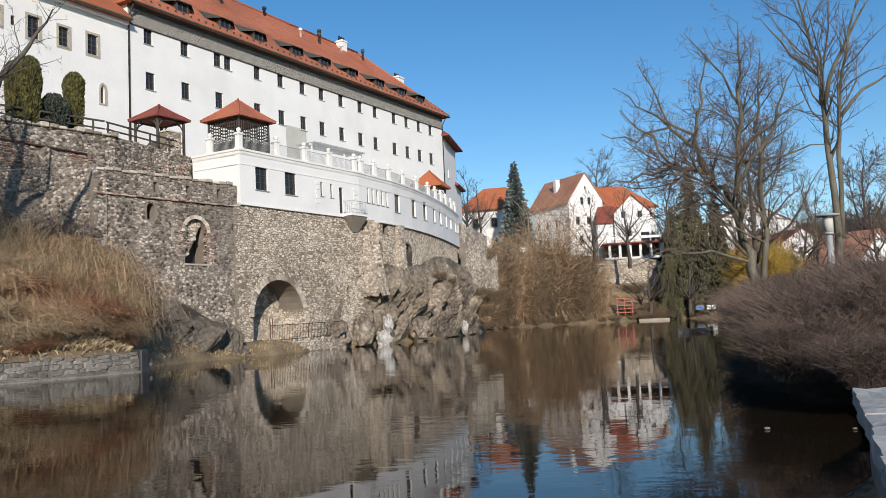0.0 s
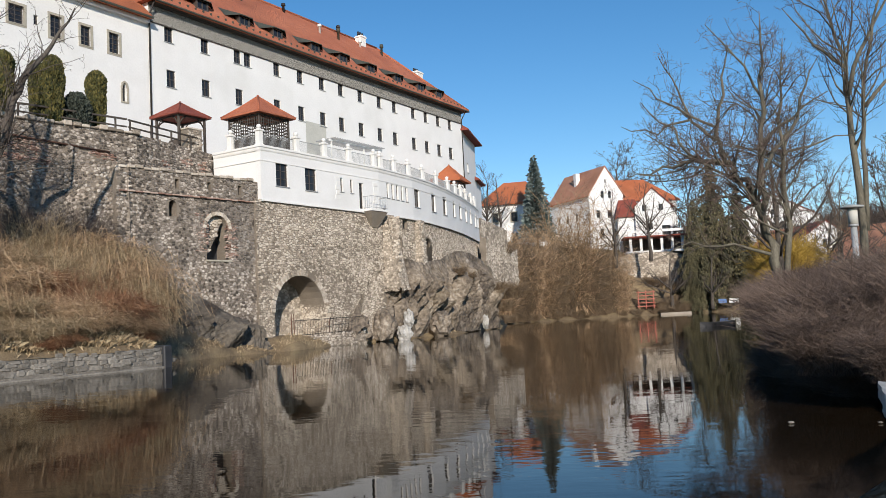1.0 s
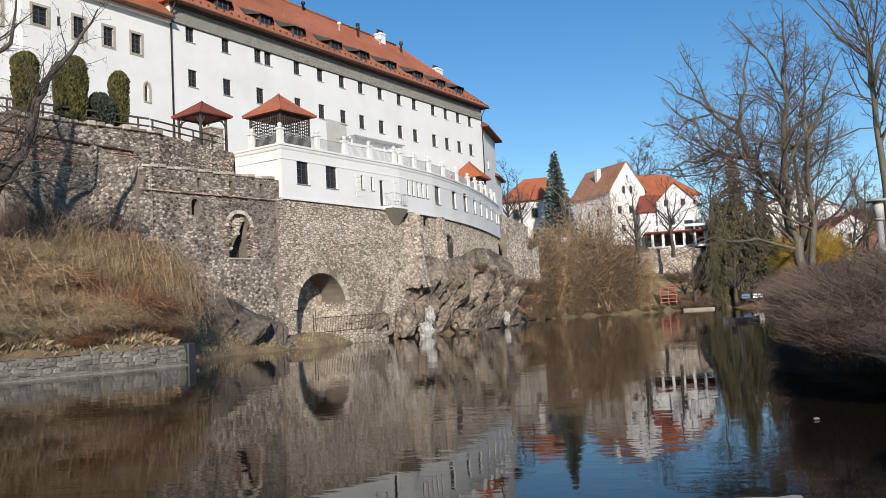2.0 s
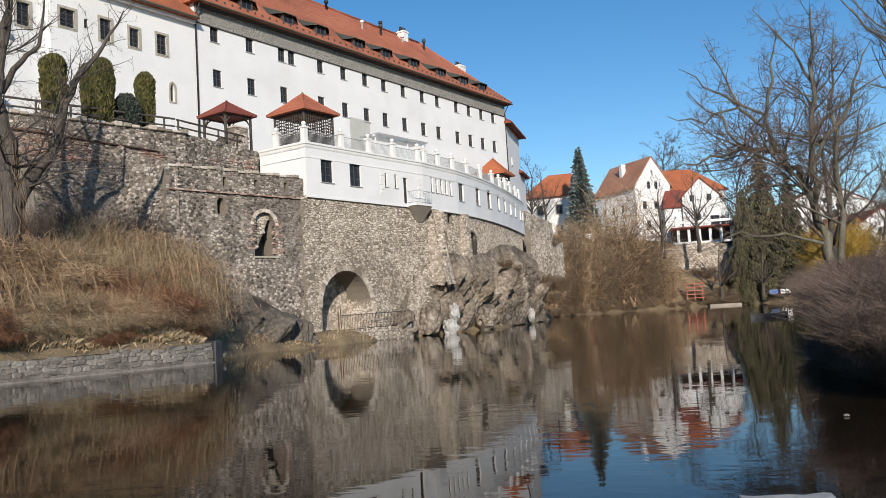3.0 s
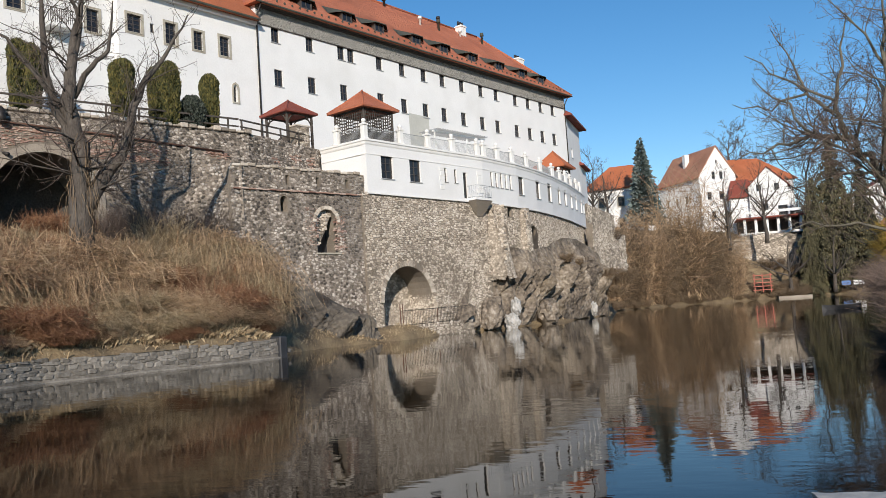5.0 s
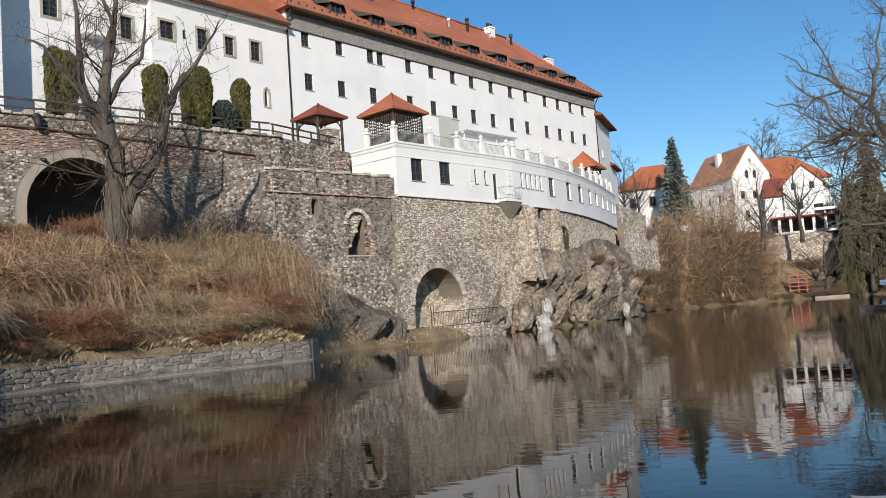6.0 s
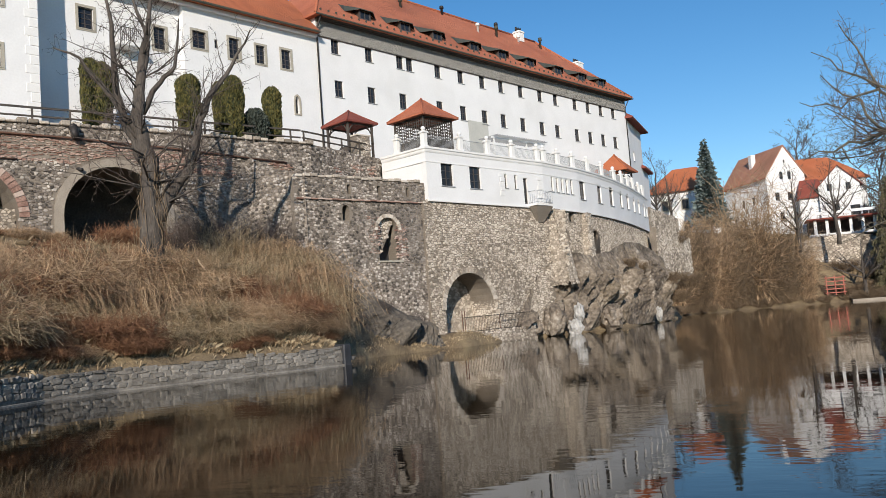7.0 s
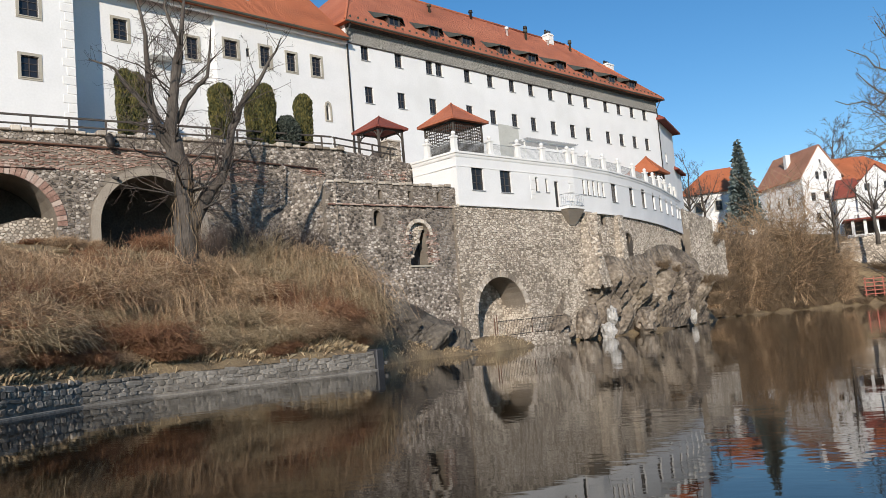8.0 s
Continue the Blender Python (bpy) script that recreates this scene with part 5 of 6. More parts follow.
# hanging vines round the tree's foot and on the wall
HANG = stem_mesh("hanging_vines", random.Random(130), 520, 4.6, 1.3, 0.7, 0.35, 0.013, straw, side_twigs=1)
for x, y, k in ((-22.1, 35.0, 0.7), (-21.5, 35.6, 0.65), (-22.8, 35.5, 0.6), (-21.0, 36.6, 0.7), (-19.6, 39.0, 0.9), (-18.4, 40.2, 0.8), (-20.6, 37.8, 1.0), (-19.0, 41.5, 1.0), (-20.2, 42.6, 1.1), (-21.5, 42.0, 1.1), (-24.5, 34, 0.9)):
    z = bank_z(x, y)
    put("hanging_vines", HANG, pose(x, y, (z if z else 3.0) - 0.2, 0, 0, x * 90) @ Matrix.Diagonal((k, k, k, 1)), "pale dry climbing vines in a tangled heap", "vines", "dry vines")
WALLVINE = stem_mesh("wall_vines", random.Random(131), 420, 5.6, 1.7, 1.7, 0.25, 0.014, twig, side_twigs=3)
for x, y, z, k in ((-20.2, 47.3, 3.0, 1.0), (-19.2, 48.3, 2.6, 0.95), (-18.3, 49.4, 2.2, 0.7), (-21.4, 46.8, 4.4, 1.1), (-25.6, 43.2, 6.2, 0.62), (-24.6, 44.4, 5.8, 0.75), (-19.4, 45.6, 2.6, 0.95), (-18.4, 46.6, 2.0, 0.85), (-18.0, 44.6, 1.4, 0.8), (-22.4, 44.2, 4.6, 0.9), (-23.4, 45.4, 5.0, 0.8), (-21.8, 45.2, 4.2, 0.8), (-20.6, 45.4, 3.4, 0.7), (-22.6, 46.6, 4.0, 1.0), (-21.2, 47.2, 3.6, 1.0), (-20.2, 47.5, 3.2, 0.85), (-24.2, 45.0, 5.2, 0.9), (-18.6, 49.0, 2.4, 0.55), (-16.2, 52.0, 1.4, 0.5), (-14.8, 54.0, 0.7, 0.45)):
    put("wall_vines", WALLVINE, pose(x, y, z, 0, 0, x * 70) @ Matrix.Diagonal((k, k * 0.6, k, 1)), "grey leafless creeper against the stone wall", "vines", "wall creepers")


def cascade_mesh(name, rng, count, drop, out, width, radius, mat):
    """A curtain of dead stems that leans out and hangs down, its foot towards -y."""
    items = []
    for _ in range(count):
        p = Vector((rng.gauss(0, width * 0.5), rng.gauss(0, 0.3), rng.gauss(0, 0.25)))
        dn, o = drop * rng.uniform(0.35, 1.1), out * rng.uniform(0.25, 1.1)
        side, rise = rng.gauss(0, 0.8), rng.uniform(0.1, 0.7)
        pts = [p + Vector((side * t + rng.gauss(0, 0.05), -o * t ** 0.7 + rng.gauss(0, 0.05), rise * math.sin(3.1 * min(1, t * 1.6)) - dn * t ** 1.7)) for t in (0, 0.15, 0.35, 0.6, 0.8, 1.0)]
        items.append((pts, [radius * k for k in (1, 0.9, 0.8, 0.65, 0.5, 0.35)]))
        for _ in range(4):
            k = rng.randrange(1, 5)
            d = Vector((rng.gauss(0, 1), rng.gauss(-0.3, 0.7), rng.uniform(-1.2, 0.5)))
            items.append((wander(rng, pts[k], d, rng.uniform(0.2, 0.6), 2, 0.4), [radius * 0.6, radius * 0.5, radius * 0.3]))
    vs, fs = tube_arrays(items, 3, False)
    me = bpy.data.meshes.new(name)
    me.from_pydata(vs, [], fs)
    me.materials.append(mat)
    return me


CURTAIN = [cascade_mesh("vine_curtain", random.Random(140 + i), 420, 2.3, 1.2, 1.8, 0.012, (vine, straw, vine_red)[i]) for i in range(3)]
for i in range(24):
    t = i / 23
    row = i % 3
    foot = Vector(QUAY[3]).lerp(Vector(QUAY[5]), t / 0.45) if t < 0.45 else Vector(QUAY[5]).lerp(Vector(QUAY[9]), (t - 0.45) / 0.55)
    back = (3.2, 4.6, 6.2)[row] + rv.uniform(-0.5, 0.5)
    x, y = foot.x - 0.78 * back, foot.y + 0.62 * back
    z = bank_z(x, y)
    if z is None or z > 6.0:
        continue
    k = rv.uniform(0.75, 1.1)
    put("vine_curtain", CURTAIN[(0, 1, 0, 2, 1)[i % 5]], pose(x, y, z + 1.0 * k, 0, 0, 52 + rv.uniform(-40, 40)) @ Matrix.Diagonal((k, k, k, 1)), "dry brown vines hanging in a curtain down the bank", "vines", "vine curtains")
for x, y, z, k, c in ((-17.2, 42.2, 4.6, 1.15, 0), (-18.2, 42.9, 5.4, 1.2, 1), (-19.2, 43.0, 5.9, 1.2, 0), (-16.5, 41.7, 3.7, 1.0, 1), (-20.4, 43.3, 6.2, 1.1, 0), (-17.7, 41.3, 3.9, 1.0, 2), (-18.8, 41.7, 4.8, 1.1, 0)):
    put("vine_curtain", CURTAIN[c], pose(x, y, z, 0, 0, 40 + 9 * c) @ Matrix.Diagonal((k, k, k, 1)), "thick dry vines hanging over the end of the bank", "vines", "vine curtains")


def grass(name, spots, rng, height, mat, label):
    vs, fs = [], []
    for x, y, z in spots:
        a = rng.uniform(0, 6.283)
        h = height * rng.uniform(0.5, 1.3)
        w = 0.012
        lx, ly = rng.gauss(0, 0.5) * h, rng.gauss(0, 0.5) * h
        o = len(vs)
        vs += [(x - w * math.cos(a), y - w * math.sin(a), z - 0.03), (x + w * math.cos(a), y + w * math.sin(a), z - 0.03), (x + lx * 0.4 + w * 0.7 * math.cos(a), y + ly * 0.4 + w * 0.7 * math.sin(a), z + h * 0.65), (x + lx, y + ly, z + h * rng.uniform(0.6, 1.0))]
        fs += [(o, o + 1, o + 2), (o, o + 2, o + 3)]
    return tagged(link(name, vs, fs, mat), label, "grass", kind="stuff")


spots = []
while len(spots) < 16000:
    if rv.random() < 0.55:
        t = rv.random() * (len(QUAY) - 3) + 2
        i = min(int(t), len(QUAY) - 2)
        a, b = Vector(QUAY[i]), Vector(QUAY[i + 1])
        p = a.lerp(b, t - i) + Vector((-0.45 - abs(rv.gauss(0, 0.9)), 0.2))
        x, y = p
    else:
        x, y = rv.uniform(-40, -15), rv.uniform(16, 47)
    z = bank_z(x, y)
    if z is not None:
        spots.append((x, y, z))
grass("dry_grass", spots, rv, 0.3, straw, "pale dry grass along the quay and bank")
spots = []
while len(spots) < 2600:
    t = rv.random() * (len(FOOT) - 7)
    i = int(t)
    p = Vector(FOOT[i]).lerp(Vector(FOOT[i + 1]), t - i)
    q = Vector(F_MID[i][:2]).lerp(Vector(F_MID[i + 1][:2]), t - i)
    k = rv.uniform(0.25, 1.0)
    x, y = p.lerp(q, k)
    z = sheet_z(EDGE_OB, x, y, None)
    if z is not None and z > 0.02:
        spots.append((x, y, z))
grass("shore_grass", spots, rv, 0.18, straw, "yellow dry grass tufts on the far shore")

# ---- trees ----
B = (-22.1, 35.7, 3.0)
bare_tree("old_tree", B, [
    [(0, 0, -0.5, 0.7), (0.05, 0, 2.5, 0.55), (0.0, 0, 5.0, 0.48), (0.0, 0.0, 7.4, 0.4), (-0.35, -0.2, 9.6, 0.31), (-0.2, 0, 11.5, 0.23), (0.1, 0.1, 13.5, 0.15), (0.5, 0.3, 16.5, 0.05)],
    [(0.3, 0.2, 4.6, 0.34), (1.0, 0.6, 6.2, 0.28), (1.7, 1.0, 7.4, 0.24), (2.2, 1.2, 9.4, 0.19), (2.7, 1.5, 10.8, 0.14), (3.6, 2.0, 12.2, 0.09), (4.5, 2.4, 14.0, 0.03)],
    [(-0.1, 0, 7.2, 0.26), (-0.8, -0.4, 9.2, 0.2), (-1.1, -0.6, 11.5, 0.16), (-1.2, -0.8, 14.2, 0.1), (-1.6, -1.0, 17.0, 0.03)],
    [(-0.3, -0.1, 8.6, 0.15), (-1.6, -0.9, 11.0, 0.1), (-2.4, -1.5, 12.4, 0.07), (-3.4, -2.1, 12.9, 0.03)],
    [(-0.2, 0, 9.8, 0.16), (0.6, 0.3, 11.4, 0.12), (1.3, 0.6, 12.0, 0.09), (1.5, 0.8, 14.5, 0.03)],
    [(-0.3, 0, 10.2, 0.15), (0.2, 0.2, 13.2, 0.1), (-0.4, 0, 15.6, 0.06), (-0.2, 0, 18.2, 0.02)]],
    7, "old leaning leafless tree with two stems, wrapped in dry vines", top=4, density=(3.0, 2.6, 2.9, 3.0), ratio=(0.29, 0.45, 0.45, 0.4), lift=0.1, spread=0.9)
OLD = bpy.data.objects["old_tree"]
rvn = random.Random(63)
strands = []
for i in range(90):
    a, z = rvn.uniform(0, 6.283), rvn.uniform(3.0, 8.2)
    r = 0.62 - 0.028 * z
    ln = rvn.uniform(1.5, 4.5)
    out = rvn.choice((0.02, 0.05, 0.1, 0.5))
    strands.append(([Vector(((r + out * t) * math.cos(a + 0.4 * t) + rvn.gauss(0, 0.09), (r + out * t) * math.sin(a + 0.4 * t) + rvn.gauss(0, 0.09), max(-0.3, z - ln * t ** (1.5 if out > 0.2 else 1.0)))) for t in (0, 0.25, 0.5, 0.75, 1.0)], [0.016, 0.015, 0.013, 0.011, 0.008]))
tubes("climbing_vine", strands, twig_warm, OLD, 4, label="pale dry vine strands wrapped round the trunk")["kind"] = "stuff"
B = (21.0, 56.2, 1.2)
bare_tree("riverside_tree", B, [
    [(0, 0, -0.5, 0.390), (-0.3, 0.1, 3, 0.328), (-0.9, 0.3, 6.0, 0.281), (-1.8, 0.6, 8.5, 0.234), (-2.8, 1.0, 9.7, 0.195), (-4.5, 1.6, 10.4, 0.140), (-7.0, 2.2, 9.9, 0.086), (-9.6, 2.8, 9.3, 0.023)],
    [(-1.0, 0.3, 6.2, 0.234), (-0.7, 0.2, 9.5, 0.195), (-0.5, 0.1, 13.0, 0.156), (-0.3, 0.0, 16.5, 0.094), (-0.2, 0, 20.0, 0.023)],
    [(-2.8, 1.0, 9.7, 0.172), (-3.3, 1.2, 12.0, 0.140), (-2.9, 1.0, 14.5, 0.094), (-2.2, 0.8, 18.0, 0.031)],
    [(-3.2, 1.2, 11.6, 0.125), (-4.8, 1.8, 13.2, 0.094), (-5.4, 2.0, 15.5, 0.062), (-6.6, 2.4, 18.0, 0.023)],
    [(-0.8, 0.2, 9.0, 0.156), (0.6, 0.0, 11.0, 0.125), (1.8, -0.3, 13.5, 0.078), (3.2, -0.8, 16.5, 0.023)],
    [(-0.6, 0.1, 11.0, 0.133), (1.2, -0.3, 12.6, 0.086), (3.5, -0.8, 14.0, 0.031)],
    [(-4.6, 1.6, 10.4, 0.109), (-6.0, 2.0, 12.5, 0.078), (-8.0, 2.6, 14.8, 0.023)],
    [(0.3, 0.1, 0.2, 0.234), (0.5, 0, 4, 0.203), (0.4, 0, 9.0, 0.156), (0.9, 0, 14.0, 0.078), (1.2, 0, 18.0, 0.023)],
    [(-0.4, 0.1, 3.4, 0.125), (-2.6, 0.8, 4.2, 0.086), (-5.5, 1.5, 4.6, 0.055), (-8.2, 2.0, 3.6, 0.016)],
    [(-3.2, 1.2, 12.4, 0.1), (-5.8, 2.0, 14.2, 0.07), (-8.4, 2.6, 16.4, 0.02)], [(-4.8, 1.8, 13.2, 0.09), (-7.0, 2.4, 12.6, 0.06), (-9.4, 2.9, 13.2, 0.02)],
    [(-0.4, 0.1, 14.0, 0.1), (-1.8, 0.5, 17.0, 0.06), (-3.6, 1.0, 19.6, 0.02)], [(0.6, 0.0, 10.0, 0.1), (3.0, -0.6, 10.8, 0.06), (5.6, -1.2, 11.4, 0.02)], [(-1.4, 0.5, 7.6, 0.1), (-4.0, 1.2, 7.4, 0.06), (-7.4, 2.0, 6.6, 0.02)]],
    11, "large spreading leafless tree on the park bank", top=4, density=(2.5, 2.7, 3.0, 3.6), ratio=(0.4, 0.46, 0.46, 0.35), lift=0.14, spread=1.0, mat=bark_light, twigs=twig_purple, min_twig=0.011, sway=0.16,
    within=lambda q: ((q.x + 2.7) / 6.6) ** 2 + ((q.y - 0.6) / 6.5) ** 2 + ((q.z - 10.8) / 10.6) ** 2 < 1)
bare_tree("tall_ash_tree", (32.0, 68.0, 1.8), [
    [(0, 0, -0.5, 0.36), (0, 0, 8, 0.28), (-0.3, 0, 15.5, 0.21), (-0.4, 0, 19, 0.15), (-1.6, 0.4, 25, 0.07), (-2.4, 0.6, 30, 0.02)],
    [(0.3, 0, 5, 0.22), (0.6, -0.2, 12, 0.18), (0.9, -0.3, 17, 0.13), (2.0, -0.6, 22, 0.1), (3.5, -1.0, 27, 0.03)],
    [(-0.3, 0, 16, 0.2), (0.8, -0.2, 19.5, 0.15), (2.4, -0.6, 22.5, 0.1), (4.6, -1.2, 26, 0.03)],
    [(0.8, -0.3, 15.0, 0.18), (2.6, -0.8, 17, 0.12), (5.0, -1.5, 18.2, 0.04)],
    [(-0.4, 0, 18.5, 0.15), (-2.4, 0.6, 20.5, 0.1), (-4.5, 1.2, 24, 0.03)]],
    13, "tall slender leafless ash tree behind the bank", top=4, density=(0.9, 1.4, 1.6, 1.6), ratio=(0.3, 0.45, 0.45, 0.4), lift=0.25, spread=0.6, mat=bark_light, min_twig=0.013)
rt = random.Random(31)


def simple_tree(pos, h, r, seed, label, out=0.3, n=7, twigs=twig, top=3, density=(1.5, 1.8, 1.6), mint=0.022, group="far bare trees"):
    rng = random.Random(seed)
    return bare_tree("bare_tree", pos, auto_limbs(rng, h, r, 0.3, n, out), seed, label, top=top, density=density, ratio=(0.36, 0.45, 0.42), lift=0.2, spread=0.75, twigs=twigs, min_twig=mint, group=group)


simple_tree((33.5, 152, 10), 14, 0.3, 41, "dark leafless tree before the white gable house", 0.35)
simple_tree((26.5, 148, 9), 13, 0.28, 42, "dark leafless tree on the far slope", 0.3)
simple_tree((41, 215, 18), 24, 0.4, 43, "leafless tree behind the tiled roofs", 0.4, mint=0.045)
simple_tree((5, 165, 17), 13, 0.25, 44, "thin leafless tree beyond the white house", 0.35)
simple_tree((8, 172, 17), 12, 0.25, 45, "thin leafless tree beside the orange roof", 0.35)
simple_tree((51, 190, 14), 16, 0.3, 46, "leafless tree behind the small gabled house", 0.4, mint=0.04)
simple_tree((36.5, 151, 1.0), 9, 0.3, 47, "low crooked leafless tree at the river edge", 0.6)
simple_tree((43.5, 150.8, 0.9), 9, 0.3, 48, "low crooked leafless tree at the river edge", 0.5)
simple_tree((30, 47, 1.6), 12, 0.18, 49, "young leafless tree in the park", 0.3, mint=0.014)
simple_tree((43, 66, 2), 15, 0.2, 50, "slender leafless tree in the park", 0.3)
simple_tree((55, 90, 3), 20, 0.25, 51, "slender leafless tree in the park", 0.3)
simple_tree((60, 120, 3), 20, 0.3, 52, "tall leafless tree behind the park", 0.35, mint=0.04)
simple_tree((26, 70, 1.8), 15, 0.25, 53, "leafless tree beside the large spreading tree", 0.35, mint=0.02)

for i, (x, y, h) in enumerate(((27, 78, 9), (31, 80, 11), (36, 84, 12), (40, 90, 13), (38, 74, 10), (46, 84, 14), (34, 60, 9), (41, 62, 11), (45.5, 104, 13), (35.5, 92, 9))):
    simple_tree((x, y, 1.4), h, 0.16, 70 + i, "slim leafless park tree among the brush", 0.4, mint=0.02, twigs=(twig, twig_purple, twig_warm)[i % 3], group="park trees")

# thickets of the far shore
def on_shore(x, y, k):
    """The first place behind the waterline in the same direction, with the size that goes with it."""
    f = 1.0
    while f < 1.5 and (sheet_z(EDGE_OB, x * f, y * f, -1) or -1) < 0.55:
        f += 0.01
    return x * f, y * f, sheet_z(EDGE_OB, x * f, y * f, 1.0) - 0.15, k * f * 1.1


THICK = [stem_mesh("willow_thicket", random.Random(150 + i), 95, 11.0 + 3.5 * i, (3.4, 2.4, 4.2)[i], 1.3, 0.06, 0.045, (twig_warm, twig_warm, vine)[i], n=6, side_twigs=16) for i in range(3)]
for i, (x, y, z, k) in enumerate(((7.5, 112, 1.0, 0.6), (7.6, 119, 1.0, 0.75), (9.5, 124, 1.0, 0.75), (12.5, 128, 1.0, 0.75), (15.5, 131, 1.0, 0.85), (18.0, 136, 1.0, 1.1), (20.5, 138, 1.0, 0.8), (23.0, 142, 1.0, 0.95), (12, 136, 3.0, 0.8), (16, 140, 3.5, 0.9), (20, 146, 4, 0.95), (26.5, 145, 1.0, 0.6), (25, 151, 5, 0.7), (5.5, 106, 2.0, 0.5), (5.0, 116, 4, 0.65), (9, 131, 3, 0.8))):
    x, y, z, k = on_shore(x, y, k)
    put("willow_thicket", THICK[i % 3], pose(x, y, z, 0, 0, i * 67) @ Matrix.Diagonal((k, k, k, 1)), "tall brown leafless willow thicket on the shore", "thicket", "shore thickets")
LOWTH = stem_mesh("shore_brush", random.Random(160), 300, 4.5, 3.0, 1.8, 0.4, 0.03, twig_warm, side_twigs=4)
for i in range(26):
    x, y = rt.uniform(34, 62), rt.uniform(150, 172)
    z = sheet_z(EDGE_OB, x, y, 5)
    put("shore_brush", LOWTH, pose(x, y, z, 0, 0, i * 50) @ Matrix.Diagonal((0.8, 0.8, 0.7, 1)), "low brown brush on the far slope", "shrub", "slope brush")
for x, y, z, k in ((4.3, 97, 2.0, 0.5), (3.4, 93, 4, 0.45), (5.5, 101, 3.5, 0.7), (0.2, 82, 5.0, 0.35), (4.5, 103, 8.5, 0.6), (-0.6, 79.5, 5.5, 0.3)):
    put("cliff_brush", LOWTH, pose(x, y, z, 0, 0, x * 80) @ Matrix.Diagonal((k, k, k, 1)), "dry brown brush growing from the cliff", "shrub", "cliff brush")
YELLOW = stem_mesh("yellow_willow", random.Random(170), 700, 8.5, 2.6, 0.8, 0.35, 0.03, twig_yellow, side_twigs=4)
for x, y, k in ((28.3, 75, 1.0), (30.0, 76, 0.85), (27.2, 77, 0.7)):
    put("yellow_willow", YELLOW, pose(x, y, 1.5, 0, 0, x * 50) @ Matrix.Diagonal((k, k, k, 1)), "golden yellow leafless weeping willow", "willow", "yellow willows")

for i in range(40):
    t = 11.3 + 4.4 * i / 40 + rt.uniform(-0.05, 0.05)
    k = int(t)
    p = Vector(F_MID[k]).lerp(Vector(F_MID[k + 1]), t - k)
    q = rt.uniform(0.25, 0.5)
    put("shore_brush", LOWTH, pose(p.x + rt.uniform(-0.5, 1.0), p.y + rt.uniform(-2.5, 0.5), 0.2, 0, 0, i * 50) @ Matrix.Diagonal((q, q, q, 1)), "low brown brush hanging over the far water edge", "shrub", "shore brush")

# near bush on the right bank
NEAR = [stem_mesh("bank_bush", random.Random(180 + i), 1300, 2.5, 1.8, 0.9, 0.25, 0.0065, twig_purple, side_twigs=11, curl=0.06, reach=(0.1, 0.3)) for i in range(2)]
for i, (x, y, k) in enumerate(((6.2, 14.6, 0.62), (7.2, 15.6, 0.8), (8.6, 15.0, 0.95), (7.4, 18.0, 0.8), (8.6, 18.8, 0.95), (10.2, 17.8, 1.1), (8.8, 22.0, 0.85), (10.2, 22.6, 1.05), (12.0, 21.6, 1.2), (10.6, 27.0, 0.9), (12.4, 28.0, 1.15), (14.6, 27.0, 1.3), (13.2, 34, 1.1), (15.6, 36, 1.3), (18, 34, 1.4), (6.3, 12.6, 0.45), (16.5, 43, 1.2), (19.5, 46, 1.5), (23, 45, 1.6), (20.5, 54, 1.3), (25, 55, 1.6))):
    z = sheet_z(RIGHT_OB, x, y, 0.6)
    put("bank_bush", NEAR[i % 2], pose(x, y, z - 0.1, 0, 0, i * 77) @ Matrix.Diagonal((k, k, k, 1)), "dense purple brown leafless bush overhanging the water", "bush", "right bank bushes")


for i, (x, y, k) in enumerate(((7.3, 15.0, 0.6), (7.4, 17.0, 0.6), (7.6, 19.2, 0.65), (8.4, 22.0, 0.7), (8.0, 12.2, 0.6), (8.4, 13.4, 0.7), (9.4, 13.6, 0.8))):
    put("bank_bush", NEAR[i % 2], pose(x, y, -0.25 + 0.06 * i * (i > 5), 0, 0, i * 61) @ Matrix.Diagonal((k, k, k * 0.75, 1)), "dense low brown twigs drooping into the water", "bush", "right bank bushes")


# ---- evergreens ----
def leaf_mass(name, rng, n, shape, size, mat, up=0.6):
    """Many small pointed sprays spread over a shape: shape(u, v) gives a place and an outward way."""
    vs, fs = [], []
    for _ in range(n):
        p, o = shape(rng)
        d = (o * (1 - up) + Vector((rng.gauss(0, 0.25), rng.gauss(0, 0.25), up + rng.gauss(0, 0.2)))).normalized()
        s = d.cross(Vector((rng.gauss(0, 1), rng.gauss(0, 1), rng.gauss(0, 1)))).normalized() * size * rng.uniform(0.25, 0.45)
        e = d * size * rng.uniform(0.7, 1.4)
        k = len(vs)
        vs += [p - s * 0.5, p + e * 0.45 - s, p + e, p + e * 0.45 + s, p + s * 0.5]
        fs.append((k, k + 1, k + 2, k + 3, k + 4))
    me = bpy.data.meshes.new(name)
    me.from_pydata(vs, [], fs)
    me.materials.append(mat)
    return me


def column_shape(h, r, lobes=3):
    def f(rng):
        t = rng.random()
        a = rng.uniform(0, 6.283)
        prof = (0.72 + 0.28 * math.sin(min(1, t * 1.4) * 1.57)) * (1.0 if t < 0.82 else math.sqrt(max(0.0, 1 - ((t - 0.82) / 0.18) ** 2)))
        rad = r * prof * (1 + 0.12 * math.sin(a * lobes) + 0.06 * math.sin(t * 17 + a * 2)) * (1 - 0.3 * rng.random() ** 2)
        return Vector((rad * math.cos(a), rad * math.sin(a), 0.1 + t * h)), Vector((math.cos(a), math.sin(a), 0.2))
    return f


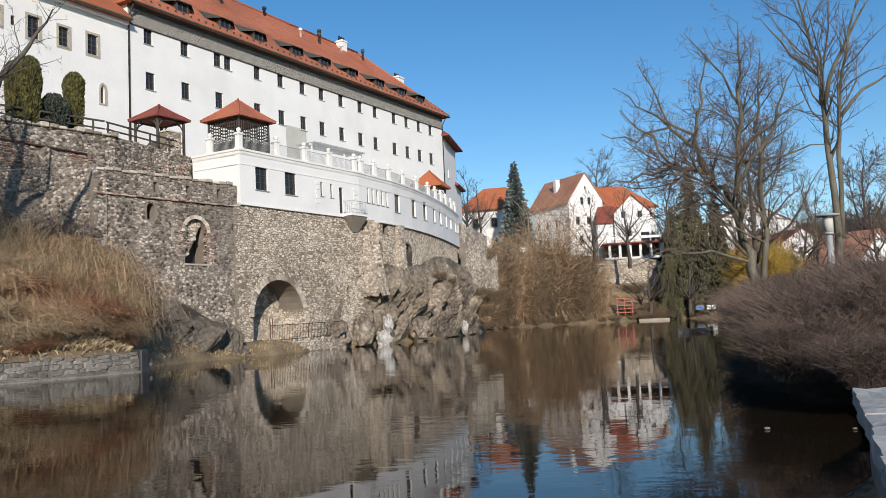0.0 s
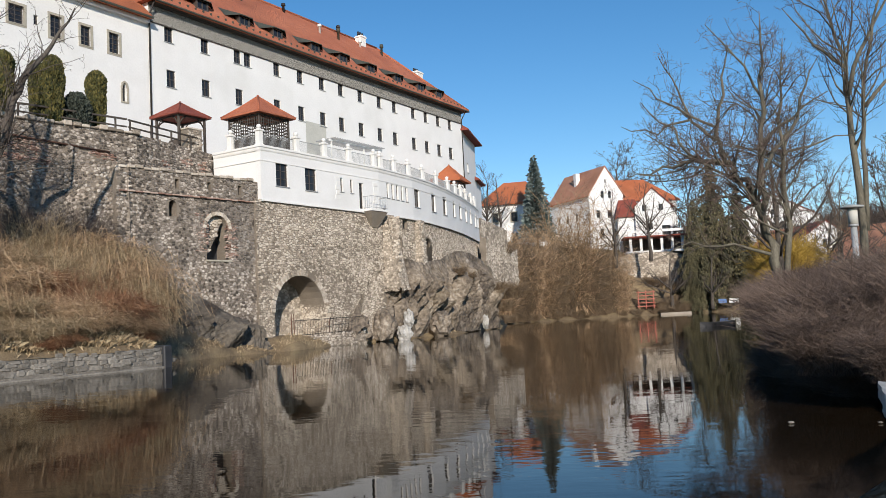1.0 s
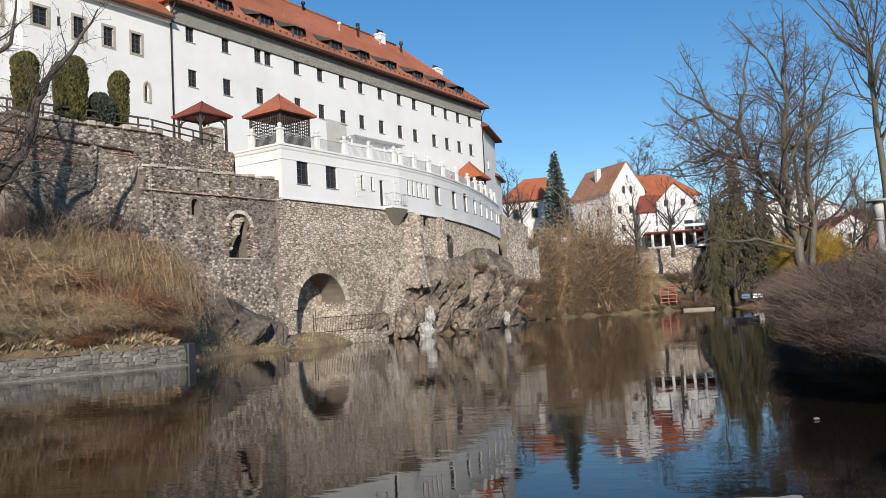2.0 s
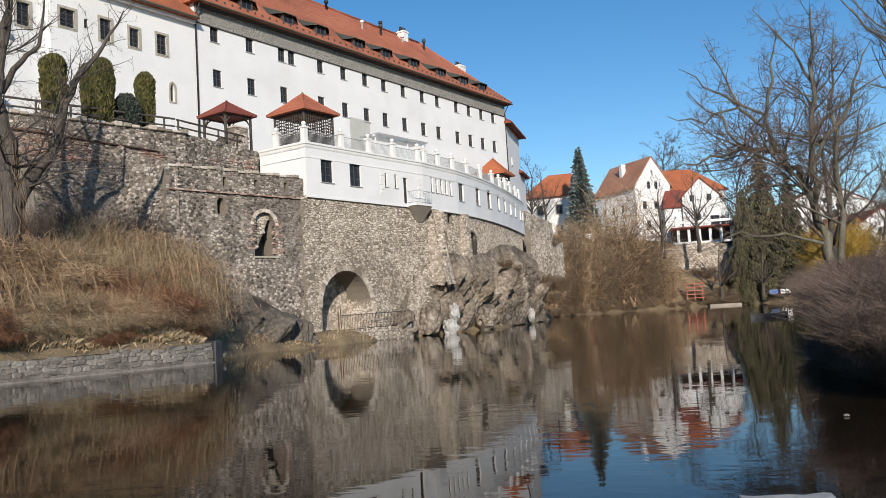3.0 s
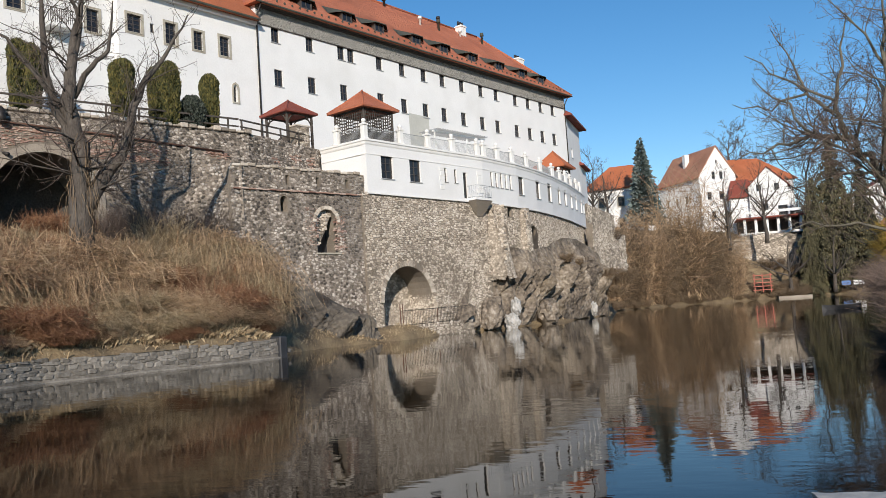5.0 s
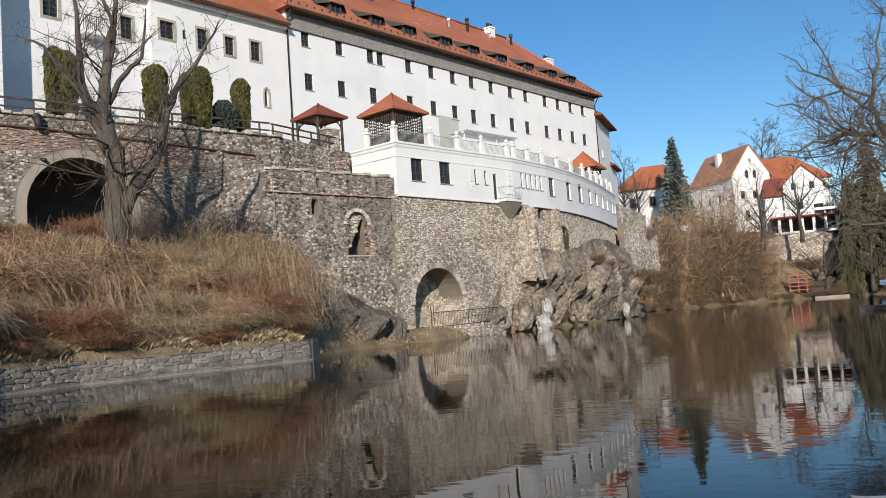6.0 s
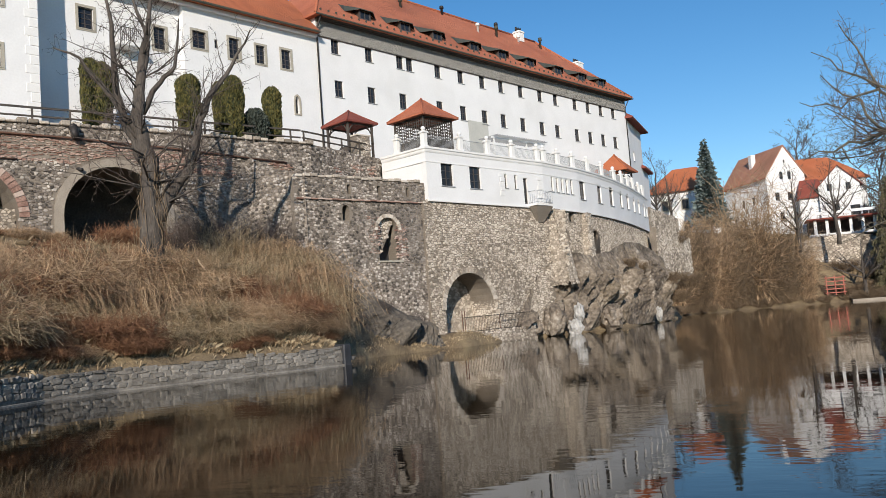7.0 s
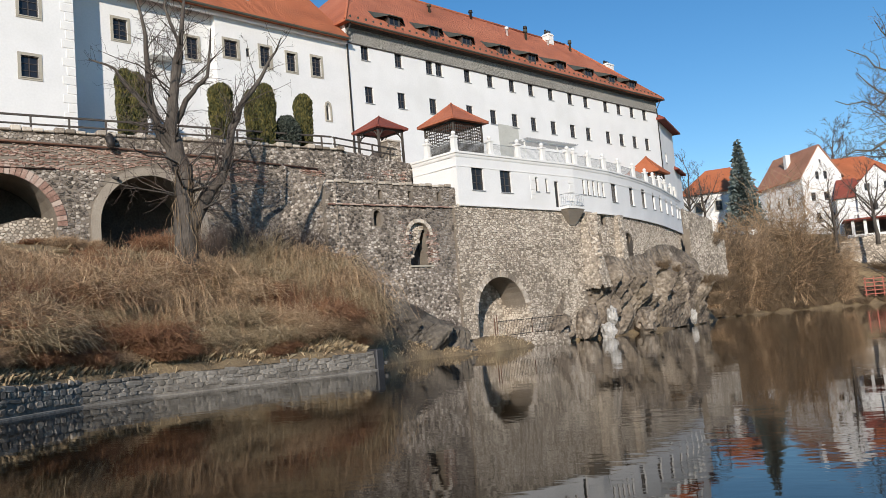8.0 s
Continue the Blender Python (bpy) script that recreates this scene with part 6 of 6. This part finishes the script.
CYP = leaf_mass("foliage", random.Random(200), 9000, column_shape(4.3, 0.75), 0.2, cypress_leaf, 0.75)
for x, y, k, w in ((-29.95, 42.6, 1.04, 0.72), (-29.45, 43.05, 1.0, 0.7), (-25.75, 46.4, 0.92, 0.9), (-24.55, 48.0, 0.88, 0.55), (-23.85, 48.5, 0.97, 0.78), (-22.45, 51.4, 0.93, 0.74)):
    t = thing("arborvitae", pose(x, y, 13.95, 0, 0, x * 40), "narrow columnar dark green evergreen on the terrace", "evergreen", "terrace evergreens")
    t.scale = (w, w, k)
    f = new("foliage", CYP)
    f.parent = t
    tubes("trunk", [([(0, 0, 0), (0, 0, 4.0)], [0.12, 0.04])], bark, t, 6)


def ball_shape(h, r):
    def f(rng):
        a, t = rng.uniform(0, 6.283), rng.random()
        rad = r * math.sin(math.pi * (0.12 + 0.83 * t)) ** 0.6 * (0.6 + 0.4 * rng.random())
        return Vector((rad * math.cos(a), rad * math.sin(a), t * h)), Vector((math.cos(a), math.sin(a), 0.4))
    return f


put("juniper_bush", leaf_mass("juniper_bush", random.Random(201), 9000, ball_shape(2.4, 0.9), 0.15, juniper_leaf, 0.5), pose(-23.1, 50.0, 13.95), "low blue green juniper bush on the terrace", "bush")


def spruce_shape(h, r):
    def f(rng):
        t = 1 - math.sqrt(rng.random())
        tier = (t * 17) % 1.0
        a = rng.uniform(0, 6.283)
        rad = r * (1 - t) * (0.45 + 0.55 * rng.random()) * (0.75 + 0.35 * (1 - tier)) * (1 + 0.15 * math.sin(a * 5 + t * 40))
        return Vector((rad * math.cos(a), rad * math.sin(a), 0.08 * h + t * h * 0.92 - rad * 0.15)), Vector((math.cos(a), math.sin(a), -0.1))
    return f


SPR = thing("spruce", pose(14.6, 164.4, 14.5), "blue green pointed spruce tree between the houses", "tree")
f = new("foliage", leaf_mass("foliage", random.Random(202), 9000, spruce_shape(17.8, 3.6), 0.55, spruce_leaf, 0.15))
f.parent = SPR
tubes("trunk", [([(0, 0, -1), (0, 0, 17)], [0.3, 0.04])], bark, SPR, 6)


def droop_shape(h, r):
    """Uneven whorls of sagging boughs with gaps between them."""
    def f(rng):
        t = 1 - math.sqrt(rng.random())
        bough = rng.randrange(9)
        tier = int(t * 14)
        a = bough * 0.698 + tier * 0.9 + rng.gauss(0, 0.13)
        far = rng.random() ** 0.6
        rad = r * (1 - t) ** 0.75 * far * (0.65 + 0.35 * math.sin(bough * 2.3 + tier * 1.7))
        return Vector((rad * math.cos(a), rad * math.sin(a), h * (0.06 + 0.94 * (tier + rng.random() * 0.45) / 14) - rad * 0.4 * far - rng.random() * 0.5)), Vector((math.cos(a), math.sin(a), -1.2))
    return f


CON = leaf_mass("foliage", random.Random(203), 34000, droop_shape(13, 3.9), 0.2, conifer_leaf, -0.1)
for x, y, k in ((42.2, 154, 1.55), (46.2, 156.5, 2.0), (50.5, 155.5, 1.7), (40.4, 152.4, 0.9)):
    t = thing("yew", pose(x, y, sheet_z(EDGE_OB, x, y, 1.0), 0, 0, x * 33), "dull olive brown drooping conifer on the bank", "tree", "bank conifers")
    t.scale = (k * 0.85, k * 0.85, k)
    f = new("foliage", CON)
    f.parent = t
    f["kind"] = "stuff"
    tubes("trunk", [([(0, 0, -1), (0, 0, 12.4)], [0.22, 0.03])], bark, t, 6)
# ---- terrace pavilions ----
def pavilion(name, m, side, floor, eave, apex, over, mat, post_mat, label, post=0.14, lattice=False, brace=True):
    p = thing(name, m, label, "pavilion")
    h = side / 2
    o = h + over
    for sx in (-1, 1):
        for sy in (-1, 1):
            q = box_part("post", (sx * h - post / 2, sy * h - post / 2, floor), (sx * h + post / 2, sy * h + post / 2, eave + 0.1), post_mat, p, 0.015)
            if brace:
                for dx, dy in ((-sx, 0), (0, -sy)):
                    tubes("brace", [([(sx * h, sy * h, eave - 0.75), (sx * h + dx * 0.35, sy * h + dy * 0.35, eave - 0.25), (sx * h + dx * 0.75, sy * h + dy * 0.75, eave)], [0.05] * 3)], post_mat, q, 4)
    bm = bmesh.new()
    for s in (-1, 1):
        add_box(bm, (-h, s * h - 0.07, eave - 0.08), (h, s * h + 0.07, eave + 0.1))
        add_box(bm, (s * h - 0.065, -h + 0.07, eave - 0.075), (s * h + 0.065, h - 0.07, eave + 0.095))
    part("beam", bm, post_mat, p)
    b = [(-o, -o, eave), (o, -o, eave), (o, o, eave), (-o, o, eave)]
    mid = [(x * 0.5, y * 0.5, eave + 0.1 + (apex - eave) * 0.44) for x, y, z in b]
    t = [(x, y, z + 0.1) for x, y, z in b]
    vs = b + t + mid + [(0, 0, apex)]
    fs = [(3, 2, 1, 0)]
    for i in range(4):
        j = (i + 1) % 4
        fs += [(i, j, 4 + j, 4 + i), (4 + i, 4 + j, 8 + j, 8 + i), (8 + i, 8 + j, 12)]
    roof = link("roof", vs, fs, mat, p)
    tubes("hip_tiles", [([t[i], mid[i], (0, 0, apex)], [0.07, 0.07, 0.07]) for i in range(4)], mat, roof, 5)
    tubes("finial", [([(0, 0, apex - 0.1), (0, 0, apex + 0.1)], [0.1, 0.07])], mat, roof, 6)
    if lattice:
        for s, ax in ((-1, 0), (-1, 1), (1, 0), (1, 1)):
            items = []
            n = 13
            for k in range(1, n):
                c = -h + side * k / n
                pt = lambda c, z: (c, s * h, z) if ax == 0 else (s * h, c, z)
                items.append(([pt(c, floor + 0.95), pt(c, eave - 0.05)], [0.034, 0.034]))
            for k in range(7):
                z = floor + 1.0 + (eave - floor - 1.1) * k / 6
                items.append(([pt(-h, z), pt(h, z)], [0.034, 0.034]))
            lat = tubes("lattice", items, grey_wood, p, 4, False)
            for k in range(10):
                c0, c1 = -h + side * k / 10 + 0.02, -h + side * (k + 1) / 10 - 0.02
                lo = (c0, s * h - 0.02, floor + 0.05) if ax == 0 else (s * h - 0.02, c0, floor + 0.05)
                hi = (c1, s * h + 0.02, floor + 0.92) if ax == 0 else (s * h + 0.02, c1, floor + 0.92)
                box_part("board", lo, hi, grey_wood, lat)
    return p


GZ = pavilion("garden_pavilion", heading(-14.13, 59.12, 13.9, 31), 2.9, 0.0, 2.5, 4.2, 0.42, tiles, grey_wood, "square lattice pavilion with a steep red tiled roof", lattice=True, brace=False)
box_part("table", (-0.5, -0.5, 0), (0.5, 0.5, 0.75), grey_wood, GZ, 0.02)
KI = pavilion("well_shelter", heading(-19.7, 58.9, 13.95, 31), 2.3, 0.0, 2.75, 3.95, 0.36, tiles_dark, grey_wood, "small open wooden shelter with a dark red roof", post=0.16)
tubes("wheel", [([(-0.3, -0.4, 0.7), (-0.3, 0.4, 0.7)], [0.6, 0.6])], grey_wood, KI, 14)
pavilion("terrace_arbour", heading(-1.1, 91.8, 13.9, 18), 2.6, 0.0, 2.3, 4.3, 0.55, tiles_bright, grey_wood, "small wooden arbour with a bright orange tiled roof")
AW = thing("awning_frame", heading(-13.45, 56.3, 13.9, SEGS[0][1]) @ Matrix.Translation((11.2, 3.2, 0)), "slatted white pergola frame over the terrace", "pergola")
for i in range(4):
    box_part("post", (i * 2.1, 0, 0), (i * 2.1 + 0.09, 0.09, 2.5), white_paint, AW)
box_part("beam", (-0.2, -0.03, 2.5), (6.7, 0.12, 2.65), white_paint, AW)
for i in range(22):
    box_part("slat", (-0.1 + i * 0.31, -0.5, 2.66), (-0.02 + i * 0.31, 1.6, 2.74), zinc, AW)

# terrace handrail
RL = thing("terrace_handrail", heading(-29.4, 40.5, 14.1, 39.6), "dark wooden two-bar handrail on the terrace wall", "railing")
for i in range(22):
    x = -27.5 + i * 1.95
    if x > 14:
        break
    box_part("post", (x - 0.05, 0.45, -0.1), (x + 0.05, 0.55, 1.05), grey_wood, RL, 0.01)
for z, r in ((1.0, 0.055), (0.52, 0.045)):
    box_part("bar", (-28, 0.46, z - r), (14.2, 0.56, z + r), grey_wood, RL, 0.01)
RL2 = thing("terrace_handrail", m2 @ Matrix.Translation((0, 0, 14.05)), "dark wooden two-bar handrail by the shelter", "railing")
for i in range(4):
    box_part("post", (0.1 + i * 1.9, 0.4, -0.1), (0.2 + i * 1.9, 0.5, 1.05), grey_wood, RL2, 0.01)
for z, r in ((1.0, 0.05), (0.55, 0.045)):
    box_part("bar", (0, 0.4, z - r), (7.0, 0.5, z + r), grey_wood, RL2, 0.01)

# fence and low wall before the big arch
fm = heading(-13.45, 56.3, 0, SEGS[0][1])
stone_wall("low_wall", fm @ Matrix.Translation((0, -0.9, 0)), "low broken stone wall under the iron fence", [(1.6, 0), (9.4, 0), (9.4, 1.0), (5, 0.85), (1.6, 0.8)], [], 0.4, 51)
FN = thing("iron_fence", fm @ Matrix.Translation((1.7, -0.7, 0.8)), "thin dark iron fence before the arch", "fence")
for z in (0.12, 1.12):
    tubes("rail", [([(0, 0, z), (4, 0, z + 0.06), (7.6, 0, z + 0.1)], [0.022] * 3)], iron, FN, 4)
for i in range(46):
    x = 0.08 + i * 0.165
    tubes("bar", [([(x, 0, 0.0), (x, 0, 1.2 + 0.012 * x)], [0.013, 0.013])], iron, FN, 4)
for x in (0, 0.25, 3.9, 7.6):
    tubes("post", [([(x, 0, -0.2), (x, 0, 1.6 if x < 1 else 1.2)], [0.04, 0.035])], rust, FN, 5)

# ---- far houses ----
def gable_house(name, m, w, d, eave, ridge, wins, label, roof_mat, wall_mat=plaster, base=0.0, gable_wins=()):
    """A house with its gable towards -y and its ridge along y."""
    hs = thing(name, m, label, "house", "far houses")
    out = [(-w / 2, base), (w / 2, base), (w / 2, eave), (0, ridge), (-w / 2, eave)]
    part("wall", wall_bm(out, [rect(*q) for q in gable_wins], 0.35), wall_mat, hs)
    part("wall", wall_bm(out, [], 0.35, d - 0.35), wall_mat, hs)
    for s in (-1, 1):
        fr = Matrix.Translation((s * w / 2, d if s < 0 else 0, 0)) @ Matrix.Rotation(radians(-90 if s < 0 else 90), 4, "Z")
        ob = part("wall", wall_bm([(0.35, base), (d - 0.35, base), (d - 0.35, eave), (0.35, eave)], [rect(*q) for q in wins], 0.35), wall_mat, hs)
        ob.matrix_local = fr
        for q in wins:
            window(ob, *q, 0.0, None, bars=(1, 1), sill=False, depth=0.15)
    for q in gable_wins:
        window(hs, *q, 0.0, None, bars=(1, 1), sill=True, depth=0.15)
    k = (ridge - eave) / (w / 2)
    for s in (-1, 1):
        x1 = s * (w / 2 + 0.5)
        z1 = eave - 0.5 * k
        v = [(0, -0.3, ridge), (x1, -0.3, z1), (x1, d + 0.3, z1), (0, d + 0.3, ridge)]
        link("roof", v + [(x, y, z + 0.22) for x, y, z in v], [(0, 1, 2, 3), (7, 6, 5, 4), (0, 4, 5, 1), (1, 5, 6, 2), (2, 6, 7, 3), (3, 7, 4, 0)], roof_mat, hs)
    return hs


GH = gable_house("gable_house", pose(30.4, 176.0, 12, 0, 0, 26), 8.6, 15, 13.4, 19.2, [(3, 8.2, 1.0, 1.6), (6.5, 8.2, 1.0, 1.6), (10, 8.2, 1.0, 1.6), (3, 4.2, 1.0, 1.6), (6.5, 4.2, 1.0, 1.6), (10, 4.2, 1.0, 1.6)],
                 "white gabled villa with faded red tiles above the river", tiles_old, gable_wins=[(-0.9, 12.6, 0.8, 1.5), (0.9, 12.6, 0.8, 1.5), (0, 15.8, 0.4, 0.7), (-2.2, 8.4, 1.0, 1.6), (0.6, 8.4, 1.0, 1.6), (2.6, 8.4, 1.0, 1.6), (-1.5, 4.4, 1.0, 1.6), (1.5, 4.4, 1.0, 1.6)])
chimney(GH, -2.0, 7.5, 16.0, 1.0, 2.9, plaster_trim)
OH = thing("hip_house", pose(40, 190, 12, 0, 0, 10), "white house with a bright orange hipped roof", "house", "far houses")
box_part("wall", (-9, 0, 0), (9, 11, 13.2), plaster, OH)
hip_roof("roof", OH, -9.7, 9.7, -0.7, 11.7, 13.2, 19.0, 6, 6, tiles_bright)
box_part("lantern", (-7.4, 4.5, 17.5), (-4.8, 6.5, 19.6), zinc, OH, 0.1)
for x in (-2, 1.5, 5):
    window(OH, x, 9.6, 1.1, 1.7, -0.3, window_stone, bars=(1, 1))
SH = gable_house("small_gable_house", pose(38.9, 171.5, 10.5, 0, 0, -6), 7.2, 9, 11.4, 15.0, [(3, 8.0, 0.9, 1.4)], "small white gabled house with a river terrace", tiles_dark,
                 gable_wins=[(-1.7, 10.4, 0.9, 1.3), (1.6, 10.4, 0.9, 1.3), (-0.9, 5.9, 1.3, 2.0), (2.4, 5.4, 1.7, 1.9)])
SIDE = thing("side_wing", pose(34.2, 173.0, 10.5, 0, 0, -6), "low brown roofed link between the white houses", "house", "far houses")
box_part("wall", (-2.2, 0, 0), (2.4, 7, 9.5), plaster, SIDE)
hip_roof("roof", SIDE, -2.6, 2.8, -0.6, 7.6, 9.5, 13.5, 1, 1, tiles_dark)
for x in (-1.0, 1.0):
    window(SIDE, x, 5.2, 1.0, 1.6, -0.02, None, bars=(1, 1), depth=0.0)
VT = thing("river_terrace", pose(38.0, 166.5, 9.5, 0, 0, -6), "covered white terrace with dark openings above the river wall", "terrace")
for i in range(6):
    box_part("pillar", (-5.2 + i * 2.0, 0, 3.0), (-4.7 + i * 2.0, 0.5, 5.6), plaster, VT)
box_part("floor", (-6, -0.3, 2.6), (6.2, 5, 3.0), plaster, VT)
box_part("back_wall", (-6, 4.6, 3.0), (6.2, 5, 5.6), grey_wood, VT)
box_part("roof", (-6.4, -0.8, 5.6), (6.6, 5.4, 5.9), tiles_dark, VT, 0.05)
box_part("parapet", (-5.4, -0.2, 6.6), (5.2, 0, 7.1), white_paint, VT, 0.02)
RW = stone_wall("house_retaining_wall", pose(33, 158.6, 0, 0, 0, -4), "pale rough stone river wall below the houses", [(-6, 1.5), (9, 1.5), (9, 10.6), (5, 11.6), (-2, 11.5), (-6, 10)], [], 1.0, 61, size=0.4)
box_part("fill", (-6, 1.0, 1.5), (9, 9.5, 10.0), earth, RW)
LH = thing("orange_house", pose(10.5, 176, 14.5, 0, 0, -12), "white house with orange hipped roof beside the spruce", "house", "far houses")
box_part("wall", (-6.5, 0, -4), (7, 10, 9.8), plaster, LH)
hip_roof("roof", LH, -7.2, 7.7, -0.8, 10.8, 9.8, 15.2, 5, 5, tiles_bright)
for x in (-3.5, 0.5, 4.0):
    window(LH, x, 6.2, 1.2, 1.9, -0.25, window_stone, bars=(1, 1))
    window(LH, x, 1.6, 1.2, 1.9, -0.25, window_stone, bars=(1, 1))
for x, y, w, d, ev, rd, rot, mat, wm, lb in ((69, 170, 12, 12, 11, 16, 20, tiles_old, yellow_wall, "ochre house with red roof behind the trees"), (61, 153, 9, 9, 8.6, 12.6, -20, tiles_bright, yellow_wall, "small yellow house with orange roof in the park"),
                                          (64, 150, 16, 10, 10, 15, 5, tiles_dark, plaster, "white house with dark red roof behind the park"), (58, 112, 9, 8, 7, 11, 30, tiles_old, plaster, "white house behind the slender trees"),
                                          (78, 135, 12, 10, 9, 14, -10, tiles_old, plaster, "pale house behind the park trees"), (70, 190, 20, 10, 20, 25, 0, tiles_dark, plaster, "long red roofed house on the hillside")):
    gable_house("town_house", pose(x, y, 0, 0, 0, rot), w, d, ev, rd, [(2.5, ev - 2.6, 1.0, 1.5), (5.5, ev - 2.6, 1.0, 1.5)], lb, mat, wm, gable_wins=[(-2, ev - 2.6, 1.0, 1.5), (1.5, ev - 2.6, 1.0, 1.5), (-0.3, ev + 0.6, 0.8, 1.2)])

# ---- far woods on the hill ----
WOOD = stem_mesh("far_wood", random.Random(300), 500, 15, 7, 9, 0.1, 0.07, twig, n=4, side_twigs=5)
rw = random.Random(301)
for i in range(46):
    a = radians(rw.uniform(10, 40))
    r = rw.uniform(185, 280)
    put("far_wood", WOOD, pose(r * math.sin(a), r * math.cos(a), 6 + (r - 185) * 0.08, 0, 0, i * 40) @ Matrix.Diagonal((1, 1, rw.uniform(0.7, 1.1), 1)), "brown leafless woods on the hillside", "woods", "hill woods")

# ---- small things ----
LP = thing("park_lamp", pose(14.2, 30.9, 0.8), "grey cylindrical park lamp with a flat cap", "lamp")
tubes("post", [([(0, 0, 0), (0, 0, 3.45)], [0.12, 0.11])], zinc, LP, 14)
tubes("collar", [([(0, 0, 3.42), (0, 0, 3.5)], [0.17, 0.17])], zinc, LP, 14)
tubes("glass", [([(0, 0, 3.5), (0, 0, 4.1)], [0.17, 0.17])], patch_plaster, LP, 14)
tubes("cap", [([(0, 0, 4.1), (0, 0, 4.16), (0, 0, 4.22)], [0.4, 0.4, 0.1])], zinc, LP, 18)
BT = thing("moored_boat", pose(18.3, 62.5, 0.05, 0, 0, 20) @ Matrix.Scale(0.7, 4), "dark moored rowing boat under the bushes", "boat")
v, nn = [], 9
for i in range(nn):
    t = i / (nn - 1) * 2 - 1
    w = 0.65 * (1 - abs(t) ** 2.5)
    v += [(t * 2.2, -w, 0.35 + 0.12 * t * t), (t * 2.2, -w * 0.6, -0.12), (t * 2.2, w * 0.6, -0.12), (t * 2.2, w, 0.35 + 0.12 * t * t)]
link("hull", v, [(i * 4 + j, i * 4 + j + 1, i * 4 + j + 5, i * 4 + j + 4) for i in range(nn - 1) for j in range(3)], tar_and_shade, BT)
box_part("seat", (-0.2, -0.55, 0.22), (0.15, 0.55, 0.27), grey_wood, BT)
RB = thing("red_bench_stack", pose(31.8, 150.5, 1.2, 0, 0, -8), "stack of faded red wooden picnic benches by the shore", "bench")
for i in range(5):
    box_part("plank", (-1.6, -0.4, 0.35 + i * 0.62), (1.6, 0.5, 0.5 + i * 0.62), red_paint, RB, 0.02)
for x in (-1.3, 0, 1.3):
    box_part("leg", (x - 0.07, -0.3, 0), (x + 0.07, 0.4, 3.2), red_paint, RB)
BR = thing("notice_board", pose(46.0, 150.2, 0.75, 0, 0, -15) @ Matrix.Scale(0.62, 4), "white notice boards with a blue sign on posts", "sign")
for x, wd, mm in ((-1.4, 2.2, blue_paint), (1.0, 1.2, white_paint), (2.4, 1.2, white_paint)):
    q = box_part("board", (x - wd / 2, 0, 1.2), (x + wd / 2, 0.06, 2.4), mm, BR, 0.02)
    box_part("writing_bar", (x - wd * 0.35, -0.01, 1.7), (x + wd * 0.35, -0.004, 1.85), tar_and_shade, q)
    box_part("post", (x - 0.06, 0.06, -0.4), (x + 0.06, 0.16, 1.4), grey_wood, BR)
SL = thing("shore_slab", pose(36.0, 147.0, 0.25, 0, 0, -6), "pale concrete landing slab at the far shore", "slab")
box_part("slab", (-2.6, -0.5, -0.3), (2.6, 0.5, 0.1), mortar, SL, 0.03)
DEBRIS = [(4.45, 12.1, 0.07), (5.5, 11.7, 0.05)]
for i, (x, y, s) in enumerate(DEBRIS):
    boulder((x, y, 0.02), (s * 0.7, s * 0.5, s * 0.3), 20 + i, quay_stone, "small pale stone lying at the waterline")


# parapet beside the camera
def rough_block(name, lo, hi, mat, parent, seed, cuts=12, amp=0.02):
    bm = bmesh.new()
    add_box(bm, lo, hi)
    bmesh.ops.subdivide_edges(bm, edges=bm.edges[:], cuts=cuts, use_grid_fill=True)
    for v in bm.verts:
        d = noise.fractal(v.co * 6 + Vector((seed, 0, 0)), 0.9, 2.0, 4) * amp
        v.co += Vector((d, d * 0.8, d * 0.7))
    return part(name, bm, mat, parent)


PAR = thing("river_parapet", heading(1.0, 1.75, 0.0, 23.6), "weathered pale stone river parapet with a rough edge", "parapet")
rough_block("wall", (0, -0.62, -0.4), (3.95, -0.02, 1.09), joint, PAR, 3)
for i in range(3):
    rough_block("coping", (i * 1.33, -0.7, 1.09), (i * 1.33 + 1.31, 0.04, 1.2), pale_stone, PAR, 5 + i, 10, 0.03)
STN = thing("loose_coping_stone", heading(0.53, 2.2, 1.13, 97), "pale rough coping stone on the river wall", "stone")
rough_block("block", (0, -0.5, 0), (0.215, 0, 0.12), pale_stone, STN, 9, 10, 0.012)
box_part("support", (0.01, -0.5, -1.5), (0.2, -0.02, 0.0), mortar, STN)
